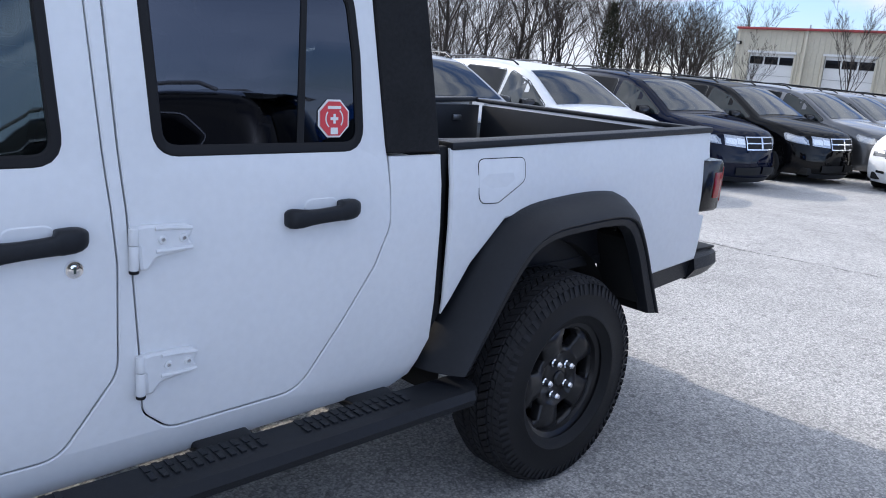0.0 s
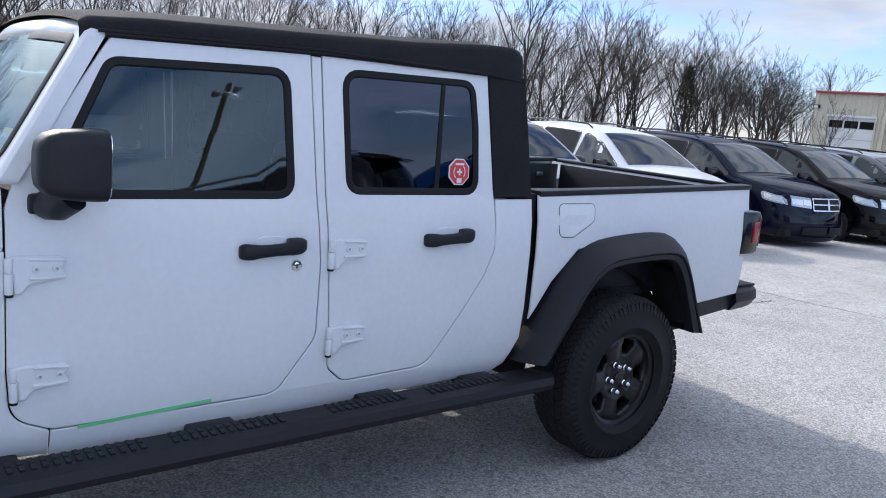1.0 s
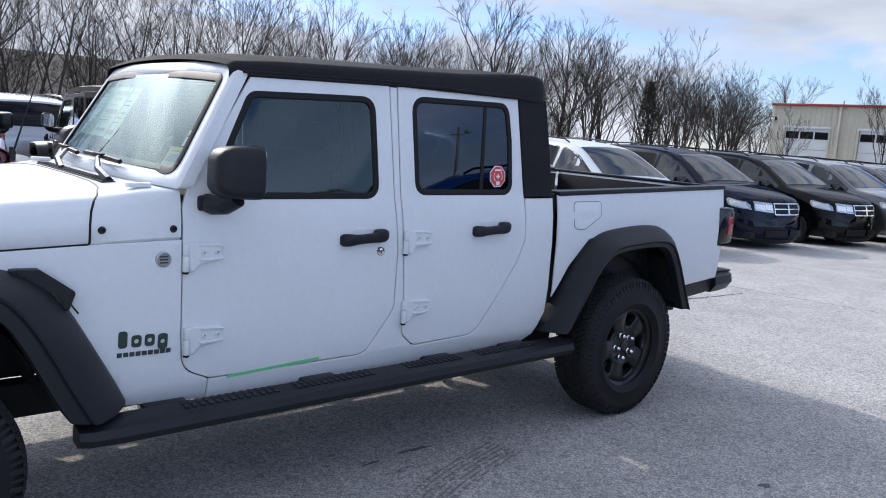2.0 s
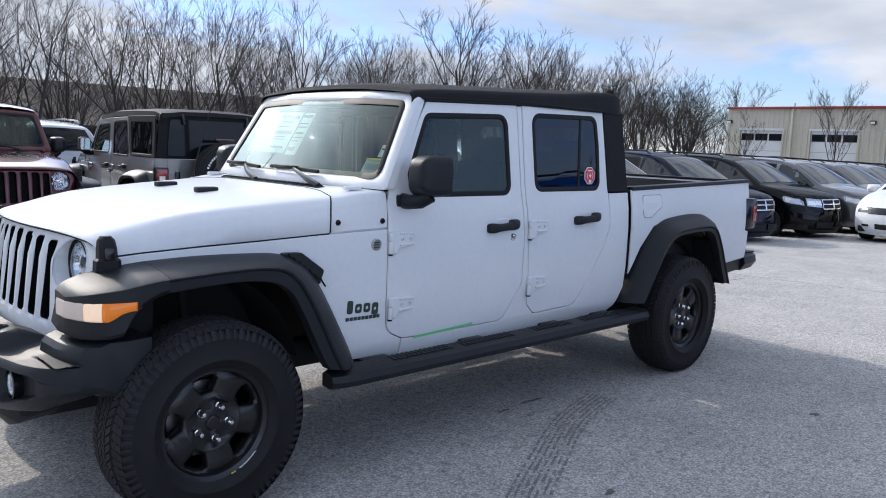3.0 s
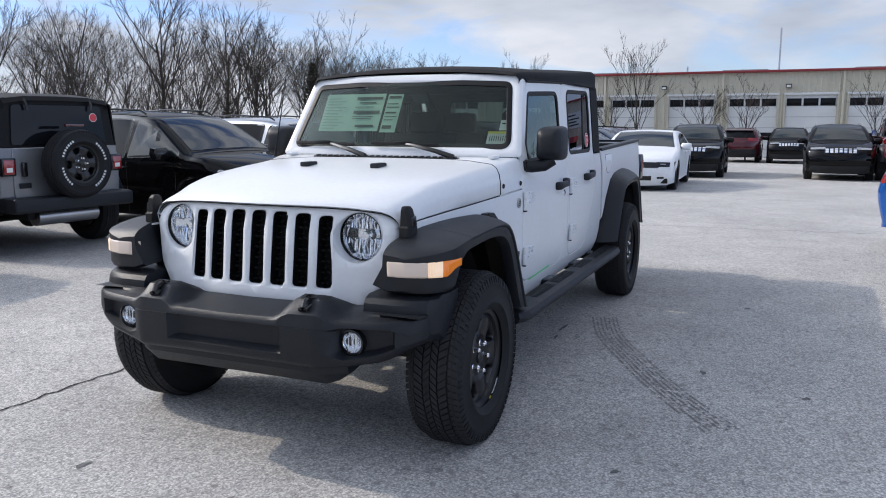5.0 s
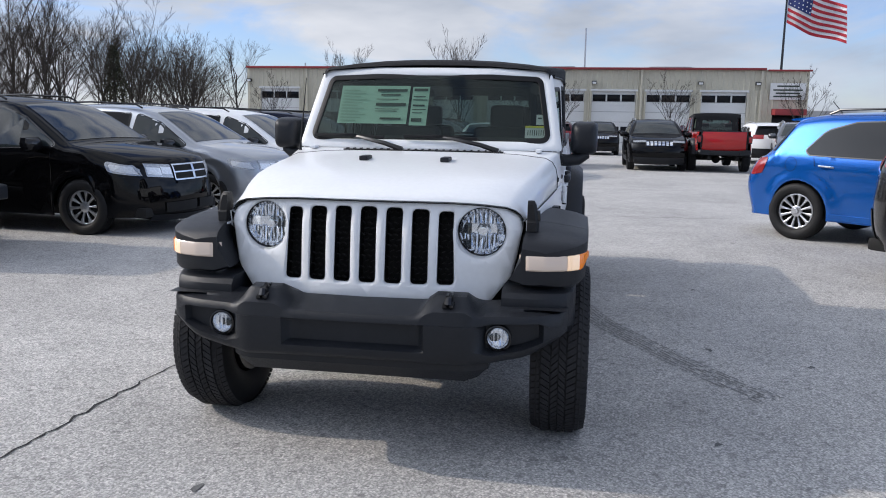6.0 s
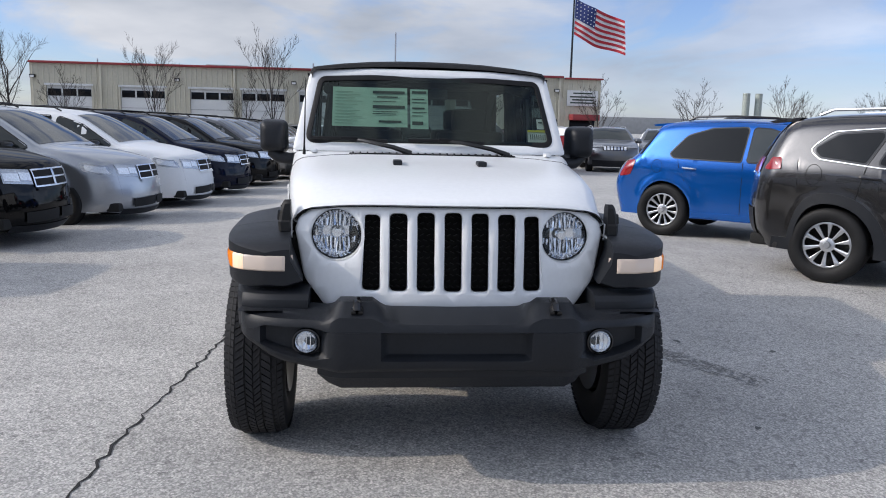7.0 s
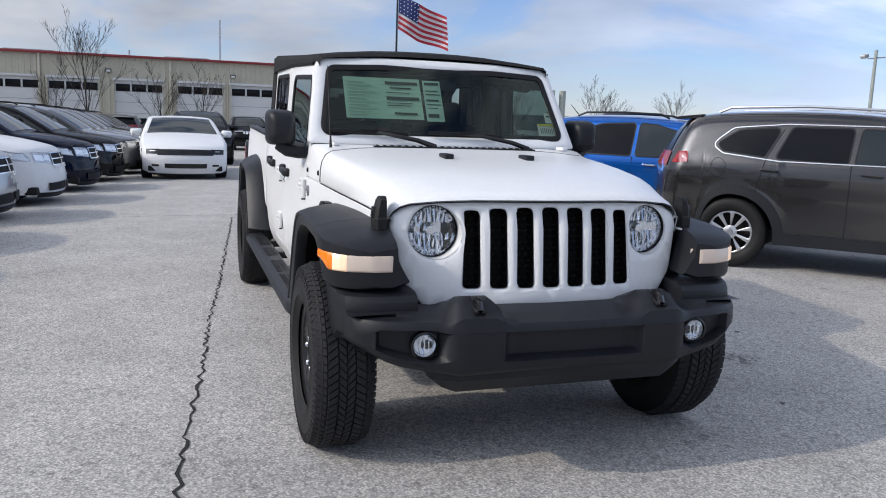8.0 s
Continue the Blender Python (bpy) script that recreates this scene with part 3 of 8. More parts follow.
def grow(loop, d):
    """Offset a closed loop outwards by d."""
    n = len(loop)
    area = sum(loop[i][0] * loop[(i + 1) % n][1] - loop[(i + 1) % n][0] * loop[i][1] for i in range(n))
    sg = 1 if area > 0 else -1
    out = []
    for i in range(n):
        a, b, c = Vector(loop[i - 1][:2]), Vector(loop[i][:2]), Vector(loop[(i + 1) % n][:2])
        e0, e1 = (b - a), (c - b)
        n0, n1 = Vector((e0.y, -e0.x)) * sg, Vector((e1.y, -e1.x)) * sg
        if n0.length < 1e-9 or n1.length < 1e-9:
            out.append(b)
            continue
        n0.normalize(), n1.normalize()
        m = (n0 + n1)
        m = m / max(0.5, m.length_squared / 2)
        out.append(b + m * d)
    return out


def hinge(s, root, x, z, material):
    """A bolted outside door hinge, painted with the body."""
    out = rpoly([(x - 0.140, z + 0.024, 0.012), (x - 0.130, z + 0.046, 0.012), (x - 0.02, z + 0.050, 0.01), (x + 0.006, z + 0.046, 0.006), (x + 0.006, z + 0.004, 0.004), (x - 0.006, z + 0.0, 0.004), (x - 0.010, z - 0.058, 0.006), (x - 0.028, z - 0.056, 0.01), (x - 0.046, z - 0.030, 0.02), (x - 0.130, z - 0.018, 0.012), (x - 0.140, z - 0.004, 0.01), (x - 0.126, z + 0.010, 0.01)], 3)
    h = part("hinge", panel(out, on_side(s, 0.018), (), 0.020, 0.006), material, root, "painted steel door hinge")
    y = s * (side_y(x, z) + 0.012)
    for z0, z1, mt in ((-0.054, 0.004, material), (0.006, 0.046, material), (-0.062, -0.054, "seal")):
        part("hinge_barrel", lathe(bmesh.new(), [(0, z0), (0.0105, z0), (0.0115, z0 + 0.002), (0.0115, z1 - 0.002), (0.0105, z1), (0, z1)], 14, "z", (x + 0.004, y, z)), mt, h)
    for z0, z1 in ((z + 0.041, z + 0.036), (z - 0.012, z - 0.010)):
        part("hinge_rib", tube(bmesh.new(), [(x - 0.045, s * (side_y(x, z0) + 0.018), z0), (x - 0.09, s * (side_y(x, z0) + 0.020), z0), (x - 0.136, s * (side_y(x, z0) + 0.018), z1)], 0.0055, 8), material, h)
    for dx in (-0.062, -0.114):
        c = (x + dx, s * (side_y(x + dx, z) + 0.018), z + 0.014)
        part("bolt", lathe(bmesh.new(), [(0, s * 0.002), (0.0045, s * 0.002), (0.005, s * 0.006), (0.010, s * 0.005), (0.0115, -s * 0.002)], 14, "y", c), material, h, "painted hinge bolt")
        part("bolt_socket", lathe(bmesh.new(), [(0, s * 0.0035), (0.0042, s * 0.0032)], 8, "y", c), "steel", h)
    return h


def door_handle(s, root, x, z, material):
    """Black grab handle over a painted cup."""
    y0 = side_y(x, z)
    bm = panel(rpoly([(x - 0.062, z + 0.0, 0.02), (x - 0.05, z + 0.042, 0.03), (x + 0.05, z + 0.042, 0.03), (x + 0.062, z + 0.0, 0.02)], 4), on_side(s, 0.003), (), 0.006, 0.003)
    cup = part("handle_cup", bm, material, root)
    rings = []
    for u, hz, out in ((0.119, 0.012, 0.012), (0.117, 0.020, 0.022), (0.110, 0.025, 0.030), (0.098, 0.0265, 0.036), (0.080, 0.0255, 0.040), (0.055, 0.0215, 0.042), (0.02, 0.0200, 0.043), (-0.02, 0.0205, 0.043), (-0.042, 0.0215, 0.042), (-0.050, 0.0275, 0.041), (-0.058, 0.0290, 0.041), (-0.085, 0.0285, 0.040), (-0.100, 0.0260, 0.037), (-0.112, 0.0200, 0.030), (-0.118, 0.0140, 0.020), (-0.120, 0.008, 0.012)):
        cz = z - 0.055 * u + (0.004 if u < -0.045 else 0.0)
        lean = max(0.006, out - 0.026) if -0.045 < u < 0.085 else -0.004
        mid, dep = (out + lean) / 2, (out - lean) / 2
        rings.append([Vector((x + u, s * (y0 + mid + dep * math.copysign(abs(math.sin(q)) ** 0.62, math.sin(q))), cz + hz * math.copysign(abs(math.cos(q)) ** 0.62, math.cos(q)))) for q in (2 * math.pi * k / 16 for k in range(16))])
    part("door_handle", loft(bmesh.new(), rings), "plastic", root, "black plastic door handle", smooth=50)


def flare(s, root, outer, crease, lip, yi, yo, material="plastic", name="fender_flare", n=34):
    """A wheel-arch flare: a broad sloped face from the body to a crease, then a narrow lip."""
    lines = [resample([(x, 0, z) for x, z in q], n) for q in (outer, crease, lip)]
    rings = []
    for o, c, l in zip(*lines):
        a = yi(o)

        def at(p, q, k, y):
            return Vector((p.x + (q.x - p.x) * k, s * y, p.z + (q.z - p.z) * k))
        rings.append([at(o, c, 0, a - 0.03), at(o, c, 0, a + 0.004), at(o, c, 0.12, a + 0.30 * (yo - a)), at(o, c, 0.5, a + 0.72 * (yo - a)), at(o, c, 0.85, yo - 0.010), at(o, c, 1.0, yo), at(c, l, 0.12, yo - 0.002), at(c, l, 0.20, yo - 0.010), at(c, l, 0.32, yo - 0.006),
                      at(c, l, 0.92, yo - 0.010), at(c, l, 1.0, yo - 0.020), at(c, l, 1.0, yo - 0.06), at(c, l, 0.6, yo - 0.07), at(o, c, 0.5, a - 0.03)])
    return part(name, loft(bmesh.new(), rings), material, root, "black textured plastic fender flare", smooth=32)


def resample(pts, n):
    """n points spread evenly along a smooth curve through pts."""
    pts = [Vector(p) for p in pts]
    fine = []
    for i in range(len(pts) - 1):
        p0, p1, p2, p3 = pts[max(i - 1, 0)], pts[i], pts[i + 1], pts[min(i + 2, len(pts) - 1)]
        for k in range(16):
            t = k / 16
            fine.append(0.5 * ((2 * p1) + (p2 - p0) * t + (2 * p0 - 5 * p1 + 4 * p2 - p3) * t * t + (3 * p1 - p0 - 3 * p2 + p3) * t ** 3))
    fine.append(pts[-1])
    acc = [0.0]
    for a, b in zip(fine, fine[1:]):
        acc.append(acc[-1] + (b - a).length)
    out, j = [], 0
    for k in range(n):
        d = acc[-1] * k / (n - 1)
        while j < len(acc) - 2 and acc[j + 1] < d:
            j += 1
        s = (d - acc[j]) / max(1e-9, acc[j + 1] - acc[j])
        out.append(fine[j].lerp(fine[j + 1], min(1, s)))
    return out


def grille_x(y, z):
    return 3.945 - 0.23 * y * y - 0.10 * (z - 0.74) * (1 if z < 0.98 else 1 + 2.2 * (z - 0.98) / 0.1 * 0.3)


def on_grille(out=0.0):
    return lambda u, v, d: Vector((grille_x(u, v) + out - d, u, v))


FRONT_DOOR = rpoly([(2.550, 0.74), (2.538, 0.595, 0.09), (2.43, 0.545, 0.09), (1.72, 0.545, 0.09), (1.585, 0.735, 0.10), (1.582, 1.0), (1.634, 1.712), (2.262, 1.690, 0.02), (2.52, 1.29, 0.1), (2.550, 1.20)], 7)
REAR_DOOR = rpoly([(1.545, 1.0), (1.518, 0.61, 0.05), (1.45, 0.550, 0.07), (1.07, 0.560, 0.12), (0.825, 0.905, 0.08), (0.772, 1.03, 0.12), (0.782, 1.20), (0.858, 1.722), (1.590, 1.712)], 7)


def door_edge(loop, keep, gap=0.0045):
    """The body's edge along a door, a narrow gap away from it."""
    return [p for p in grow(loop, gap) if keep(p)]


def front_clip(root, colour, lamps_on=True):
    """Grille, lamps, hood, fenders, flares, bumper: the nose shared by these trucks."""
    # grille with seven slots and two round lamp openings
    outline = rpoly([(-0.515, 0.660, 0.08), (-0.615, 0.79, 0.12), (-0.652, 0.985, 0.05), (-0.640, 1.032, 0.05), (-0.575, 1.076, 0.10), (-0.40, 1.095, 0.2), (0.40, 1.095, 0.2), (0.575, 1.076, 0.10), (0.640, 1.032, 0.05), (0.652, 0.985, 0.05), (0.615, 0.79, 0.12), (0.515, 0.660, 0.08)], 6)
    slots = []
    for k in range(7):
        c = (k - 3) * 0.1122
        t = 1.068 - 0.0015 * (k - 3) ** 2
        slots.append(rpoly([(c - 0.036, 0.746, 0.02), (c + 0.036, 0.746, 0.02), (c + 0.036, t, 0.022), (c - 0.036, t, 0.022)], 4))
    # the outer slots bow round the lamps
    for k, sg in ((0, -1), (6, 1)):
        slots[k] = [Vector((p.x if abs(p.x - sg * 0.3) < 0.02 or sg * p.x < 0.34 else p.x - sg * 0.016 * max(0, 1 - ((p.y - 0.968) / 0.1) ** 2), p.y)) for p in slots[k]]
    lamps = [circle(sg * 0.480, 0.967, 0.104, 40) for sg in (-1, 1)]
    g = part("grille", panel(outline, on_grille(), slots + lamps, 0.035, 0.012, cuts_u=steps(-0.62, 0.62, 0.06), cuts_v=steps(0.68, 1.06, 0.07)), colour, root, "painted seven-slot grille", smooth=45)
    back = [on_grille(-0.028)(p.x, p.y, 0) for p in outline]
    part("grille_return", loft(bmesh.new(), [back + back[:1], [p - Vector((0.09, 0, 0)) for p in back + back[:1]]], False, False), colour, g, smooth=50)
    for sl in slots:
        c = sum(p.x for p in sl) / len(sl)
        bm = bmesh.new()
        # honeycomb blades deep in each slot
        for r in range(13):
            z = 0.758 + 0.0238 * r
            for q in (-1, 0, 1):
                cy = c + q * 0.028 + (0.014 if r % 2 else 0)
                if abs(cy - c) > 0.036:
                    continue
                box(bm, (grille_x(cy, z) - 0.052, cy, z), (0.02, 0.017, 0.0035), 0, Euler((radians(25 if r % 2 else -25), 0, 0)).to_matrix())
        part("grille_insert", bm, "dark", g, "black mesh insert", smooth=0)
        ring = [on_grille(-0.005)(p.x, p.y, 0) for p in grow(sl, -0.002)]
        part("slot_liner", loft(bmesh.new(), [ring + ring[:1], [p - Vector((0.062, 0, 0)) for p in ring + ring[:1]]], False, False), "gloss_black", g)
    part("grille_backing", panel(rpoly([(-0.43, 0.70), (0.43, 0.70), (0.43, 1.06), (-0.43, 1.06)]), on_grille(-0.075), (), 0.01, 0), "dark", g)
    for sg in (-1, 1):
        c = (grille_x(sg * 0.480, 0.967) - 0.046, sg * 0.480, 0.967)
        rim = [on_grille(-0.004)(p.x, p.y, 0) for p in circle(sg * 0.480, 0.967, 0.1045, 40)]
        part("headlight_recess", loft(bmesh.new(), [rim + rim[:1], [Vector((min(p.x - 0.004, c[0] + 0.004), p.y, p.z)) for p in rim + rim[:1]]], False, False), colour, g)
        h = part("headlight", lathe(bmesh.new(), [(0.1035, -0.03), (0.1035, 0.006), (0.102, 0.009), (0.1000, 0.005), (0.0992, -0.03)], 40, "x", c), "gloss_black", root, "round headlight with black ring")
        bm = lathe(bmesh.new(), [(0.0990, -0.008), (0.090, -0.03), (0.06, -0.055), (0.02, -0.065), (0.0, -0.065)], 40, "x", c)
        for q in range(-6, 7):
            y = c[1] + q * 0.0125
            hh = math.sqrt(max(0, 0.085 ** 2 - (q * 0.0125) ** 2))
            for z0, z1 in ((-hh, -0.012), (0.03, hh)):
                if z1 > z0:
                    box(bm, (c[0] - 0.036, y, c[2] + (z0 + z1) / 2), (0.024, 0.0095, z1 - z0), 0.0025, Euler((0, radians(14 if (q + (z0 > 0)) % 2 else -12), radians(18 * (q % 3 - 1)))).to_matrix(), 1)
        part("reflector", bm, "mirror_lamp", h, "faceted chrome reflector", smooth=0)
        bm = lathe(bmesh.new(), [(0.0, -0.022), (0.018, -0.024), (0.024, -0.05)], 16, "x", c)
        part("bulb_cover", bm, "mirror_lamp", h)
        part("lens", lathe(bmesh.new(), [(0.0, 0.022), (0.05, 0.018), (0.085, 0.008), (0.097, -0.004)], 40, "x", c), "lens", h, "clear domed lens")

    # hood: domed, wider towards the cowl
    xs = [3.1, 3.3, 3.5, 3.65, 3.76, 3.84, 3.885, 3.907, 3.914]
    broad = [(-0.968, -0.10), (-0.99, -0.02), (-1, 0.02), (-0.998, 0.38), (-0.985, 0.62), (-0.955, 0.79), (-0.90, 0.880), (-0.72, 0.945), (-0.60, 0.967), (-0.50, 0.993), (-0.25, 1.0), (0, 1.0)]
    round_nose = [(-0.968, -0.10), (-0.99, -0.02), (-1, 0.02), (-0.99, 0.20), (-0.972, 0.40), (-0.94, 0.60), (-0.88, 0.76), (-0.72, 0.90), (-0.60, 0.955), (-0.50, 0.985), (-0.25, 1.0), (0, 1.0)]
    square = [(-0.968, -0.10), (-0.99, -0.02), (-1, 0.02), (-0.995, 0.40), (-0.985, 0.72), (-0.976, 0.90), (-0.958, 0.975), (-0.72, 0.995), (-0.60, 1.0), (-0.50, 1.0), (-0.25, 1.0), (0, 1.0)]
    rear = [2.868, 2.868, 2.868, 2.866, 2.860, 2.846, 2.825, 2.778, 2.762, 2.756, 2.750, 2.748]

    def hood_point(x, k):
        w = side_y(x, 1.05) - 0.004
        zs = interp(x, [(2.6, 1.090), (2.87, 1.077), (3.2, 1.060), (3.44, 1.049), (3.67, 1.036), (3.84, 1.022), (3.93, 1.016)])
        top = interp(x, [(2.6, 1.262), (2.9, 1.248), (3.2, 1.226), (3.5, 1.194), (3.7, 1.164), (3.82, 1.138), (3.88, 1.124), (3.905, 1.110), (3.914, 1.099)])
        b = smoothstep(3.55, 3.9, x)
        a = 1 - smoothstep(2.62, 2.90, x)
        j = k if k < 12 else 22 - k
        v = broad[j][0] + (round_nose[j][0] - broad[j][0]) * b + (square[j][0] - broad[j][0]) * a
        h = broad[j][1] + (round_nose[j][1] - broad[j][1]) * b + (square[j][1] - broad[j][1]) * a
        v = v if k < 12 else -v
        return Vector((x - (0.23 * (v * w) ** 2 * smoothstep(3.3, 3.925, x)), v * w, zs + (top - zs) * h))

    back = rear + rear[-2::-1]
    rings = [[hood_point(e + (3.1 - e) * u, k) for k, e in enumerate(back)] for u in (0, 0.02, 0.35, 0.68)]
    rings += [[hood_point(x, k) for k in range(23)] for x in xs]
    bm = loft(bmesh.new(), rings, closed=False, caps=False)
    rings = [[hood_point(2.557 + (e - 0.007 - 2.557) * u, k) for k, e in enumerate(back)] for u in (0, 0.25, 0.5, 0.75, 0.98, 1)]
    cowl = part("cowl", loft(bmesh.new(), rings, closed=False, caps=False), colour, root, "painted cowl ahead of the windshield", smooth=50)
    part("hood_rear_seam", tube(bmesh.new(), [hood_point(e - 0.0035, k) - Vector((0, 0, 0.002)) for k, e in enumerate(back)][2:-2], 0.0042, 6), "seal", root)
    part("hood_front_seam", tube(bmesh.new(), [hood_point(3.914, k) - Vector((0.009, 0, 0.008)) for k in range(3, 20)], 0.0022, 6), "seal", root)
    hood = part("hood", bm, colour, root, "painted domed hood", smooth=50)
    for sg in (-1, 1):
        # rubber hood latches on the fender tops
        x, z = 3.800, 1.028
        y = sg * (side_y(x, z) + 0.006)
        lean = Euler((sg * radians(5), 0, 0)).to_matrix()
        bm = bmesh.new()
        loft(bm, [[Vector((x + a, y + sg * b, zz)) for a, b in ((-w, -0.012), (-w, t), (-w * 0.6, t + 0.012), (w * 0.6, t + 0.012), (w, t), (w, -0.012))] for zz, w, t in ((z - 0.058, 0.040, 0.018), (z - 0.050, 0.046, 0.024), (z - 0.012, 0.044, 0.026), (z - 0.004, 0.034, 0.022), (z + 0.030, 0.033, 0.018), (z + 0.062, 0.029, 0.010), (z + 0.076, 0.018, 0.002))])
        latch = part("hood_latch", bm, "rubber", root, "black rubber hood latch", smooth=30)
        part("latch_tip", boxm((x + 0.002, y + sg * 0.034, z + 0.014), (0.034, 0.016, 0.046), 0.006, lean), "gloss_black", latch)
        part("latch_bracket", boxm((x, y + sg * 0.008, z - 0.062), (0.104, 0.052, 0.010), 0.004), colour, latch, "painted latch bracket")
        # rubber stops for the folding windscreen
        part("hood_bumper", boxm((3.165, sg * 0.21, 1.235), (0.105, 0.045, 0.026), 0.008), "plastic", hood, "black rubber hood bumper")

    for s in (-1, 1):
        seam = [(2.87, 1.0745), (3.2, 1.0575), (3.44, 1.0465), (3.67, 1.0335), (3.80, 1.0225)]
        part("hood_seam", tube(bmesh.new(), [(x, s * (side_y(x, z) - 0.0035), z) for x, z in seam], 0.0032, 6), "seal", root)
        # fender side ahead of the door, cut round the wheel
        arch = [(2.765, 0.515), (2.83, 0.60), (2.93, 0.78), (3.06, 0.92), (3.30, 0.97), (3.60, 0.965), (3.77, 0.94)]
        out = [(2.5545, 0.76)] + [tuple(p) for p in door_edge(FRONT_DOOR, lambda p: p.x > 2.44 and p.y < 0.74)] + [(2.438, 0.5405), (2.438, 0.46)] + [(2.735, 0.48)] + arch + [(3.79, 0.95), (3.805, 1.018), (3.67, 1.031), (3.44, 1.044), (3.2, 1.055), (2.865, 1.072), (2.5545, 1.082)]
        side_panel("fender", [Vector(p) for p in out], s, root, colour, label="painted front fender")
        # cowl side over the fender
        for bx in (2.825, 2.585):
            part("bolt", lathe(bmesh.new(), [(0, s * 0.006), (0.010, s * 0.005), (0.014, -s * 0.002)], 14, "y", (bx, s * (side_y(bx, 1.12) + 0.001), 1.122)), "gloss_black", cowl, "black cap bolt")
        part("wheel_liner", inner_liner(s, 3.487, 0.505, 0.36, 0.70), "dark", root)
        # flare with a flat top, falling to the step
        fl = flare(s, root, [(3.67, 1.003), (3.49, 1.012), (3.28, 1.012), (3.11, 1.0), (3.0, 0.945), (2.93, 0.86), (2.87, 0.755), (2.79, 0.61), (2.735, 0.505)],
                   [(3.67, 0.968), (3.46, 0.978), (3.30, 0.98), (3.19, 0.965), (3.12, 0.915), (3.06, 0.83), (3.01, 0.74), (2.94, 0.60), (2.885, 0.50)],
                   [(3.67, 0.915), (3.46, 0.928), (3.32, 0.925), (3.22, 0.905), (3.155, 0.86), (3.105, 0.78), (3.065, 0.70), (3.005, 0.58), (2.965, 0.515)],
                   lambda p: max(side_y(p.x, p.z) - 0.008, 0.69), 0.93)
        # nose block of the flare that carries the signal lamp
        rings = []
        for x in (3.672, 3.71, 3.74, 3.77, 3.80, 3.83, 3.865, 3.895, 3.92, 3.94, 3.955, 3.966, 3.973):
            yo = interp(x, [(3.67, 0.93), (3.77, 0.929), (3.83, 0.922), (3.87, 0.908), (3.90, 0.890), (3.925, 0.868), (3.95, 0.828), (3.973, 0.757)])
            a = interp(x, [(3.67, side_y(3.67, 1.0) - 0.004), (3.85, 0.662), (3.98, 0.656)])
            zi = interp(x, [(3.67, 1.003), (3.76, 0.993), (3.83, 0.980), (3.88, 0.970), (3.92, 0.958), (3.95, 0.945), (3.973, 0.922)])
            zo = interp(x, [(3.67, 0.968), (3.76, 0.958), (3.83, 0.945), (3.88, 0.938), (3.92, 0.930), (3.95, 0.921), (3.973, 0.908)])
            zb = interp(x, [(3.67, 0.912), (3.72, 0.900), (3.77, 0.872), (3.80, 0.830), (3.825, 0.778), (3.85, 0.768), (3.95, 0.764), (3.973, 0.776)])
            d, e = yo - a, zo - zi
            low = zb < 0.80
            rings.append([Vector((0 + x, s * y, z)) for y, z in (
                (a - 0.045 * low, zb + 0.02), (a, zi - 0.05), (a + 0.004, zi), (a + 0.30 * d, zi + 0.12 * e), (a + 0.72 * d, zi + 0.5 * e), (yo - 0.010, zi + 0.85 * e), (yo, zo), (yo, max(zo - 0.02, zb + 0.02)), (yo - 0.002, zb + 0.02), (yo - 0.014, zb + 0.004), (yo - 0.04, zb), (a + 0.02, zb))])
        part("flare_nose", loft(bmesh.new(), rings), "plastic", fl, smooth=30)
        # signal lamp wrapping the corner

        def lamp(y0, y1, name, material, label, n=14):
            rr = []
            for k in range(n + 1):
                y = y0 + (y1 - y0) * k / n
                xf = interp(y, [(0.66, 3.9755), (0.755, 3.9755), (0.825, 3.952), (0.865, 3.928), (0.888, 3.904), (0.908, 3.876), (0.922, 3.838), (0.932, 3.788)])
                bulge = 0.003 - 0.001 * smoothstep(0.87, 0.93, y) + 0.0012 * (k % 2)
                z0, z1 = 0.834 + 0.036 * smoothstep(0.902, 0.931, y), 0.896 + 0.004 * smoothstep(0.80, 0.93, y)
                rr.append([Vector((xf - 0.002, s * y, z0)), Vector((xf + bulge, s * (y + bulge), z0 + 0.006)), Vector((xf + bulge, s * (y + bulge), z1 - 0.008)), Vector((xf - 0.002, s * y, z1)), Vector((xf - 0.03, s * (y - 0.03), z1)), Vector((xf - 0.03, s * (y - 0.03), z0))])
            return part(name, loft(bmesh.new(), rr), material, fl, label, smooth=40)
        lamp(0.680, 0.844, "signal_lamp", "lamp_clear", "clear turn signal lens")
        lamp(0.845, 0.893, "signal_lamp", "lamp_on" if lamps_on else "lamp_clear", "lit warm turn signal lens")
        lamp(0.894, 0.931, "side_marker", "amber", "amber side marker lens")
        # stepped shelf between flare and bumper
        rings = []
        for y, c in ((0.585, 0), (0.62, 0), (0.72, 0.002), (0.80, 0.018), (0.85, 0.045), (0.875, 0.09), (0.885, 0.15)):
            rings.append([Vector((x, s * y, z)) for x, z in ((3.72, 0.55), (3.93 - c, 0.56), (3.985 - c, 0.60), (4.006 - c, 0.690), (4.000 - c, 0.722), (3.985 - c, 0.742), (3.955 - c, 0.754), (3.72, 0.758))])
        part("bumper_shelf", loft(bmesh.new(), rings), "bumper_plastic", root, smooth=25)
        part("inner_fender", boxm((3.70, s * 0.66, 0.78), (0.14, 0.10, 0.36), 0.03), "dark", root)
        # badge roundel and model lettering as plain shapes
        b = part("badge", lathe(bmesh.new(), [(0, s * 0.004), (0.022, s * 0.004), (0.024, s * 0.006), (0.027, s * 0.005), (0.028, -s * 0.003)], 28, "y", (2.622, s * side_y(2.62, 1.015), 1.015)), "steel", root, "small round grey badge")
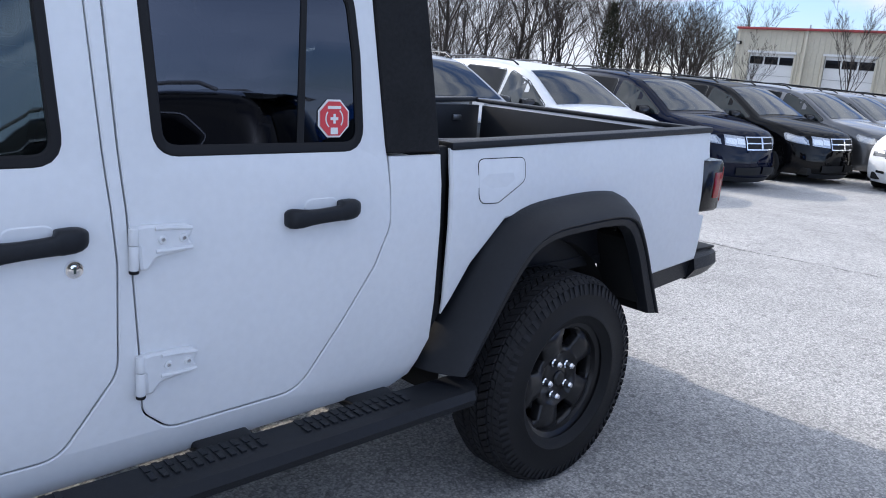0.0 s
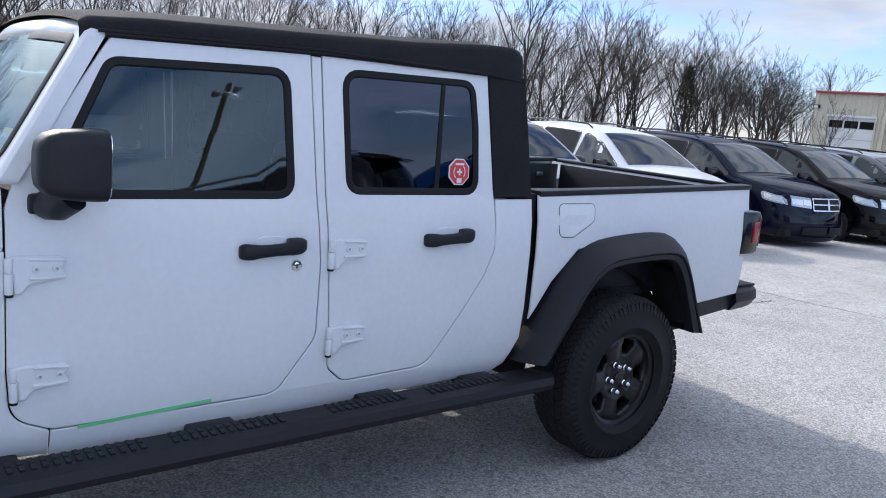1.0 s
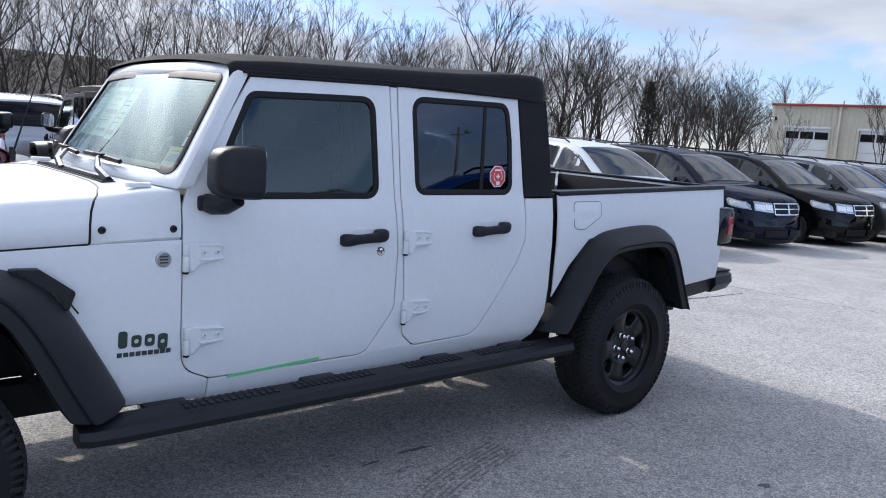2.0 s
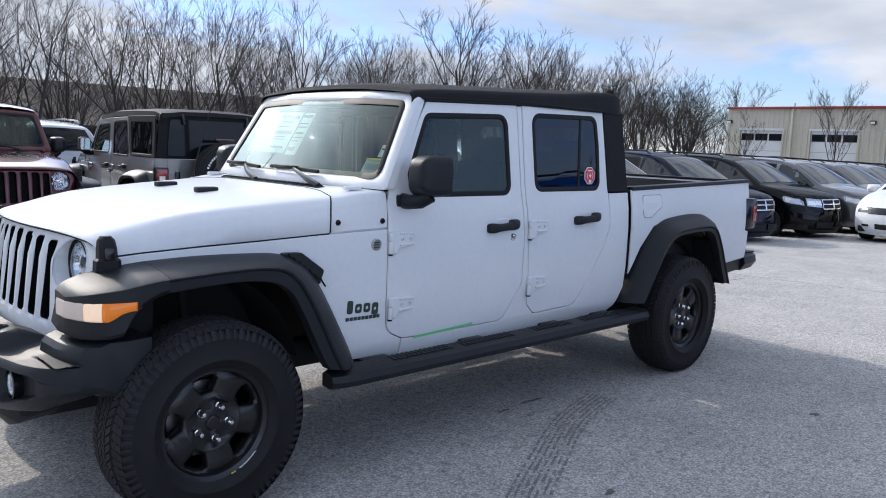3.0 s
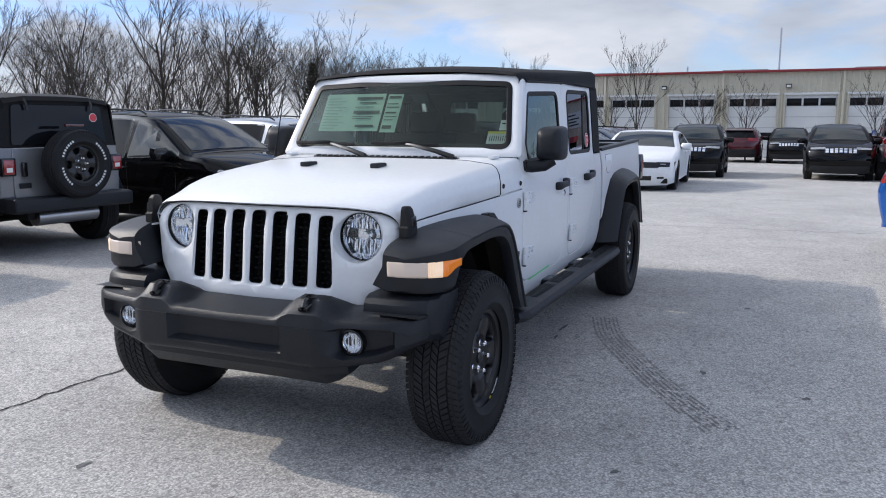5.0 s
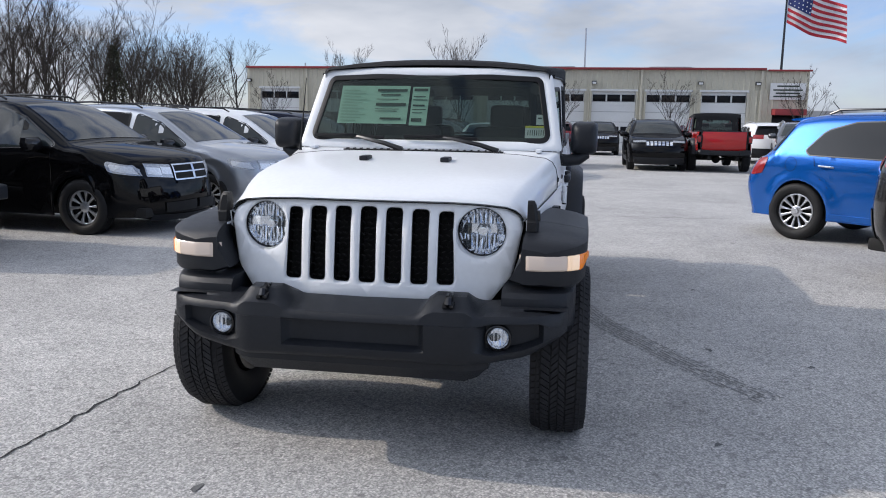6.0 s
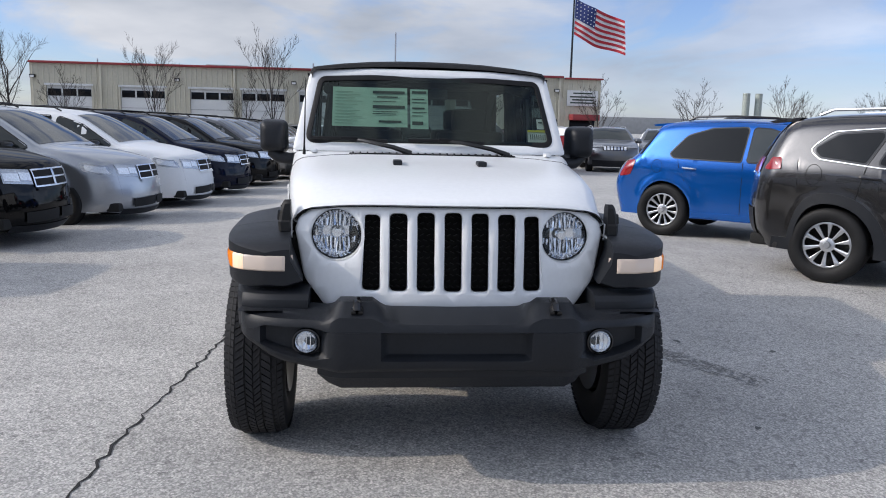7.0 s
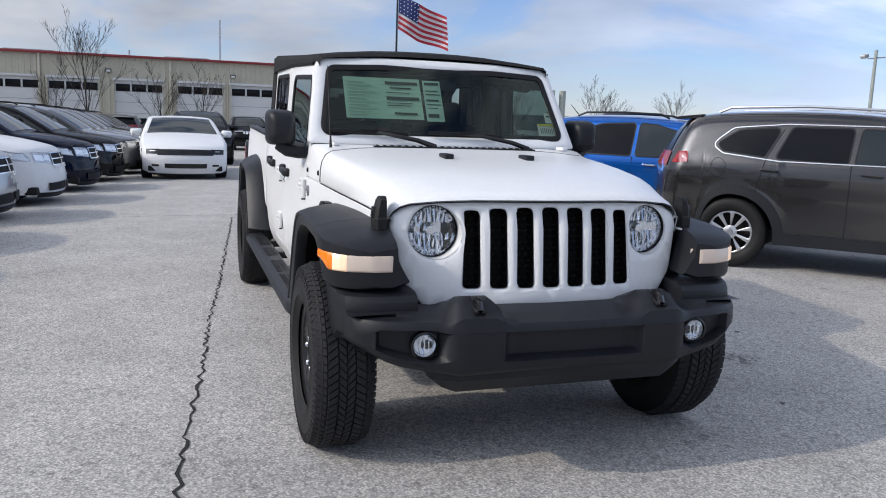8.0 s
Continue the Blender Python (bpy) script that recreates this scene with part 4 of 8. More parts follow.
        for dz in (-0.011, 0, 0.011):
            part("badge_bar", boxm((2.622, s * (side_y(2.62, 1.015) + 0.005), 1.015 + dz), (0.030, 0.003, 0.005), 0.001), "ink", b)
        # vent behind the arch
        out = rpoly([(3.12, 1.006, 0.01), (3.025, 1.004, 0.015), (2.915, 0.922, 0.015), (2.94, 0.855, 0.01), (3.02, 0.93, 0.02), (3.08, 0.968, 0.01)], 3)
        v = side_panel("fender_vent", out, s, root, "plastic", out=0.034, thick=0.045)
        for k in range(7):
            t = k / 6
            x, z = 3.08 - 0.155 * t, 1.0 - 0.115 * t
            part("vent_fin", boxm((x, s * (side_y(x, z) + 0.035), z - 0.014), (0.006, 0.006, 0.05), 0, Euler((0, radians(35), 0)).to_matrix()), "gloss_black", v)

    # moulded front bumper
    half = [0, 0.12, 0.22, 0.255, 0.275, 0.295, 0.33, 0.38, 0.43, 0.455, 0.475, 0.495, 0.515, 0.535, 0.56, 0.62, 0.68, 0.72, 0.745, 0.765, 0.79, 0.82, 0.842, 0.856]
    rings = []
    for y in [-q for q in half[:0:-1]] + half:
        a = abs(y)
        xf = interp(a, [(0, 4.186), (0.30, 4.182), (0.455, 4.174), (0.535, 4.143), (0.70, 4.113), (0.765, 4.085), (0.82, 4.045), (0.842, 4.01), (0.856, 3.96)])
        bulge = smoothstep(0.262, 0.32, a) * smoothstep(0.515, 0.45, a)     # pads under the tow hooks
        plate = smoothstep(0.290, 0.268, a)                               # central recess
        fog = smoothstep(0.500, 0.530, a) * smoothstep(0.775, 0.735, a)     # lamp recess in the wing
        rec = 0.045 * plate + 0.05 * fog
        zb = interp(a, [(0, 0.468), (0.30, 0.465), (0.46, 0.458), (0.56, 0.470), (0.70, 0.497), (0.79, 0.545), (0.856, 0.575)])
        z1 = interp(a, [(0, 0.528), (0.30, 0.528), (0.5, 0.535), (0.56, 0.518), (0.70, 0.548), (0.79, 0.585), (0.856, 0.60)])
        z2 = interp(a, [(0, 0.636), (0.30, 0.636), (0.5, 0.632), (0.56, 0.645), (0.75, 0.645), (0.79, 0.625), (0.856, 0.62)])
        zf = interp(a, [(0, 0.664), (0.55, 0.672), (0.856, 0.676)]) + 0.034 * bulge
        zr = interp(a, [(0, 0.690), (0.55, 0.694), (0.70, 0.698), (0.856, 0.690)])
        xr = interp(a, [(0, 3.965), (0.45, 3.955), (0.60, 3.90), (0.856, 3.80)])
        soft = 0.030 * bulge
        rings.append([Vector((xr - 0.05, y, zb + 0.03)), Vector((xf - 0.075, y, zb)), Vector((xf - 0.02, y, zb + 0.012)), Vector((xf - 0.003, y, zb + 0.032)), Vector((xf - 0.002, y, z1 - 0.006)), Vector((xf - rec, y, z1 + 0.012 * (rec > 0.01))), Vector((xf - rec, y, z2 - 0.012 * (rec > 0.01))), Vector((xf - 0.002 - 0.1 * soft, y, z2)),
                      Vector((xf - 0.004 - 0.3 * soft, y, zf - 0.014)), Vector((xf - 0.016 - 0.9 * soft, y, zf)), Vector((xf - 0.075, y, zf + (zr - zf) * 0.28 + 0.040 * bulge)), Vector((4.04, y, (zf + zr) / 2 + 0.004 + 0.046 * bulge)), Vector((xr, y, zr + 0.020 * bulge)), Vector((xr - 0.05, y, zr - 0.05))])
    bumper = part("front_bumper", loft(bmesh.new(), rings), "bumper_plastic", root, "black moulded plastic front bumper", smooth=40)
    for s in (-1, 1):
        c = (4.096, s * 0.585, 0.580)
        f = part("fog_lamp", lathe(bmesh.new(), [(0.054, -0.03), (0.054, 0.012), (0.048, 0.014), (0.045, 0.0)], 28, "x", c), "gloss_black", bumper, "round fog lamp")
        bm = lathe(bmesh.new(), [(0.043, 0.006), (0.035, -0.006), (0.0, -0.016)], 28, "x", c)
        for q in (-1, 0, 1):
            box(bm, (c[0] + 0.0, c[1] + q * 0.016, c[2]), (0.012, 0.004, 0.06), 0.001)
        part("reflector", bm, "mirror_lamp", f, smooth=0)
        part("lens", lathe(bmesh.new(), [(0, 0.022), (0.03, 0.019), (0.046, 0.009)], 28, "x", c), "lens", f)
        # tow hook on the bumper top
        hk = bmesh.new()
        ty = s * 0.388
        tube(hk, [(4.04, ty, 0.716), (4.065, ty, 0.738), (4.10, ty, 0.746), (4.13, ty, 0.734), (4.14, ty, 0.712)], 0.016, 8)
        tube(hk, [(4.05, ty - 0.016, 0.700), (4.10, ty - 0.016, 0.722), (4.15, ty - 0.014, 0.706)], 0.010, 8)
        tube(hk, [(4.05, ty + 0.016, 0.700), (4.10, ty + 0.016, 0.722), (4.15, ty + 0.014, 0.706)], 0.010, 8)
        part("tow_hook", hk, "gloss_black", root, "black steel tow hook")
    rings = [[Vector((x, y, z)) for x, z in ((4.05, 0.50), (4.135 - dx, 0.50), (4.125 - dx, 0.44), (4.08 - dx, 0.385 + dz), (3.93, 0.40 + dz), (3.90, 0.5))] for y, dx, dz in ((-0.545, 0.06, 0.05), (-0.50, 0.02, 0.015), (-0.45, 0, 0), (-0.2, 0, 0), (0.2, 0, 0), (0.45, 0, 0), (0.50, 0.02, 0.015), (0.545, 0.06, 0.05))]
    part("air_dam", loft(bmesh.new(), rings), "plastic", root, "black plastic air dam", smooth=25)


def inner_liner(s, xc, zc, r, y_in):
    """A half-barrel wheel house."""
    bm = bmesh.new()
    pts = circle(xc, zc - 0.06, r + 0.14, 18, 0, math.pi)
    ys = [s * 0.36, s * (y_in + 0.02)]
    vs = [[bm.verts.new((min(p.x, 3.78), y, p.y if p.y < 0.96 else 0.96)) for p in pts] for y in ys]
    for i in range(len(pts) - 1):
        bm.faces.new((vs[0][i], vs[0][i + 1], vs[1][i + 1], vs[1][i]))
    bm.faces.new(vs[0])
    return bm


def place_wheels(root, tyre, rim, axles, half, z, side_turn=23):
    """The first wheel's tyre and rim go to the first place, copies to the rest."""
    place = [(x, s) for x in axles for s in (1, -1)]
    for i, (x, s) in enumerate(place):
        m = pose(x, s * half, z, 0, 0, 0 if s > 0 else 180) @ pose(0, 0, 0, 0, side_turn * i + 11, 0)
        for ob in (tyre, rim):
            if i == 0:
                ob.matrix_basis = m
            else:
                copy_thing(ob, m)


def truck_wheels(root, axles, half=0.825):
    place_wheels(root, tyre_part(root), pocket_rim(root), axles, half, 0.390)


def windscreen_frame(root, colour, header=1.765):
    """Painted frame round a flat raked windscreen, glass, seal, wipers and cowl."""
    def f(out):
        # u across, v up along the raked plane
        return lambda u, v, d: Vector((2.635 - 0.30 * v / 0.50 + out - d - 0.10 * u * u, u, 1.268 + 0.5 * v / 0.50))
    w0, w1 = 0.782, 0.700
    outer = rpoly([(-w0, -0.005, 0.02), (w0, -0.005, 0.02), (w1, 0.455, 0.06), (0.35, 0.472, 0.5), (-0.35, 0.472, 0.5), (-w1, 0.455, 0.06)], 6)
    inner = rpoly([(-w0 + 0.072, 0.045, 0.05), (w0 - 0.072, 0.045, 0.05), (w1 - 0.058, 0.412, 0.05), (0.35, 0.424, 0.5), (-0.35, 0.424, 0.5), (-w1 + 0.058, 0.412, 0.05)], 6)
    part("windshield_frame", panel(outer, f(0), [inner], 0.055, 0.010, cuts_u=steps(-0.7, 0.7, 0.2)), colour, root, "painted windshield frame", smooth=45)
    part("windshield_seal", panel(grow(inner, 0.008), f(0.003), [grow(inner, -0.022)], 0.01, 0.002), "seal", root, "black windshield seal")
    g = part("windshield", panel(grow(inner, -0.006), f(-0.004), (), 0, 0, cuts_u=steps(-0.7, 0.7, 0.2)), "windshield", root, "clear windshield glass")
    g.visible_shadow = False
    # band and mirror at the top
    part("rear_view_mirror", boxm((2.34, 0.0, 1.60), (0.03, 0.22, 0.065), 0.015), "gloss_black", root, "black rear-view mirror")
    # wipers: arm and blade each
    for y0, y1, tip in ((0.43, -0.13, 0.0), (-0.12, -0.68, 0.0)):
        base = Vector((2.715 - 0.1 * y0 * y0, y0, 1.262))
        end = Vector((2.612 - 0.1 * y1 * y1 + 0.01, (y0 + y1) / 2 - 0.06, 1.332))
        bm = tube(bmesh.new(), [base, base.lerp(end, 0.3) + Vector((0.03, 0, 0.012)), base.lerp(end, 0.8) + Vector((0.018, 0, 0.008)), end], [0.016, 0.013, 0.010, 0.008], 6)
        arm = part("wiper_arm", bm, "rim_black", root, "black wiper arm")
        p0, p1 = Vector((2.616 - 0.1 * y1 * y1, y1, 1.334)), Vector((2.620 - 0.1 * (y0 - 0.13) ** 2, y0 - 0.13, 1.324))
        bm = tube(bmesh.new(), [p0, p0.lerp(p1, 0.5) + Vector((0.008, 0, 0.004)), p1], 0.010, 6)
        box(bm, p0.lerp(p1, 0.5) + Vector((0.012, 0, 0.008)), (0.02, 0.10, 0.016), 0.004)
        part("wiper_blade", bm, "seal", arm)
    # cowl with air slots
    bm = boxm((2.705, 0, 1.256), (0.05, 0.92, 0.010), 0.002)
    cowl = part("cowl_vent", bm, "seal", root, "black cowl vent")
    for k in range(23):
        part("vent_slat", boxm((2.705, -0.44 + 0.04 * k, 1.264), (0.046, 0.007, 0.006), 0), "plastic", cowl)
    for s in (-1, 1):
        part("frame_hinge", boxm((2.665, s * 0.655, 1.266), (0.085, 0.034, 0.018), 0.006), colour, root)


def window_unit(s, root, loop, material, name, label):
    part(name + "_seal", panel(grow(loop, 0.022), on_side(s, 0.003), [grow(loop, -0.006)], 0.014, 0.005, cuts_v=[1.3, 1.45, 1.6]), "seal", root, "black rubber window seal")
    g = part(name, panel(loop, on_side(s, -0.004), (), 0, 0, cuts_v=[1.3, 1.45, 1.6]), material, root, label)
    return g


def side_mirror(s, root):
    out = rpoly([(-0.084, -0.098, 0.04), (0.074, -0.092, 0.04), (0.074, 0.10, 0.04), (-0.079, 0.095, 0.045)], 5)
    rings = []
    for dx, sc in ((-0.088, 0.93), (-0.084, 0.99), (-0.065, 1.0), (-0.02, 0.985), (0.03, 0.93), (0.060, 0.82), (0.078, 0.62), (0.084, 0.4)):
        rings.append([Vector((2.42 + dx, s * (0.908 + p.x * sc), 1.335 + p.y * sc)) for p in out])
    m = part("side_mirror", loft(bmesh.new(), rings), "plastic", root, "black textured side mirror", smooth=45)
    part("mirror_glass", panel(grow(out, -0.012), lambda u, v, d: Vector((2.328 + d, s * (0.908 + u), 1.335 + v)), (), 0.003, 0), "chrome", m, "mirror glass")
    bm = tube(bmesh.new(), [(2.452, s * 0.765, 1.212), (2.450, s * 0.81, 1.208), (2.435, s * 0.87, 1.216), (2.41, s * 0.91, 1.250)], [0.036, 0.035, 0.036, 0.040], 12)
    part("mirror_arm", bm, "plastic", m)
    part("mirror_base", boxm((2.452, s * 0.772, 1.212), (0.085, 0.03, 0.058), 0.014), "plastic", m)


def front_door(s, root, colour, glass_mat="tint"):
    win = rpoly([(2.385, 1.245, 0.05), (2.395, 1.335, 0.03), (2.265, 1.612, 0.045), (1.725, 1.632, 0.05), (1.700, 1.245, 0.045)], 5)
    out = FRONT_DOOR
    d = side_panel("front_door", out, s, root, colour, [win], label="painted front door with black handle")
    window_unit(s, root, win, glass_mat, "front_window", "green tinted front door glass")
    hinge(s, root, 2.542, 1.022, colour)
    hinge(s, root, 2.532, 0.710, colour)
    door_handle(s, root, 1.765, 1.062, colour)
    part("key_lock", lathe(bmesh.new(), [(0, s * 0.006), (0.008, s * 0.006), (0.012, s * 0.004), (0.019, s * 0.004), (0.022, -s * 0.002)], 24, "y", (1.676, s * side_y(1.68, 1.0), 1.0)), "chrome", root, "bright metal key lock")
    part("lock_core", boxm((1.676, s * (side_y(1.68, 1.0) + 0.006), 1.0), (0.005, 0.003, 0.016), 0), "ink", root)
    side_mirror(s, root)


def rear_door(s, root, colour, glass_mat="privacy"):
    win = rpoly([(1.462, 1.260, 0.045), (1.492, 1.652, 0.05), (0.936, 1.662, 0.05), (0.908, 1.50, 0.2), (0.890, 1.260, 0.045)], 5)
    out = REAR_DOOR
    side_panel("rear_door", out, s, root, colour, [win], label="painted rear door with black handle")
    window_unit(s, root, win, glass_mat, "rear_window", "dark privacy glass of the rear door")
    part("window_divider", panel(rpoly([(1.092, 1.258), (1.078, 1.66), (1.060, 1.66), (1.070, 1.258)]), on_side(s, 0.0), (), 0.008, 0.002), "seal", root)
    hinge(s, root, 1.543, 1.038, colour)
    hinge(s, root, 1.530, 0.722, colour)
    door_handle(s, root, 1.021, 1.076, colour)


def cabin(root, x0=0.62):
    """Floor, dash, seats and wheel, seen through the glass."""
    part("floor_pan", boxm(((2.75 + x0) / 2, 0, 0.49), (2.75 - x0, 1.42, 0.06), 0.01), "dark", root)
    rings = [[Vector((x, y, z)) for x, z in ((2.62, 0.85), (2.62, 1.22), (2.45, 1.245), (2.28, 1.20), (2.24, 1.08), (2.30, 0.85))] for y in (-0.71, -0.3, 0.3, 0.71)]
    part("dashboard", loft(bmesh.new(), rings), "seat", root, "dark grey dashboard")
    part("firewall", boxm((2.74, 0, 0.88), (0.03, 1.40, 0.72), 0.0), "dark", root)
    bm = lathe(bmesh.new(), [(0.175, -0.014), (0.192, 0), (0.175, 0.014), (0.158, 0), (0.175, -0.014)], 28, "x")
    box(bm, (0, 0, 0), (0.03, 0.30, 0.05), 0.01)
    box(bm, (0, 0, -0.08), (0.03, 0.05, 0.16), 0.01)
    sw = part("steering_wheel", bm, "gloss_black", root, "black steering wheel")
    sw.matrix_basis = pose(2.16, 0.36, 1.12, 0, 22, 0)
    for x, w in ((1.50, 0.48), (0.82, 0.46)):
        for y in (-0.36, 0.36):
            part("seat_cushion", boxm((x + 0.20, y, 0.80), (0.50, w, 0.16), 0.05, seg=3), "seat", root, "dark cloth seat")
            part("seat_back", boxm((x - 0.06, y, 1.10), (0.14, w, 0.56), 0.05, Euler((0, radians(-12), 0)).to_matrix(), 3), "seat", root)
            part("head_rest", boxm((x - 0.15, y, 1.45), (0.09, 0.25, 0.17), 0.04, Euler((0, radians(-10), 0)).to_matrix(), 3), "seat", root)
            for q in (-0.05, 0.05):
                part("head_rest_post", tube(bmesh.new(), [(x - 0.12, y + q, 1.32), (x - 0.145, y + q, 1.42)], 0.006, 6), "steel", root)
    for s in (-1, 1):
        part("roll_bar", tube(bmesh.new(), [(2.25, s * 0.60, 1.62), (1.6, s * 0.60, 1.68), (0.9, s * 0.60, 1.68), (0.66, s * 0.60, 1.55), (0.60, s * 0.60, 1.0)], 0.032, 10), "seat", root, "padded black roll bar")
        part("roll_bar_post", tube(bmesh.new(), [(1.56, s * 0.60, 1.68), (1.56, s * 0.66, 1.2), (1.56, s * 0.70, 0.6)], 0.035, 10), "seat", root)
    part("roll_bar_cross", tube(bmesh.new(), [(1.56, -0.6, 1.68), (1.56, 0.6, 1.68)], 0.03, 10), "seat", root)


def running_board(s, root):
    """Black step tube with a ribbed tread and brackets."""
    rings = []
    for x, k in ((0.46, 0.7), (0.49, 1.0), (2.82, 1.0), (2.90, 0.86), (2.935, 0.55)):
        yc = 0.865
        rings.append([Vector((x, s * (yc + a * k), 0.445 + b * (0.7 + 0.3 * k))) for a, b in ((-0.07, -0.03), (0.03, -0.038), (0.065, -0.025), (0.075, 0.0), (0.062, 0.028), (0.035, 0.038), (-0.05, 0.042), (-0.07, 0.03))])
    st = part("running_board", loft(bmesh.new(), rings), "plastic", root, "black tubular side step", smooth=30)
    bm = bmesh.new()
    for x0, x1 in ((0.74, 1.16), (1.24, 1.58), (1.74, 2.14), (2.20, 2.62)):
        for k in range(int((x1 - x0) / 0.030)):
            for j in range(2):
                box(bm, (x0 + 0.030 * k, s * (0.830 + 0.040 * j), 0.4862), (0.014, 0.034, 0.005), 0)
    part("step_tread", bm, "plastic", st, "fine raised step grip", smooth=0)["kind"] = "stuff"
    for x in (0.80, 1.30, 1.95, 2.60):
        part("step_bracket", boxm((x, s * 0.750, 0.462), (0.16, 0.10, 0.034), 0.01), "gloss_black", root)
        part("bracket_arm", boxm((x, s * 0.66, 0.44), (0.07, 0.26, 0.03), 0.008), "dark", root)


def chassis(root, x0, x1, axles):
    for s in (-1, 1):
        part("frame_rail", boxm(((x0 + x1) / 2, s * 0.42, 0.46), (x1 - x0, 0.09, 0.13), 0.01), "dark", root)
    for x in axles:
        bm = tube(bmesh.new(), [(x, -0.74, 0.39), (x, 0.74, 0.39)], 0.042, 10)
        bmesh.ops.create_uvsphere(bm, u_segments=14, v_segments=8, radius=0.13, matrix=Matrix.Translation((x, 0.05, 0.38)))
        part("axle", bm, "dark", root, "black solid axle")
        for s in (-1, 1):
            part("shock_absorber", tube(bmesh.new(), [(x - 0.1, s * 0.52, 0.40), (x - 0.06, s * 0.50, 0.86)], [0.03, 0.026], 8), "dark", root)
    part("engine_block", boxm((3.3, 0, 0.70), (0.85, 0.62, 0.42), 0.05), "dark", root)
    part("transfer_case", boxm((2.1, 0, 0.42), (0.9, 0.5, 0.16), 0.04), "dark", root)


# ---- the white pickup ----
def pickup():
    c = "white"
    root = thing("pickup_truck", "white off-road pickup truck with black soft top and flares", "pickup truck")
    front_clip(root, c)
    windscreen_frame(root, c)
    cabin(root)
    chassis(root, -1.15, 3.95, (0, 3.487))
    truck_wheels(root, (3.487, 0.0))
    for s in (1, -1):
        front_door(s, root, c)
        rear_door(s, root, c)
        running_board(s, root)
        # pillar strip between the doors and the sill
        rear_edge = door_edge(REAR_DOOR, lambda p: p.y < 1.03 and p.x > 0.75)
        front_edge = door_edge(FRONT_DOOR, lambda p: p.y < 1.03 and p.x < 2.43)
        body = [(2.434, 0.432), (0.70, 0.472), (0.632, 0.505), (0.568, 0.62), (0.570, 1.222), (0.7765, 1.222)] + rear_edge[::-1] + [(1.5945, 1.70), (1.6295, 1.70)] + front_edge[::-1] + [(2.434, 0.5405)]
        side_panel("body_side", [Vector(p) for p in body], s, root, c, label="painted body side and rocker panel")
        part("door_aperture", panel([Vector(p) for p in ((2.52, 0.5), (0.64, 0.5), (0.70, 1.2), (1.6, 1.21), (2.52, 1.21))], on_side(s, -0.06), (), 0.02, 0), "seat", root)
        # bed side with the wheel opening
        arch = [(0.53, 0.60), (0.42, 0.86), (0.27, 1.0), (-0.32, 1.0), (-0.455, 0.885), (-0.55, 0.66)]
        out = [(0.532, 1.240)] + [(0.532, 0.70)] + arch[1:] + [(-0.60, 0.655), (-1.085, 0.692), (-1.10, 0.90), (-1.05, 0.91), (-1.05, 1.15), (-1.10, 1.16), (-1.10, 1.283)]
        side_panel("bed_side", [Vector(p) for p in out], s, root, c, label="painted bed side", out=0.006, bev=0.008)
        part("fuel_door", panel(rpoly([(0.411, 1.203, 0.025), (0.406, 1.060, 0.035), (0.315, 1.058, 0.03), (0.183, 1.126, 0.04), (0.180, 1.203, 0.025)], 4), on_side(s, 0.0085), (), 0.003, 0.0015), c, root) if s > 0 else None
        if s > 0:
            lp = rpoly([(0.411, 1.203, 0.025), (0.406, 1.060, 0.035), (0.315, 1.058, 0.03), (0.183, 1.126, 0.04), (0.180, 1.203, 0.025)], 4)
            part("fuel_door_gap", panel(grow(lp, 0.0028), on_side(s, 0.0072), [lp], 0.002, 0), "seal", root, smooth=0)
        part("cab_gap_trim", panel([Vector(p) for p in ((0.577, 1.245), (0.528, 1.245), (0.528, 0.70), (0.56, 0.63), (0.62, 0.51), (0.68, 0.56))], on_side(s, -0.012), (), 0.03, 0.003), "seal", root, "black gap between cab and bed")
        flare(s, root, [(0.60, 0.52), (0.475, 0.745), (0.33, 0.945), (0.19, 1.03), (-0.03, 1.06), (-0.26, 1.066), (-0.40, 1.04), (-0.50, 0.93), (-0.58, 0.74), (-0.635, 0.56)],
              [(0.535, 0.53), (0.42, 0.715), (0.30, 0.885), (0.17, 0.965), (-0.03, 0.985), (-0.24, 0.99), (-0.355, 0.96), (-0.44, 0.85), (-0.525, 0.69), (-0.60, 0.55)],
              [(0.50, 0.545), (0.385, 0.71), (0.26, 0.875), (0.15, 0.932), (-0.03, 0.95), (-0.24, 0.952), (-0.32, 0.925), (-0.395, 0.83), (-0.465, 0.69), (-0.53, 0.56)], lambda p: side_y(p.x, p.z) - 0.004, 0.925)
        part("wheel_liner", inner_liner(s, 0, 0.45, 0.36, 0.74), "dark", root)
        part("arch_filler", boxm((-0.475, s * 0.78, 0.74), (0.05, 0.20, 0.30), 0.02, Euler((0, radians(20), 0)).to_matrix()), "dark", root)
        # bed rail cap
        bm = boxm((-0.285, s * 0.742, 1.268), (1.63, 0.072, 0.026), 0.008, Euler((0, radians(1.5), 0)).to_matrix())
        part("bed_rail_cap", bm, "plastic", root, "black bed rail cap")
        part("bed_inner_wall", boxm((-0.28, s * 0.69, 1.0), (1.60, 0.03, 0.52), 0.004), "plastic", root, "black bed liner wall")
        # rear lamp wrapping the corner
        rings = []
        for z, k in ((0.905, 0.86), (0.918, 1.0), (1.12, 1.0), (1.138, 0.88)):
            rings.append([Vector((-1.128 + x * k, s * (0.745 + y * k), z + 0.016)) for x, y in ((0.085, -0.05), (0.09, 0.045), (0.07, 0.062), (-0.05, 0.066), (-0.085, 0.05), (-0.095, 0.0), (-0.095, -0.05))])
        lampo = part("tail_lamp", loft(bmesh.new(), rings), "gloss_black", root, "dark smoked tail lamp", smooth=40)
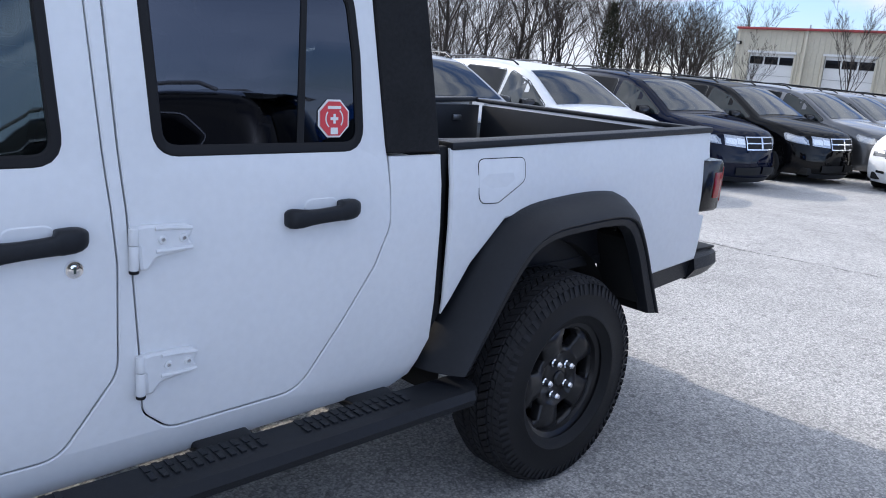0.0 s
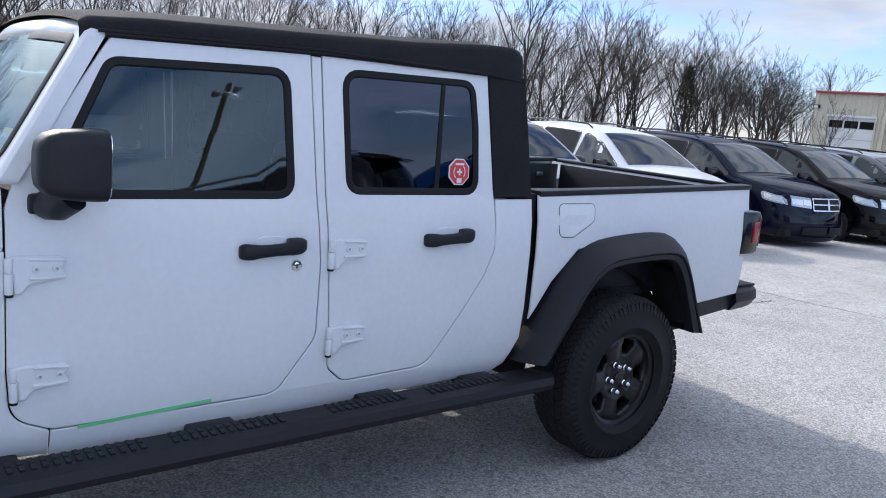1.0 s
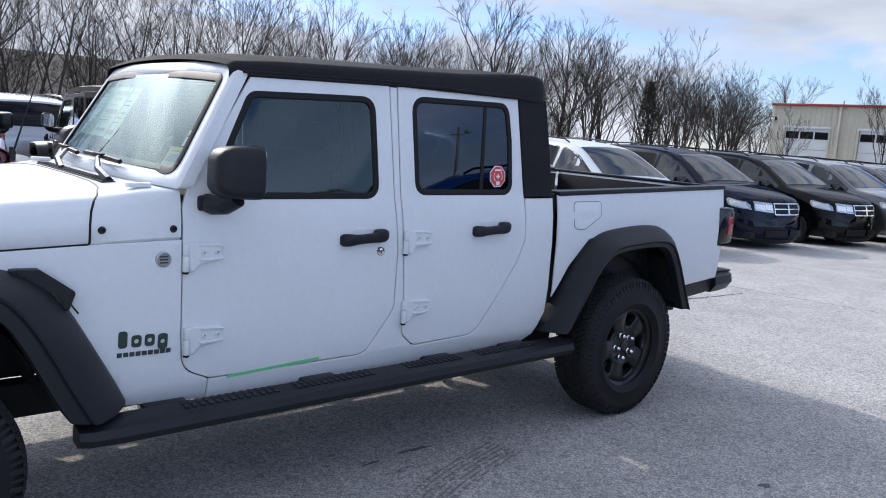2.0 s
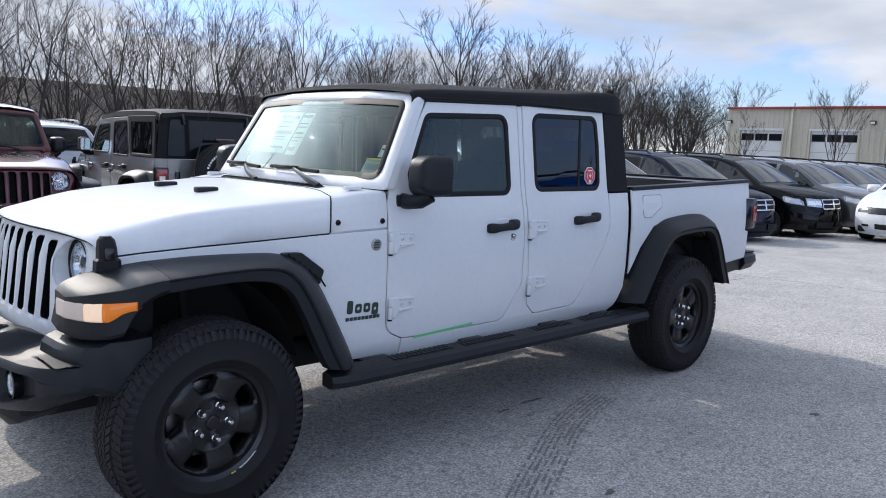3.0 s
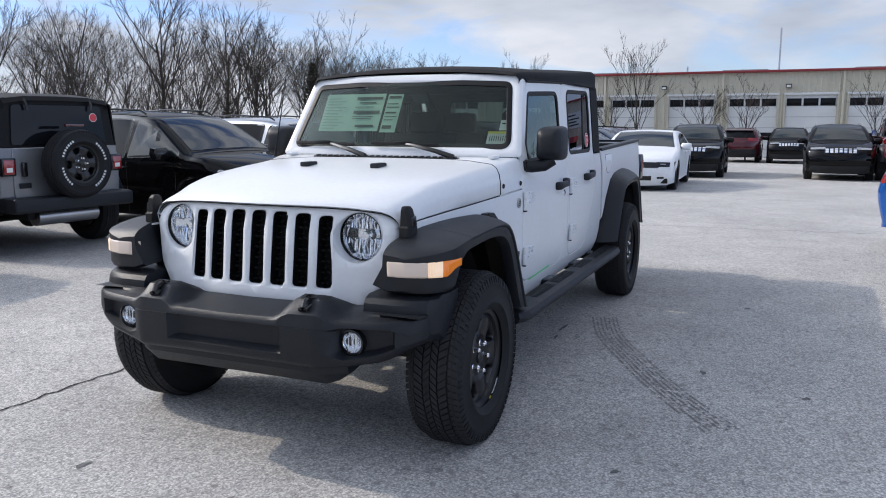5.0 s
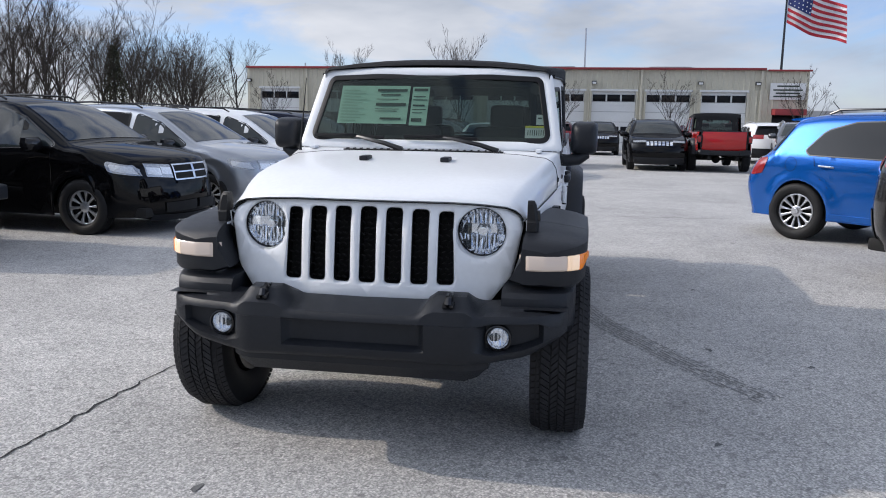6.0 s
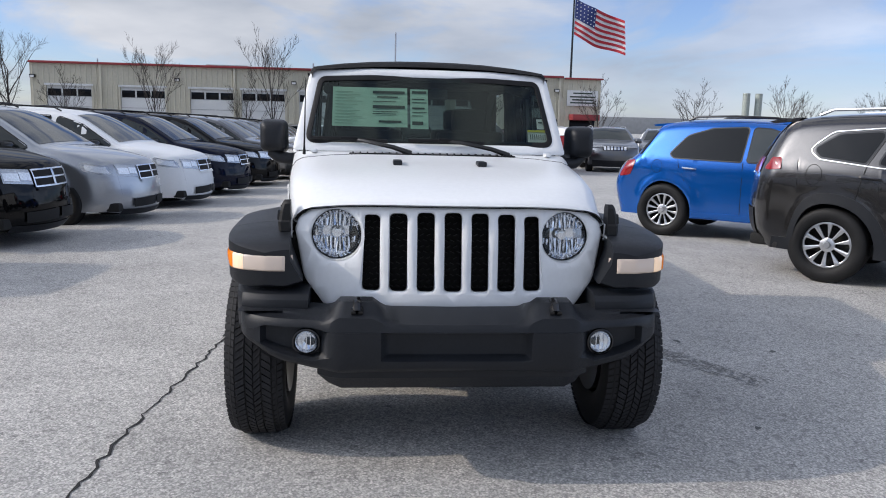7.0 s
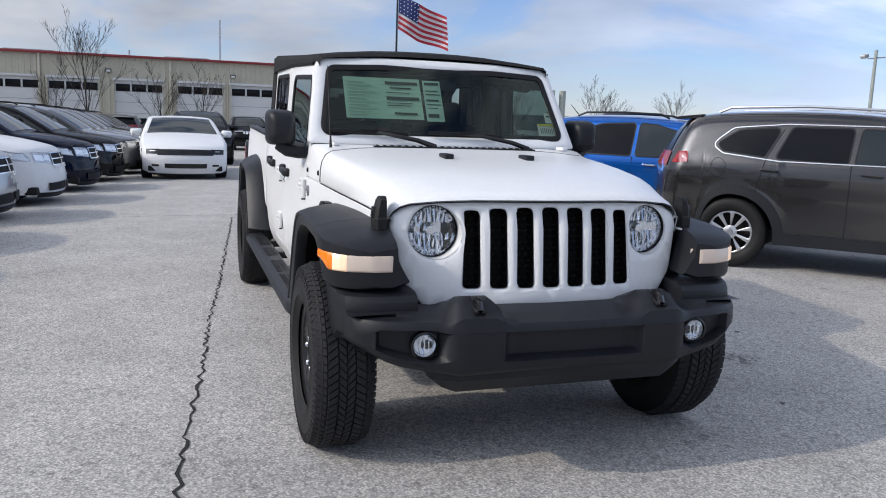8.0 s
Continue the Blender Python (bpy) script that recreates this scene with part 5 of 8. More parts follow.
        part("tail_lens", boxm((-1.152, s * 0.8065, 1.041), (0.062, 0.016, 0.120), 0.006), "red_lens", lampo, "red side lens")
        part("tail_lens", boxm((-1.221, s * 0.75, 1.041), (0.012, 0.09, 0.17), 0.008), "red_lens", lampo)
        # bumper end and lower trim behind the wheel
        rings = [[Vector((x, s * y, z)) for y, z in ((0.45, zt - 0.14), (0.76 * k, zt - 0.125), (0.80 * k, zt - 0.07), (0.79 * k, zt - 0.02), (0.76 * k, zt), (0.45, zt))] for x, k, zt in ((-1.085, 1.0, 0.712), (-1.22, 1.0, 0.718), (-1.32, 0.975, 0.718), (-1.355, 0.93, 0.706))]
        rb = part("rear_bumper_end", loft(bmesh.new(), rings), "plastic", root, "black rear bumper end", smooth=35)
        part("bumper_pad", boxm((-1.235, s * 0.66, 0.722), (0.17, 0.20, 0.012), 0.004), "seal", rb)
        part("lower_trim", panel([Vector(p) for p in ((-0.60, 0.65), (-1.09, 0.687), (-1.09, 0.60), (-0.60, 0.555))], on_side(s, -0.015), (), 0.03, 0.004), "plastic", root, "black lower bed trim")
        part("mud_flap", boxm((-0.56, s * 0.80, 0.60), (0.02, 0.20, 0.10), 0.004), "dark", root)
    # bed floor, head and tailgate
    part("bed_floor", boxm((-0.28, 0, 0.755), (1.60, 1.42, 0.04), 0.0), "plastic", root)
    part("bed_head_wall", boxm((0.512, 0, 1.0), (0.03, 1.46, 0.50), 0.005), "plastic", root)
    part("cab_back", boxm((0.645, 0, 0.87), (0.06, 1.44, 0.68), 0.01), c, root)
    part("tailgate", boxm((-1.112, 0, 0.993), (0.05, 1.30, 0.57), 0.012), c, root, "painted tailgate")
    part("tailgate_liner", boxm((-1.082, 0, 1.0), (0.012, 1.30, 0.52), 0.003), "plastic", root)
    part("tailgate_cap", boxm((-1.112, 0, 1.284), (0.06, 1.42, 0.02), 0.006), "plastic", root)
    part("rear_bumper", boxm((-1.225, 0, 0.63), (0.18, 1.0, 0.14), 0.02), "plastic", root, "black rear bumper")
    for s in (-1, 1):
        for x in (-0.9, -0.2, 0.3):
            part("tie_down", boxm((x, s * 0.668, 1.19), (0.06, 0.014, 0.03), 0.005), "steel", root)
    # fabric roof
    rings = []
    for x, zc, ze, w in ((2.345, 1.754, 1.722, 0.680), (2.32, 1.777, 1.738, 0.692), (2.15, 1.800, 1.752, 0.707), (1.9, 1.816, 1.763, 0.722), (1.6, 1.829, 1.776, 0.734), (1.2, 1.840, 1.796, 0.742), (0.95, 1.854, 1.818, 0.746), (0.80, 1.862, 1.828, 0.748), (0.73, 1.862, 1.829, 0.746), (0.688, 1.862, 1.820, 0.74), (0.668, 1.835, 1.795, 0.73)):
        skirt = min(ze - 0.055, 1.705)
        ring = [Vector((x, -w - 0.006, skirt)), Vector((x, -w - 0.004, ze - 0.02))]
        for v in (-1, -0.97, -0.9, -0.75, -0.5, -0.25, 0, 0.25, 0.5, 0.75, 0.9, 0.97, 1):
            ring.append(Vector((x, v * w * 0.978, ze + (zc - ze) * (1 - abs(v) ** 2.4))))
        ring += [Vector((x, w + 0.004, ze - 0.02)), Vector((x, w + 0.006, skirt))]
        rings.append(ring)
    rings.append([Vector((0.656, p.y * 0.99, min(p.z, 1.70))) for p in rings[-1]])
    rt = part("soft_top", loft(bmesh.new(), rings, False, False), "fabric", root, "black fabric soft top", smooth=50)
    for s in (-1, 1):
        out = [(0.854, 1.715), (0.787, 1.232), (0.578, 1.232), (0.612, 1.45), (0.658, 1.715)]
        side_panel("roof_quarter", [Vector(p) for p in out], s, root, "fabric", out=0.006, thick=0.02)
        part("top_seam", tube(bmesh.new(), [(2.30, s * 0.712, 1.70), (1.6, s * 0.742, 1.722), (0.86, s * 0.752, 1.712), (0.66, s * 0.742, 1.70)], 0.006, 6), "fabric", rt)
        part("drip_rail", tube(bmesh.new(), [(2.28, s * 0.708, 1.692), (1.6, s * 0.736, 1.714), (0.85, s * 0.744, 1.722)], 0.010, 6), "seal", rt)
    part("rear_curtain", panel(rpoly([(-0.68, 1.23), (0.68, 1.23), (0.66, 1.70), (-0.66, 1.70)]), lambda u, v, d: Vector((0.59 + d + 0.14 * (v - 1.23), u, v)), [rpoly([(-0.48, 1.30, 0.05), (0.48, 1.30, 0.05), (0.46, 1.62, 0.05), (-0.46, 1.62, 0.05)])], 0.02, 0.004), "fabric", root, "black rear curtain")
    part("rear_curtain_window", panel(rpoly([(-0.48, 1.30, 0.05), (0.48, 1.30, 0.05), (0.46, 1.62, 0.05), (-0.46, 1.62, 0.05)]), lambda u, v, d: Vector((0.605 + 0.14 * (v - 1.23), u, v)), (), 0, 0), "tint", root)
    # antenna on the far fender
    part("antenna", tube(bmesh.new(), [(2.78, -0.70, 1.25), (2.77, -0.70, 1.30), (2.66, -0.70, 1.66)], [0.009, 0.005, 0.002], 6), "seal", root, "thin black antenna")
    # paper label and paint dot on the front rim's edge
    for a0, a1, mt, nm in ((219, 245, "paper", "balance_label"), (248, 254, "yellow", "paint_dot")):
        arc = circle(3.487, 0.390, 0.229, 8, radians(a0), radians(a1)) + circle(3.487, 0.390, 0.219, 8, radians(a1), radians(a0))
        part(nm, panel(arc, lambda u, v, d: Vector((u, 0.9235 - d, v)), (), 0.002, 0), mt, root, "white paper label on the rim" if mt == "paper" else "yellow paint dot")
    badge_letters(root)
    return root


def badge_letters(root):
    """Two rows of dark marks on the fender, plain shapes only."""
    x, z = 2.775, 0.735
    for k, (w, h, dz) in enumerate(((0.030, 0.062, 0.0), (0.034, 0.044, -0.009), (0.034, 0.044, -0.009), (0.034, 0.058, -0.018))):
        xx = x - 0.046 * k - 0.018
        out = rpoly([(xx - w / 2, z + dz - h / 2, 0.012), (xx + w / 2, z + dz - h / 2, 0.012), (xx + w / 2, z + dz + h / 2, 0.012), (xx - w / 2, z + dz + h / 2, 0.012)], 4)
        hole = [circle(xx, z + dz, 0.0085, 12)] if k else []
        part("badge_mark", panel(out, on_side(1, 0.004), hole, 0.004, 0.001), "ink", root)
    for k in range(9):
        xx = x - 0.008 - 0.0212 * k
        out = rpoly([(xx - 0.008, z - 0.064), (xx + 0.008, z - 0.064), (xx + 0.008, z - 0.048), (xx - 0.008, z - 0.048)])
        part("badge_mark", panel(out, on_side(1, 0.003), (), 0.003, 0), "ink", root)


truck = pickup()


def on_screen(out):
    return lambda u, v, d: Vector((2.635 - 0.60 * v + out - d - 0.10 * u * u, u, 1.268 + v))


def stuck(name, label, category, loop, material, f, thick=0.0015):
    ob = part(name, panel(loop, f, (), thick, 0), material)
    return tagged(ob, label, category)


def rect(x0, y0, x1, y1, r=0.0):
    return rpoly([(x0, y0, r), (x1, y0, r), (x1, y1, r), (x0, y1, r)], 3) if r else rpoly([(x0, y0), (x1, y0), (x1, y1), (x0, y1)])


IN = -0.012
sheet = stuck("price_sheet", "pale green printed price sheet behind the windshield", "paper", rect(-0.565, 0.135, -0.135, 0.360), "paper_green", on_screen(IN))
for k in range(11):
    w = 0.10 + 0.07 * ((k * 7) % 5) / 5
    part("print_line", panel(rect(-0.55, 0.150 + 0.018 * k, -0.55 + w, 0.1545 + 0.018 * k), on_screen(IN + 0.003), (), 0, 0), "faint_ink", sheet)
for y0, y1, z0, z1 in ((-0.335, -0.15, 0.325, 0.341), (-0.335, -0.15, 0.240, 0.258), (-0.31, -0.19, 0.302, 0.310), (-0.335, -0.20, 0.278, 0.282), (-0.30, -0.17, 0.160, 0.172), (-0.335, -0.2, 0.207, 0.211), (-0.335, -0.19, 0.22, 0.224)):
    part("print_block", panel(rect(y0, z0, y1, z1), on_screen(IN + 0.003), (), 0, 0), "ink", sheet)
sheet2 = stuck("fuel_economy_sheet", "narrow pale green printed sheet behind the windshield", "paper", rect(-0.118, 0.128, -0.015, 0.355), "paper_green", on_screen(IN))
for k, (z0, z1) in enumerate(((0.33, 0.345), (0.24, 0.25), (0.15, 0.17), (0.275, 0.28), (0.295, 0.30), (0.20, 0.204), (0.22, 0.224))):
    part("print_block", panel(rect(-0.108, z0, -0.025 - 0.01 * (k % 3), z1), on_screen(IN + 0.003), (), 0, 0), "ink", sheet2)
tag = stuck("stock_tag", "white stock tag with a yellow band on the windshield", "label", rect(0.565, 0.064, 0.690, 0.136), "paper", on_screen(IN))
part("tag_band", panel(rect(0.565, 0.124, 0.690, 0.136), on_screen(IN + 0.003), (), 0, 0), "yellow", tag)
for k in range(8):
    part("tag_bar", panel(rect(0.580 + 0.0125 * k, 0.082, 0.584 + 0.0125 * k, 0.112), on_screen(IN + 0.003), (), 0, 0), "ink", tag)
tag2 = stuck("inspection_label", "small white label on the windshield", "label", rect(0.625, 0.142, 0.668, 0.200), "paper", on_screen(IN))
part("tag_bar", panel(rect(0.634, 0.176, 0.657, 0.184), on_screen(IN + 0.003), (), 0, 0), "ink", tag2)

# red octagon on the rear door glass
oct_c = (0.975, 1.330)
octo = [Vector((oct_c[0] + 0.055 * math.cos(math.pi / 8 + k * math.pi / 4), oct_c[1] + 0.055 * math.sin(math.pi / 8 + k * math.pi / 4))) for k in range(8)]
st = stuck("warning_sticker", "red octagonal sticker with white border on the glass", "sticker", octo, "paper", on_side(1, 0.0))
part("sticker_field", panel(grow(octo, -0.005), on_side(1, 0.002), (), 0, 0), "red_print", st)
part("sticker_cross", panel(rect(oct_c[0] - 0.013, oct_c[1] - 0.004, oct_c[0] + 0.013, oct_c[1] + 0.004), on_side(1, 0.0035), (), 0, 0), "paper", st)
part("sticker_cross", panel(rect(oct_c[0] - 0.004, oct_c[1] - 0.013, oct_c[0] + 0.004, oct_c[1] + 0.013), on_side(1, 0.0042), (), 0, 0), "paper", st)
part("sticker_bars", panel(rect(oct_c[0] - 0.012, oct_c[1] - 0.042, oct_c[0] + 0.012, oct_c[1] - 0.024), on_side(1, 0.0035), (), 0, 0), "paper", st)
part("sticker_bars", panel(rect(oct_c[0] - 0.022, oct_c[1] + 0.026, oct_c[0] + 0.022, oct_c[1] + 0.034), on_side(1, 0.0035), (), 0, 0), "paper", st)
for sg in (-1, 1):
    arc = circle(oct_c[0], oct_c[1], 0.026, 8, -0.9 if sg > 0 else math.pi - 0.9, 0.9 if sg > 0 else math.pi + 0.9)
    arc2 = circle(oct_c[0], oct_c[1], 0.030, 8, -0.9 if sg > 0 else math.pi - 0.9, 0.9 if sg > 0 else math.pi + 0.9)
    part("sticker_arc", panel(arc + arc2[::-1], on_side(1, 0.0035), (), 0, 0), "paper", st)
# strip of green film along the front door's lower edge
stuck("protective_film", "strip of green film along the door's lower edge", "film", [Vector(p) for p in ((2.36, 0.532), (2.36, 0.545), (1.95, 0.563), (1.95, 0.551))], "green_tape", on_side(1, 0.002))


# ---- closed cars ----
class Shell:
    """A car body from its side outline, width, axles and plan rounding."""

    def __init__(self, top, half, axles, arch, sill, belt, tumble=0.36, round_=0.11, nose=0.30, tail=0.16, brow=0.0):
        self.half, self.axles, self.arch, self.sill, self.belt, self.tumble, self.r, self.nose, self.tail, self.brow = half, axles, arch, sill, belt, tumble, round_, nose, tail, brow
        self.line = [Vector((p.x, p.z)) for p in resample([(x, 0, z) for x, z in top], 780)]
        self.np_line = np.array([(p.x, p.y) for p in self.line])
        self.x1, self.x0 = max(p.x for p in self.line), min(p.x for p in self.line)

    def edge_dist(self, x, z):
        a, b = self.np_line[:-1], self.np_line[1:]
        d = b - a
        p = np.array((x, z))
        t = np.clip(((p - a) * d).sum(1) / np.maximum((d * d).sum(1), 1e-12), 0, 1)
        return float(np.sqrt((((a + d * t[:, None]) - p) ** 2).sum(1).min()))

    def y(self, x, z, edge=None):
        w = self.half
        if z > self.belt:
            w -= self.tumble * (z - self.belt)
        else:
            w -= 0.05 * ((self.belt - z) / self.belt) ** 2
            w += 0.012 * math.exp(-((z - self.belt + 0.13) / 0.05) ** 2)
        w -= 0.02 * smoothstep(self.x1 - 1.3, self.x1, x) + 0.02 * smoothstep(self.x0 + 1.2, self.x0, x)
        for ax in self.axles:
            q = math.hypot(x - ax, z - 0.34)
            w += 0.022 * math.exp(-((q - self.arch - 0.03) / 0.06) ** 2)
        d = self.edge_dist(x, z) if edge is None else edge
        r = self.r + self.brow * smoothstep(self.x1 - 1.0, self.x1 - 0.15, x)
        if d < r:
            w -= r * (1 - math.sqrt(max(0, 1 - (1 - d / r) ** 2)))
        return w

    def warp(self, p):
        v = min(1.2, abs(p.y) / self.half)
        k = self.nose * smoothstep(self.x1 - 1.1, self.x1, p.x) * v ** 2.4
        k2 = self.tail * smoothstep(self.x0 + 0.9, self.x0, p.x) * v ** 2.4
        return Vector((p.x - k + k2, p.y, p.z))

    def side(self, s, out=0.0):
        return lambda u, v, d: self.warp(Vector((u, s * (self.y(u, v) + out - d), v)))

    def span(self, x):
        """Lowest and highest point of the side at x."""
        zs = []
        for a, b in zip(self.line, self.line[1:]):
            if (a.x - x) * (b.x - x) <= 0 and abs(a.x - b.x) > 1e-9:
                zs.append(a.y + (b.y - a.y) * (x - a.x) / (b.x - a.x))
        top = max(zs) if zs else self.line[0].y
        low = self.sill
        if x > self.line[0].x or x < self.line[-1].x:
            low = min(zs) if zs else top
        for ax in self.axles:
            if abs(x - ax) < self.arch:
                low = max(low, 0.34 + math.sqrt(self.arch ** 2 - (x - ax) ** 2))
        return low, top

    def skin(self, s):
        """One side as an even net of columns."""
        xs = {self.x0 + 0.00001, self.x1 - 0.00001}
        for q in (0.001, 0.004, 0.012, 0.025, 0.045, 0.07, 0.10, 0.14, 0.19, 0.25):
            xs |= {self.x0 + q, self.x1 - q}
        xs |= set(steps(self.x0 + 0.25, self.x1 - 0.25, 0.085))
        for ax in self.axles:
            xs = {x for x in xs if not self.arch - 0.03 < abs(x - ax) < self.arch + 0.02}
            for q in (0.70, 0.82, 0.91, 0.965, 0.992):
                xs |= {ax - self.arch * q, ax + self.arch * q}
            xs |= {ax - self.arch - 0.001, ax + self.arch + 0.001}
        bm = bmesh.new()
        f = self.side(s)
        cols = []
        for x in sorted(xs):
            low, top = self.span(x)
            h = top - low
            k = min(1.0, h * 0.5 / 0.115)
            zs = [top - o * k for o in (0.00001, 0.001, 0.004, 0.012, 0.026, 0.048, 0.078, 0.115)]
            zs += [zs[-1] + (low - zs[-1]) * (i + 1) / 13 for i in range(13)]
            cols.append([bm.verts.new(f(x, z, 0)) for z in zs])
        for p, q in zip(cols, cols[1:]):
            for i in range(len(p) - 1):
                bm.faces.new((p[i], p[i + 1], q[i + 1], q[i]))
        return bm

    def bottom(self):
        """The lower edge from tail to nose with the wheel openings."""
        pts = []
        tail, nose = self.line[-1], self.line[0]
        for ax in sorted(self.axles):
            c = 0.34
            dz = self.sill - c
            a = math.asin(max(-1, min(1, dz / self.arch)))
            for k in range(19):
                t = (math.pi - a) - (math.pi - 2 * a) * k / 18
                pts.append(Vector((ax + self.arch * math.cos(t), c + self.arch * math.sin(t))))
        return [Vector((tail.x + 0.03, self.sill))] + pts + [Vector((nose.x - 0.03, self.sill))]

    def cap(self, i0, i1, v0=-1.0, v1=1.0, out=0.0, n=12, crown=0.03, step=1, slant=0.0):
        """The skin across the car between two places on the outline."""
        bm = bmesh.new()
        rows = []
        for k in sorted(set(list(range(i0, i1 + 1, step)) + [i1])):
            p = self.line[k]
            t = self.line[min(k + 1, len(self.line) - 1)] - self.line[max(k - 1, 0)]
            nrm = Vector((t.y, -t.x)).normalized()
            if nrm.dot(p - Vector((0, 0.7))) < 0:
                nrm = -nrm
            w = self.y(p.x, p.y, 0.0)
            row = []
            for j in range(n + 1):
                v = v0 + (v1 - v0) * j / n
                o = crown * (1 - v * v) + out
                rise = slant * (abs(v) - min(abs(v0), abs(v1)))
                row.append(bm.verts.new(self.warp(Vector((p.x + nrm.x * o - 0.38 * rise, v * w, p.y + nrm.y * o + rise)))))
            rows.append(row)
        for a, b in zip(rows, rows[1:]):
            for j in range(n):
                bm.faces.new((a[j], a[j + 1], b[j + 1], b[j]))
        return bm

    def near(self, x=None, z=None, front=True, start=0):
        """Index on the outline where it first passes x (going back) or z (going up the nose, down the tail)."""
        for k in range(start, len(self.line)):
            p = self.line[k]
            if x is not None and p.x <= x:
                return k
            if z is not None and ((front and p.y >= z) or (not front and k > 390 and p.y <= z)):
                return k
        return len(self.line) - 1


def car_body(root, sh, colour, windows, screen, back, clad=None, rails=False, rail_mat="gloss_black"):
    """Skin, glass, lamps openings and underside of a closed car."""
    for s in (1, -1):
        part("body_side", sh.skin(s), colour, root, smooth=55)
        for k, loop in enumerate(windows):
            loop = rpoly(loop, 4)
            part("window_trim", panel(grow(loop, 0.016), sh.side(s, 0.003), (), 0, 0, cuts_u=steps(-2.2, 1.2, 0.2)), "gloss_black", root)
            part("side_window", panel(loop, sh.side(s, 0.006), (), 0, 0, cuts_u=steps(-2.2, 1.2, 0.2)), "car_glass_dark" if k else "car_glass", root, "dark tinted side glass")
        for ax in sh.axles:
            bm = bmesh.new()
            pts = circle(ax, 0.34, sh.arch - 0.004, 16, -0.15, math.pi + 0.15)
            vs = [[bm.verts.new(sh.warp(Vector((p.x, s * yy, p.y)))) for p in pts] for yy in (sh.half - 0.05, sh.half - 0.40)]
            for i in range(len(pts) - 1):
                bm.faces.new((vs[0][i], vs[0][i + 1], vs[1][i + 1], vs[1][i]))
            bm.faces.new(vs[1])
            part("wheel_liner", bm, "dark", root)
        if clad:
            # dark cladding round arches and along the sill
            lo = [Vector((p.x, p.y)) for p in sh.bottom()]
            inner = lo
            outer = []
            for p in lo:
                q = p.copy()
                hit = [ax for ax in sh.axles if abs(math.hypot(p.x - ax, p.y - 0.34) - sh.arch) < 0.01]
                if hit:
                    d = (p - Vector((hit[0], 0.34))).normalized()
                    q = p + d * clad
                    q.y = max(q.y, sh.sill + clad * 1.2)
                else:
                    q.y += clad * 1.2
                outer.append(q)
            bm = bmesh.new()
            ff = sh.side(s, 0.012)
            a = [bm.verts.new(ff(p.x, p.y, 0)) for p in inner]
            b = [bm.verts.new(ff(p.x, p.y, 0)) for p in outer]
            c = [bm.verts.new(ff(p.x, p.y, 0.02)) for p in outer]
            for i in range(len(a) - 1):
                bm.faces.new((a[i], a[i + 1], b[i + 1], b[i]))
                bm.faces.new((b[i], b[i + 1], c[i + 1], c[i]))
            part("cladding", bm, "plastic", root, "black plastic cladding", smooth=40)
        if rails:
            x0, x1 = rails
            pts = [(x1, s * (sh.half - 0.30), 0), (x1 - 0.12, s * (sh.half - 0.30), 0.045), ((x0 + x1) / 2, s * (sh.half - 0.29), 0.05), (x0 + 0.12, s * (sh.half - 0.30), 0.045), (x0, s * (sh.half - 0.30), 0)]
            zr = [max(p.y for p in sh.line if abs(p.x - x) < 0.12) for x, _, _ in pts]
            part("roof_rail", tube(bmesh.new(), [(x, y, z + h + 0.005) for (x, y, h), z in zip(pts, zr)], 0.014, 8), rail_mat, root, "roof rail")
    part("body_top", sh.cap(0, len(sh.line) - 1, n=26, step=6), colour, root, smooth=50)
    i0, i1 = screen
    part("windshield", sh.cap(i0, i1, -0.97, 0.97, 0.005), "car_glass", root, "windshield glass")
    j0, j1 = back
    part("rear_glass", sh.cap(j0, j1, -0.95, 0.95, 0.006), "car_glass_dark", root, "dark rear glass")
    part("underbody", boxm(((sh.x0 + sh.x1) / 2, 0, sh.sill + 0.06), (sh.x1 - sh.x0 - 0.35, 2 * sh.half - 0.3, 0.12), 0.03), "dark", root)


def car_mirror(root, s, x, y, z, colour):
    rings = []
    for dx, sc in ((-0.06, 0.9), (-0.05, 1.0), (0.0, 0.97), (0.06, 0.75), (0.085, 0.4)):
        rings.append([Vector((x + dx, s * (y + 0.11 + a * sc), z + b * sc)) for a, b in ((-0.12, -0.085), (0.11, -0.08), (0.145, 0.0), (0.125, 0.082), (-0.09, 0.092), (-0.135, 0.03))])
    m = part("door_mirror", loft(bmesh.new(), rings), colour, root, smooth=50)
    part("mirror_stalk", boxm((x + 0.02, s * (y + 0.0), z - 0.03), (0.07, 0.10, 0.03), 0.008), "gloss_black", m)


def handles(root, sh, xs, z, material):
    for s in (1, -1):
        for x in xs:
            y = sh.y(x, z)
            part("door_handle", tube(bmesh.new(), [(x + 0.09, s * (y - 0.002), z - 0.004), (x + 0.07, s * (y + 0.03), z), (x - 0.07, s * (y + 0.03), z + 0.006), (x - 0.09, s * (y - 0.002), z + 0.006)], 0.012, 8), material, root)


def seams(root, sh, lines):
    """Shut lines of doors as narrow dark strips."""
    for s in (1, -1):
        for a, b in lines:
            pa, pb = Vector(a), Vector(b)
            n = Vector((-(pb - pa).y, (pb - pa).x)).normalized() * 0.004
            part("door_seam", panel([pa - n, pb - n, pb + n, pa + n], sh.side(s, 0.002), (), 0, 0, cuts_u=steps(-2.2, 2.2, 0.25), cuts_v=steps(0.3, 1.4, 0.15)), "seal", root)


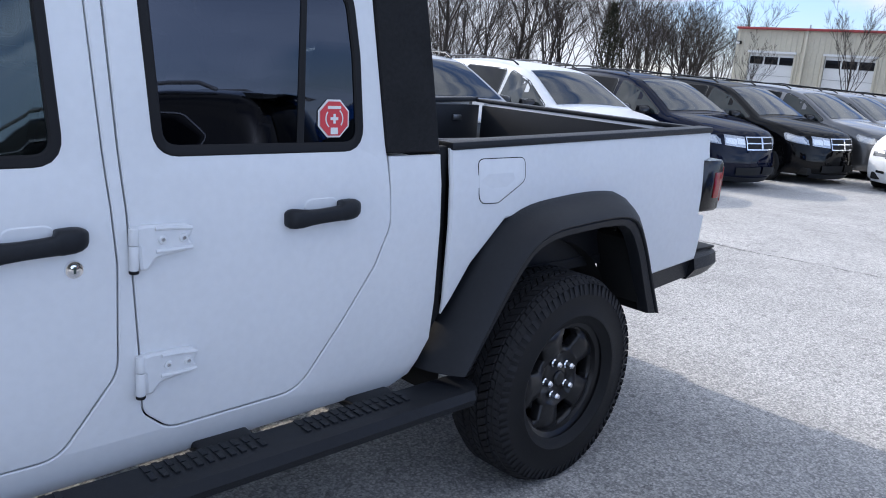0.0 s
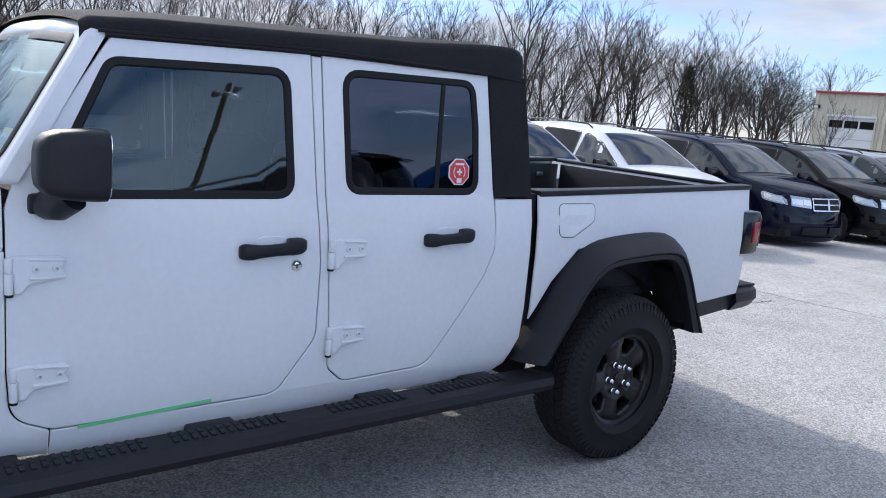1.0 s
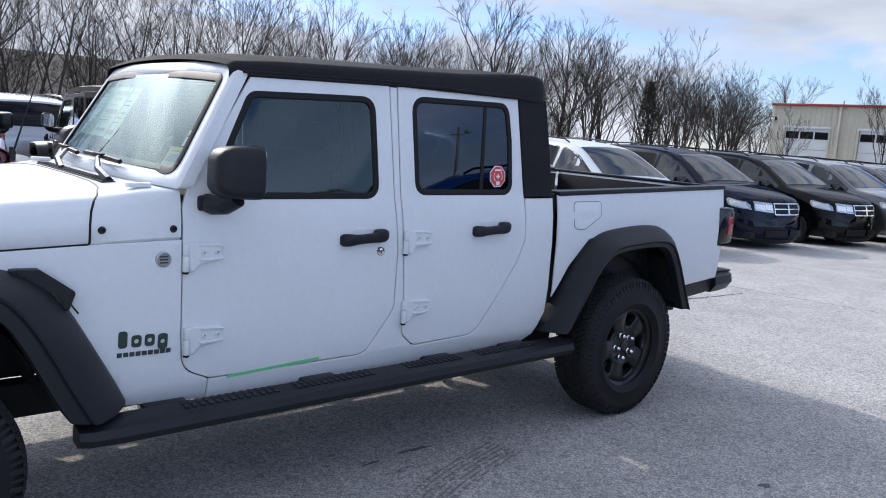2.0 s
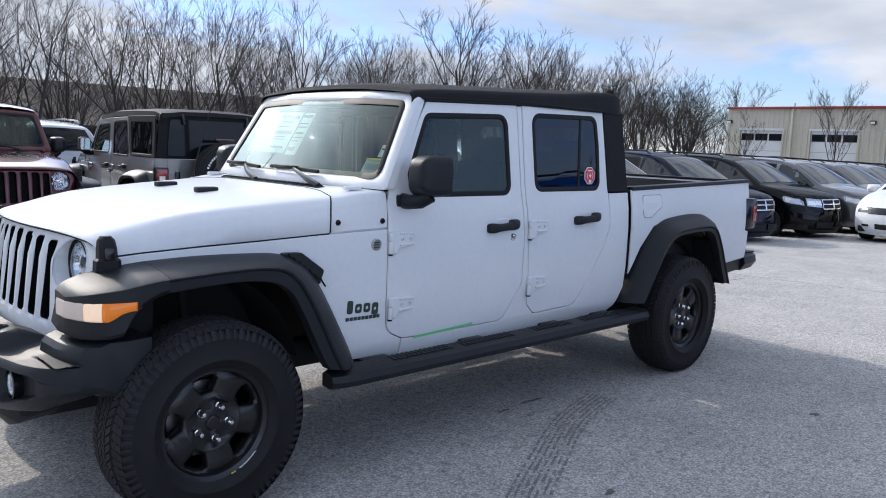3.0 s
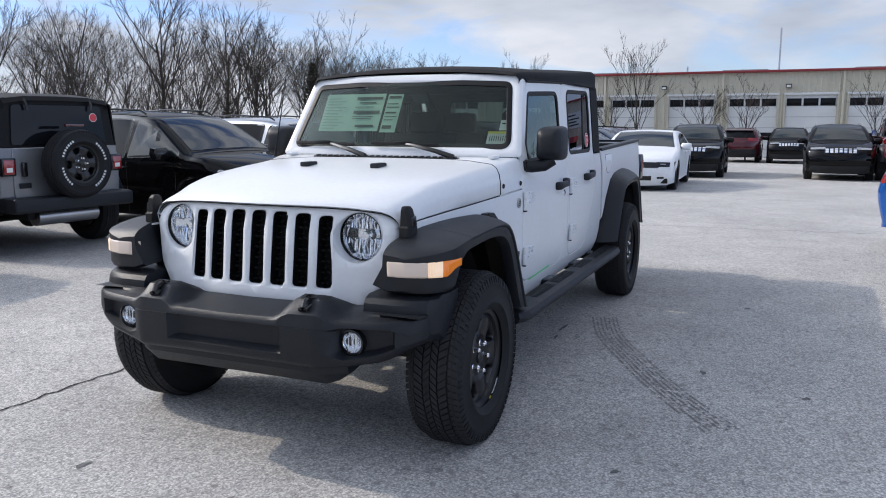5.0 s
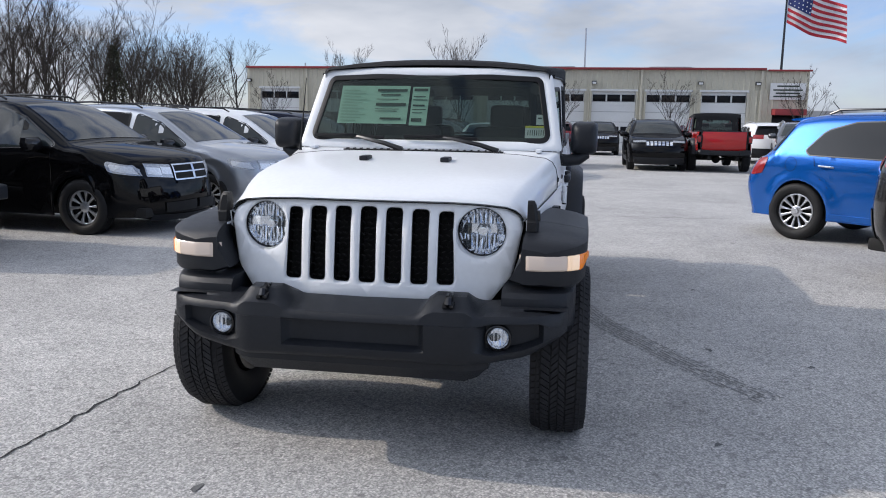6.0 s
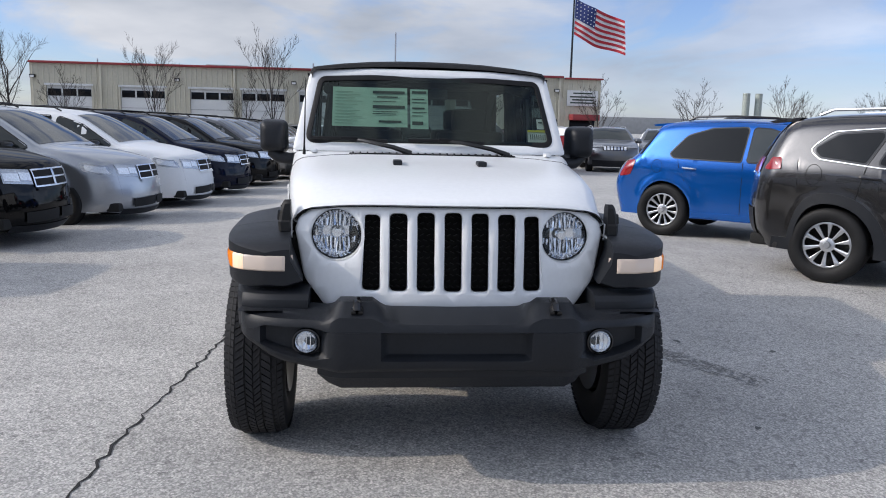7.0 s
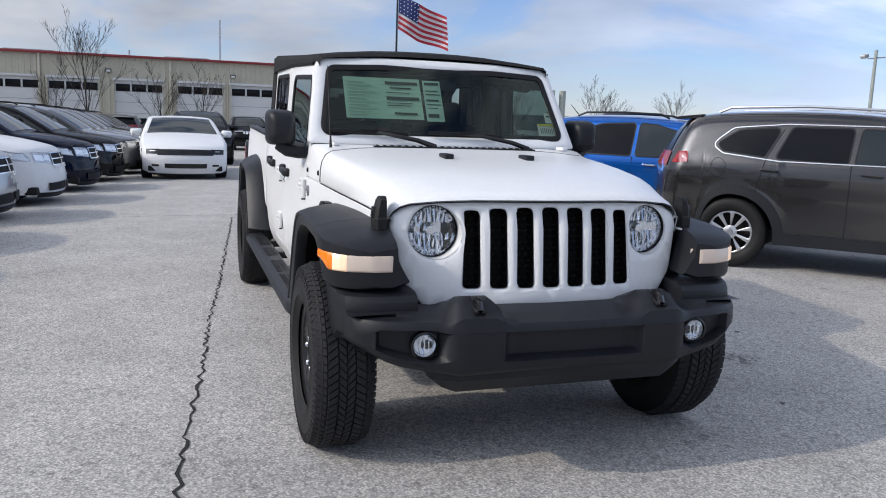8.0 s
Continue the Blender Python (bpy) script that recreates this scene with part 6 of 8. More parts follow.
def cross_hatch_front(root, sh, colour):
    """Wide three-bar nose with a chrome-edged crosshair grille and clear wide lamps."""
    a, b = sh.near(z=0.672), sh.near(z=0.846)
    g = part("grille", sh.cap(a, b, -0.52, 0.52, 0.006), "dark", root, "black grille with chrome crosshair")
    for z0, z1, v in ((0.664, 0.682, 0.52), (0.838, 0.854, 0.53), (0.752, 0.776, 0.52)):
        part("grille_bar", sh.cap(sh.near(z=z0), max(sh.near(z=z0) + 1, sh.near(z=z1)), -v, v, 0.016), "bright_trim", g, "chrome grille bar")
    for v0, v1 in ((-0.034, 0.034), (-0.53, -0.508), (0.508, 0.53)):
        part("grille_bar", sh.cap(a, b, v0, v1, 0.018, 2), "bright_trim", g)
    for s in (1, -1):
        h = part("headlight", sh.cap(sh.near(z=0.700), sh.near(z=0.850), s * 0.55, s * 1.0, 0.007, 12, slant=0.07, step=3), "headlamp", root, "clear wide headlight")
        for c0, c1 in ((0.57, 0.75), (0.762, 0.985)):
            part("lamp_cell", sh.cap(sh.near(z=0.735), sh.near(z=0.825), s * c0, s * c1, 0.011, 5, slant=0.07, step=3), "lamp_cell", h, smooth=0)
        part("lamp_wrap", panel(rpoly([(2.408, 0.742), (2.385, 0.82), (2.352, 0.872), (2.04, 0.925, 0.03), (2.18, 0.80, 0.06)], 4), sh.side(s, 0.008), (), 0, 0, cuts_u=steps(2.04, 2.44, 0.02), cuts_v=steps(0.72, 0.93, 0.02)), "headlamp", h)
        part("wrap_cell", panel(rpoly([(2.398, 0.762), (2.358, 0.856, 0.01), (2.14, 0.89, 0.02), (2.22, 0.815, 0.03)], 4), sh.side(s, 0.011), (), 0, 0, cuts_u=steps(2.04, 2.44, 0.02), cuts_v=steps(0.72, 0.93, 0.02)), "lamp_cell", h)
    for s in (1, -1):
        part("lower_intake", sh.cap(sh.near(z=0.31), sh.near(z=0.425), s * 0.045, s * 0.80, 0.020, 10, slant=-0.02), "dark", root, "black lower intake")
    part("bumper_crease", sh.cap(sh.near(z=0.500), sh.near(z=0.500) + 1, -0.98, 0.98, 0.014), colour, root)
    part("grille_surround", sh.cap(sh.near(z=0.628), sh.near(z=0.650), -0.50, 0.50, 0.020), colour, root)
    part("lower_lip", sh.cap(0, sh.near(z=0.27), -1.0, 1.0, 0.008), "plastic", root, "black lower lip")



M["lamp_cell"] = mat("bright_lamp_insert", (0.62, 0.63, 0.64), 0.30, 0.7, 0.5, 60.0, 0.25)
M["bright_trim"] = mat("bright_chrome_trim", (0.80, 0.81, 0.83), 0.22, 0.85)
M["car_glass"] = mat("car_window_glass", (0.014, 0.020, 0.022), 0.02, 0, 0.0, spec=0.50)
M["car_glass_dark"] = mat("dark_car_window_glass", (0.007, 0.008, 0.010), 0.02, 0, 0.0, spec=0.16)


def crossover(colour, label, m, rim="alloy"):
    """A mid-size seven-seat crossover."""
    root = thing("crossover", label, "car", m)
    sh = Shell([(2.38, 0.20), (2.45, 0.30), (2.46, 0.46), (2.445, 0.58), (2.42, 0.70), (2.375, 0.85), (2.30, 0.925), (2.05, 0.99), (1.75, 1.04), (1.38, 1.09), (1.26, 1.115), (0.95, 1.30), (0.62, 1.49), (0.38, 1.585), (0.0, 1.64), (-0.6, 1.668), (-1.3, 1.655), (-1.85, 1.60), (-2.05, 1.54), (-2.25, 1.32), (-2.37, 1.08), (-2.43, 0.95), (-2.45, 0.65), (-2.43, 0.42), (-2.36, 0.24)],
               0.915, (1.48, -1.41), 0.395, 0.24, 1.02, nose=0.40, brow=0.13)
    i0, i1 = sh.near(x=1.22), sh.near(x=0.46)
    j0, j1 = sh.near(x=-2.06), sh.near(x=-2.33)
    win = [[(1.16, 1.085, 0.03), (0.62, 1.42, 0.08), (0.20, 1.550, 0.05), (0.12, 1.045, 0.03)], [(0.04, 1.045, 0.03), (0.08, 1.555, 0.04), (-0.85, 1.575, 0.05), (-0.92, 1.055, 0.03)], [(-1.00, 1.06, 0.03), (-0.94, 1.575, 0.05), (-1.70, 1.52, 0.10), (-2.0, 1.22, 0.12), (-1.88, 1.08, 0.06)]]
    car_body(root, sh, colour, win, (i0, i1), (j0, j1), rails=(-1.7, 0.2))
    cross_hatch_front(root, sh, colour)
    handles(root, sh, (0.02, -0.98), 0.90, colour)
    seams(root, sh, (((1.06, 0.30), (1.08, 1.06)), ((0.08, 0.28), (0.10, 1.04)), ((-0.96, 0.70), (-0.94, 1.05))))
    for s in (1, -1):
        car_mirror(root, s, 0.92, 0.90, 1.10, "gloss_black")
        part("tail_lamp", sh.cap(sh.near(z=1.05, front=False), sh.near(z=0.86, front=False), s * 0.55, s * 0.99, 0.008, 4), "red_lens", root, "red tail lamp")
    place_wheels(root, simple_tyre(root, 0.35, 0.225, 0.225), spoke_rim(root, 0.222, 10, rim), (1.48, -1.41), 0.80, 0.35, 31)
    return root


def recolour(root, old, new_mat):
    """Another paint on a copy that shares its meshes."""
    for o in (root, *root.children_recursive):
        if o.type == "MESH":
            for sl in o.material_slots:
                if sl.material == M[old]:
                    sl.link = "OBJECT"
                    sl.material = M[new_mat]


def sedan(colour, label, m):
    root = thing("sedan", label, "car", m)
    sh = Shell([(2.42, 0.17), (2.50, 0.30), (2.53, 0.46), (2.50, 0.60), (2.42, 0.72), (2.2, 0.80), (1.7, 0.90), (1.15, 0.975), (1.02, 1.0), (0.65, 1.16), (0.25, 1.315), (0.0, 1.365), (-0.4, 1.395), (-0.9, 1.385), (-1.3, 1.32), (-1.75, 1.175), (-2.05, 1.10), (-2.35, 1.08), (-2.47, 1.02), (-2.52, 0.80), (-2.52, 0.5), (-2.44, 0.25)],
               0.95, (1.55, -1.50), 0.405, 0.21, 0.93, tumble=0.42, round_=0.09, nose=0.30)
    car_body(root, sh, colour, [[(0.86, 0.97, 0.03), (0.20, 1.265, 0.06), (-0.25, 1.325, 0.05), (-0.28, 0.975, 0.03)], [(-0.36, 0.975, 0.03), (-0.33, 1.33, 0.05), (-0.95, 1.295, 0.1), (-1.45, 1.08, 0.08), (-1.35, 1.0, 0.04)]],
             (sh.near(x=1.0), sh.near(x=0.08)), (sh.near(x=-1.05), sh.near(x=-1.78)))
    g = part("grille", sh.cap(sh.near(z=0.56), sh.near(z=0.68), -0.72, 0.72, 0.006), "gloss_black", root, "black grille band")
    for s in (1, -1):
        part("headlight", sh.cap(sh.near(z=0.585), sh.near(z=0.69), s * 0.66, s * 1.0, 0.008, 6), "gloss_black", root, "dark narrow headlight")
        part("headlight_bezel", sh.cap(sh.near(z=0.64), sh.near(z=0.652), s * 0.76, s * 0.90, 0.012, 4), "steel", g)
        part("headlight_side", panel(rpoly([(2.40, 0.60), (2.40, 0.69), (2.06, 0.735, 0.02), (2.16, 0.665, 0.03)], 3), sh.side(s, 0.006), (), 0, 0, cuts_u=steps(2.0, 2.5, 0.08)), "car_glass", root)
        part("fog_vent", sh.cap(sh.near(z=0.325), sh.near(z=0.365), s * 0.70, s * 0.88, 0.008, 4, slant=0.0), "gloss_black", root)
        car_mirror(root, s, 0.72, 0.93, 1.02, colour)
        part("tail_lamp", sh.cap(sh.near(z=0.98, front=False), sh.near(z=0.82, front=False), s * 0.1, s * 0.98, 0.008, 4), "red_lens", root)
    part("lower_intake", sh.cap(sh.near(z=0.29), sh.near(z=0.39), -0.55, 0.55, 0.006), "gloss_black", root, "black lower intake")
    handles(root, sh, (-0.14, -1.12), 0.86, colour)
    seams(root, sh, (((0.92, 0.30), (0.93, 0.96)), ((-0.32, 0.26), (-0.32, 0.97)), ((-1.22, 0.72), (-1.35, 1.0))))
    place_wheels(root, simple_tyre(root, 0.365, 0.245, 0.235), spoke_rim(root, 0.24, 10), (1.55, -1.50), 0.83, 0.365, 17)
    return root


def compact_suv(colour, label, m, seven_slot=False, rim="alloy"):
    """A compact SUV with black cladding, chrome window line and a wrapped tail."""
    root = thing("sport_utility", label, "car", m)
    sh = Shell([(2.20, 0.25), (2.30, 0.42), (2.33, 0.62), (2.29, 0.80), (2.20, 0.92), (1.95, 1.00), (1.5, 1.07), (1.12, 1.125), (1.02, 1.15), (0.7, 1.35), (0.42, 1.50), (0.15, 1.575), (-0.3, 1.612), (-0.9, 1.615), (-1.5, 1.585), (-1.84, 1.53), (-2.00, 1.41), (-2.14, 1.20), (-2.22, 1.05), (-2.25, 0.88), (-2.26, 0.68), (-2.22, 0.45), (-2.10, 0.30)],
               0.925, (1.40, -1.31), 0.425, 0.28, 1.07, tumble=0.42, tail=0.30)
    win = [[(0.86, 1.115, 0.03), (0.40, 1.365, 0.06), (0.10, 1.445, 0.05), (-0.17, 1.455, 0.04), (-0.21, 1.125, 0.03)], [(-0.28, 1.128, 0.03), (-0.25, 1.458, 0.04), (-0.80, 1.455, 0.05), (-0.93, 1.150, 0.03)], [(-1.04, 1.160, 0.03), (-0.90, 1.450, 0.05), (-1.30, 1.415, 0.12), (-1.53, 1.27, 0.08), (-1.45, 1.205, 0.06)]]
    for s in (1, -1):
        loop = rpoly([(0.92, 1.115, 0.03), (0.38, 1.395, 0.08), (0.0, 1.492, 0.1), (-0.85, 1.490, 0.1), (-1.36, 1.442, 0.14), (-1.60, 1.26, 0.08), (-1.45, 1.178, 0.06), (-0.9, 1.120, 0.1)], 5)
        part("window_line", panel(grow(loop, 0.005), sh.side(s, 0.008), [grow(loop, -0.004)], 0, 0, cuts_u=steps(-2.0, 1.0, 0.1)), "bright_trim", root, "chrome window surround", smooth=60)
        part("fuel_flap", panel(circle(-1.50, 1.03, 0.100, 24), sh.side(s, 0.003), [circle(-1.50, 1.03, 0.095, 24)], 0, 0), "seal", root)
        car_mirror(root, s, 0.82, 0.91, 1.14, colour)
        part("tail_lamp", sh.cap(sh.near(z=1.17, front=False), sh.near(z=1.02, front=False), s * 0.52, s * 0.995, 0.010, 5), "red_lens", root, "red wraparound tail lamp")
        part("tail_lamp_side", panel(rpoly([(-2.22, 1.05, 0.02), (-2.12, 1.175), (-2.00, 1.185, 0.03), (-2.03, 1.07, 0.03)], 3), sh.side(s, 0.008), (), 0.01, 0.002, cuts_u=steps(-2.3, -1.8, 0.06)), "red_lens", root, "red wraparound tail lamp")
        h = part("headlight", sh.cap(sh.near(z=0.90), sh.near(z=0.955), s * 0.50, s * 0.98, 0.01, 5), "headlamp", root, "slim headlight")
    car_body(root, sh, colour, win, (sh.near(x=1.0), sh.near(x=0.25)), (sh.near(x=-1.88), sh.near(x=-2.16)), clad=0.10, rails=(-1.55, 0.2), rail_mat="alloy")
    part("lower_bumper", sh.cap(sh.near(z=0.66, front=False), len(sh.line) - 1, -1, 1, 0.012), "plastic", root, "black lower rear bumper")
    part("front_lower", sh.cap(0, sh.near(z=0.46), -1, 1, 0.012), "plastic", root)
    g = part("grille", sh.cap(sh.near(z=0.80), sh.near(z=0.93), -0.55, 0.55, 0.004), "gloss_black", root, "dark slotted grille")
    for k in range(7):
        v = (k - 3) * 0.15
        part("grille_slot", sh.cap(sh.near(z=0.81), sh.near(z=0.92), v - 0.05, v + 0.05, 0.010, 2), "chrome" if seven_slot else "plastic", g)
    handles(root, sh, (-0.06, -0.98), 1.02, colour)
    seams(root, sh, (((0.98, 0.34), (0.98, 1.08)), ((-0.245, 0.32), (-0.245, 1.12)), ((-1.10, 0.78), (-1.02, 1.14)), ((-1.02, 1.14), (-0.88, 1.44))))
    rings = [[Vector((x, y, z)) for x, z in ((-1.72, 1.572), (-1.95 - 0.04 * (1 - abs(y)), 1.545), (-2.02 - 0.04 * (1 - abs(y)), 1.525), (-1.99, 1.510), (-1.76, 1.53))] for y in (-0.62, -0.55, -0.3, 0, 0.3, 0.55, 0.62)]
    part("roof_spoiler", loft(bmesh.new(), rings), colour, root, "rear roof spoiler", smooth=40)
    place_wheels(root, simple_tyre(root, 0.362, 0.238, 0.225), spoke_rim(root, 0.236, 10, rim), (1.40, -1.31), 0.81, 0.362, 13)
    return root


def hatch(colour, label, m):
    """A small rounded crossover."""
    root = thing("hatchback", label, "car", m)
    sh = Shell([(2.02, 0.22), (2.10, 0.40), (2.12, 0.60), (2.06, 0.80), (1.95, 0.93), (1.7, 1.02), (1.25, 1.10), (1.08, 1.14), (0.78, 1.34), (0.5, 1.48), (0.2, 1.525), (-0.3, 1.55), (-0.9, 1.540), (-1.20, 1.515), (-1.40, 1.475), (-1.45, 1.43), (-1.61, 1.23), (-1.76, 1.06), (-1.94, 0.95), (-2.05, 0.76), (-2.06, 0.58), (-1.98, 0.30)],
               0.90, (1.32, -1.25), 0.40, 0.27, 1.02, tumble=0.42, tail=0.15, round_=0.10)
    win = [[(0.86, 1.04, 0.03), (0.42, 1.34, 0.08), (0.05, 1.445, 0.08), (-0.15, 1.458, 0.04), (-0.17, 1.04, 0.03)], [(-0.25, 1.04, 0.03), (-0.22, 1.460, 0.04), (-0.66, 1.440, 0.12), (-0.98, 1.34, 0.20), (-1.18, 1.10, 0.06), (-1.12, 1.055, 0.05)]]
    car_body(root, sh, colour, win, (sh.near(x=1.05), sh.near(x=0.30)), (sh.near(x=-1.44), sh.near(x=-1.75)), rails=(-1.05, 0.2))
    for s in (1, -1):
        car_mirror(root, s, 0.80, 0.88, 1.12, colour)
        part("tail_lamp_side", panel(rpoly([(-2.04, 0.76, 0.03), (-1.90, 0.99, 0.03), (-1.74, 1.01, 0.03), (-1.84, 0.80, 0.04)], 3), sh.side(s, 0.010), (), 0.01, 0.003, cuts_u=steps(-2.2, -1.7, 0.03), cuts_v=steps(0.72, 1.02, 0.04)), "red_lens", root, "red tail lamp")
        part("tail_lamp", sh.cap(sh.near(z=0.985, front=False), sh.near(z=0.78, front=False), s * 0.66, s * 0.99, 0.010, 5), "red_lens", root, "red tail lamp")
        part("headlight", sh.cap(sh.near(z=0.80), sh.near(z=0.94), s * 0.62, s * 0.98, 0.008, 5), "headlamp", root)
        part("rear_glass_wrap", panel(rpoly([(-1.475, 1.385, 0.01), (-1.60, 1.225), (-1.725, 1.085, 0.01), (-1.655, 1.085, 0.01), (-1.53, 1.235), (-1.425, 1.395, 0.01)], 3), sh.side(s, 0.006), (), 0, 0, cuts_u=steps(-1.8, -1.4, 0.04), cuts_v=steps(1.05, 1.42, 0.04)), "car_glass_dark", root, "dark rear glass wrapping the corner")
        part("fuel_flap", panel(circle(-1.36, 0.93, 0.09, 20), sh.side(s, 0.003), [circle(-1.36, 0.93, 0.085, 20)], 0, 0), "seal", root)
        part("sill_trim", panel(rpoly([(-0.82, 0.285), (0.88, 0.285), (0.88, 0.36), (-0.82, 0.36)]), sh.side(s, 0.012), (), 0.012, 0.004, cuts_u=steps(-0.8, 0.9, 0.2)), colour, root)
    part("lower_bumper", sh.cap(sh.near(z=0.50, front=False), len(sh.line) - 1, -0.9, 0.9, 0.012), "plastic", root)
    handles(root, sh, (0.02, -0.90), 0.92, "bright_trim")
    seams(root, sh, (((0.95, 0.32), (0.95, 1.03)), ((-0.22, 0.30), (-0.22, 1.03)), ((-0.86, 0.66), (-1.02, 0.82)), ((-1.02, 0.82), (-1.06, 1.03))))
    rings = [[Vector((x, y, z)) for x, z in ((-1.22, 1.510), (-1.42 - 0.03 * (1 - abs(y)), 1.492), (-1.52 - 0.03 * (1 - abs(y)), 1.478), (-1.51, 1.458), (-1.28, 1.462))] for y in (-0.62, -0.56, -0.28, 0, 0.28, 0.56, 0.62)]
    part("roof_spoiler", loft(bmesh.new(), rings), colour, root, "rear roof spoiler", smooth=40)
    part("roof_antenna", tube(bmesh.new(), [(-1.16, 0, 1.53), (-1.32, 0, 1.71)], [0.008, 0.004], 6), "seal", root, "short black roof antenna")
    place_wheels(root, simple_tyre(root, 0.35, 0.235, 0.215), spoke_rim(root, 0.232, 12), (1.32, -1.25), 0.79, 0.35, 13)
    return root


# ---- off-road wagons ----
def wagon(colour, label, m, lamps_on=False, top="hard_top"):
    """Four-door off-road wagon with a hard top and a spare wheel on the tailgate. Rear axle at 0.48."""
    root = thing("off_road_wagon", label, "car", m)
    front_clip(root, colour, lamps_on)
    windscreen_frame(root, colour)
    cabin(root, 0.2)
    chassis(root, -0.1, 3.95, (0.48, 3.487))
    for s in (1, -1):
        front_door(s, root, colour)
        win = rpoly([(1.495, 1.225, 0.045), (1.515, 1.655, 0.05), (0.98, 1.668, 0.05), (0.86, 1.225, 0.045)], 5)
        out = rpoly([(1.545, 1.0), (1.518, 0.62, 0.04), (1.47, 0.552, 0.06), (1.10, 0.560, 0.10), (0.90, 0.92, 0.06), (0.80, 1.05, 0.1), (0.80, 1.20), (0.93, 1.722), (1.590, 1.712)], 5)
        side_panel("rear_door", out, s, root, colour, [win], label="painted rear door")
        window_unit(s, root, win, "privacy", "rear_window", "dark rear door glass")
        door_handle(s, root, 1.02, 1.068, colour)
        hinge(s, root, 1.543, 1.038, colour)
        hinge(s, root, 1.530, 0.722, colour)
        body = [(2.434, 0.432), (1.02, 0.46), (0.99, 0.62), (0.88, 0.86), (0.72, 0.98), (0.24, 0.98), (0.08, 0.86), (-0.02, 0.62), (-0.12, 0.62), (-0.12, 1.222), (0.794, 1.222), (0.794, 1.05), (0.895, 0.915), (1.095, 0.552), (1.47, 0.545), (1.505, 0.566), (1.527, 0.61),
                (1.552, 1.0), (1.597, 1.70), (1.627, 1.70), (1.575, 1.0), (1.579, 0.735), (1.60, 0.69), (1.69, 0.566), (1.73, 0.538), (2.434, 0.533)]
        side_panel("body_side", [Vector(p) for p in body], s, root, colour, label="painted body side")
        part("door_aperture", panel([Vector(p) for p in ((2.52, 0.5), (1.0, 0.5), (0.8, 1.2), (1.6, 1.21), (2.52, 1.21))], on_side(s, -0.06), (), 0.02, 0), "seat", root)
        qw = rpoly([(0.72, 1.26, 0.04), (0.80, 1.66, 0.04), (-0.02, 1.66, 0.05), (-0.05, 1.26, 0.05)], 4)
        side_panel("hard_top_side", rpoly([(0.79, 1.226), (0.92, 1.735), (-0.10, 1.735, 0.05), (-0.13, 1.226)], 4), s, root, top, [qw], out=0.006, thick=0.02)
        window_unit(s, root, qw, "privacy", "quarter_window", "dark quarter glass")
        sh = 0.48
        flare(s, root, [(0.60 + sh, 0.52), (0.475 + sh, 0.745), (0.33 + sh, 0.945), (0.19 + sh, 1.03), (-0.03 + sh, 1.06), (-0.26 + sh, 1.06), (-0.40 + sh, 1.03), (-0.48 + sh, 0.93), (-0.55 + sh, 0.74), (-0.59 + sh, 0.56)],
              [(0.535 + sh, 0.53), (0.42 + sh, 0.715), (0.30 + sh, 0.885), (0.17 + sh, 0.965), (-0.03 + sh, 0.985), (-0.24 + sh, 0.985), (-0.345 + sh, 0.95), (-0.42 + sh, 0.85), (-0.50 + sh, 0.69), (-0.56 + sh, 0.55)],
              [(0.50 + sh, 0.545), (0.385 + sh, 0.71), (0.26 + sh, 0.875), (0.15 + sh, 0.932), (-0.03 + sh, 0.95), (-0.24 + sh, 0.95), (-0.32 + sh, 0.92), (-0.385 + sh, 0.83), (-0.45 + sh, 0.69), (-0.50 + sh, 0.56)], lambda p: side_y(p.x, p.z) - 0.004, 0.925, "plastic" if colour == "billet" else colour)
        part("wheel_liner", inner_liner(s, 0.48, 0.45, 0.36, 0.74), "dark", root)
        tl = part("tail_lamp", boxm((-0.165, s * 0.705, 1.015), (0.09, 0.165, 0.20), 0.018), "gloss_black", root, "square red tail lamp")
        part("tail_lens", boxm((-0.205, s * 0.705, 1.015), (0.016, 0.125, 0.16), 0.008), "red_lens", tl)
        part("tail_lens_inner", boxm((-0.214, s * 0.705, 0.985), (0.006, 0.07, 0.05), 0.003), "paper", tl)
        part("gate_hinge", boxm((-0.175, s * 0.0 - 0.55, 1.0 + 0.12 * s), (0.03, 0.12, 0.05), 0.008), colour, root)
        running_board(s, root)
    # hard top roof
    rings = []
    for x, zc, w in ((2.33, 1.775, 0.68), (2.25, 1.80, 0.69), (1.6, 1.845, 0.70), (0.8, 1.85, 0.70), (0.1, 1.835, 0.695), (-0.10, 1.80, 0.685), (-0.14, 1.75, 0.675)):
        rings.append([Vector((x, v * w, (zc - 0.05) + 0.05 * (1 - abs(v) ** 4) - (0.06 if abs(v) == 1 else 0))) for v in (-1, -0.985, -0.9, -0.6, 0, 0.6, 0.9, 0.985, 1)])
    part("hard_top_roof", loft(bmesh.new(), rings, False, False), top, root, "hard top roof", smooth=40)
    bk = lambda out: (lambda u, v, d: Vector((-0.135 + 0.06 * (v - 1.22) * (v > 1.22) - out + d, u, v)))
    part("tailgate", panel(rpoly([(-0.60, 0.66, 0.04), (0.62, 0.66, 0.04), (0.62, 1.22, 0.03), (-0.60, 1.22, 0.03)], 4), bk(0.012), (), 0.03, 0.008), colour, root, "painted swing tailgate")
    part("rear_body", panel(rpoly([(-0.775, 0.62), (0.775, 0.62), (0.765, 1.222), (-0.765, 1.222)]), bk(-0.004), (), 0.03, 0.004), colour, root)
    part("hard_top_back", panel(rpoly([(-0.75, 1.228), (0.75, 1.228), (0.685, 1.77, 0.05), (-0.685, 1.77, 0.05)]), bk(-0.004), (), 0.03, 0.004), top, root)
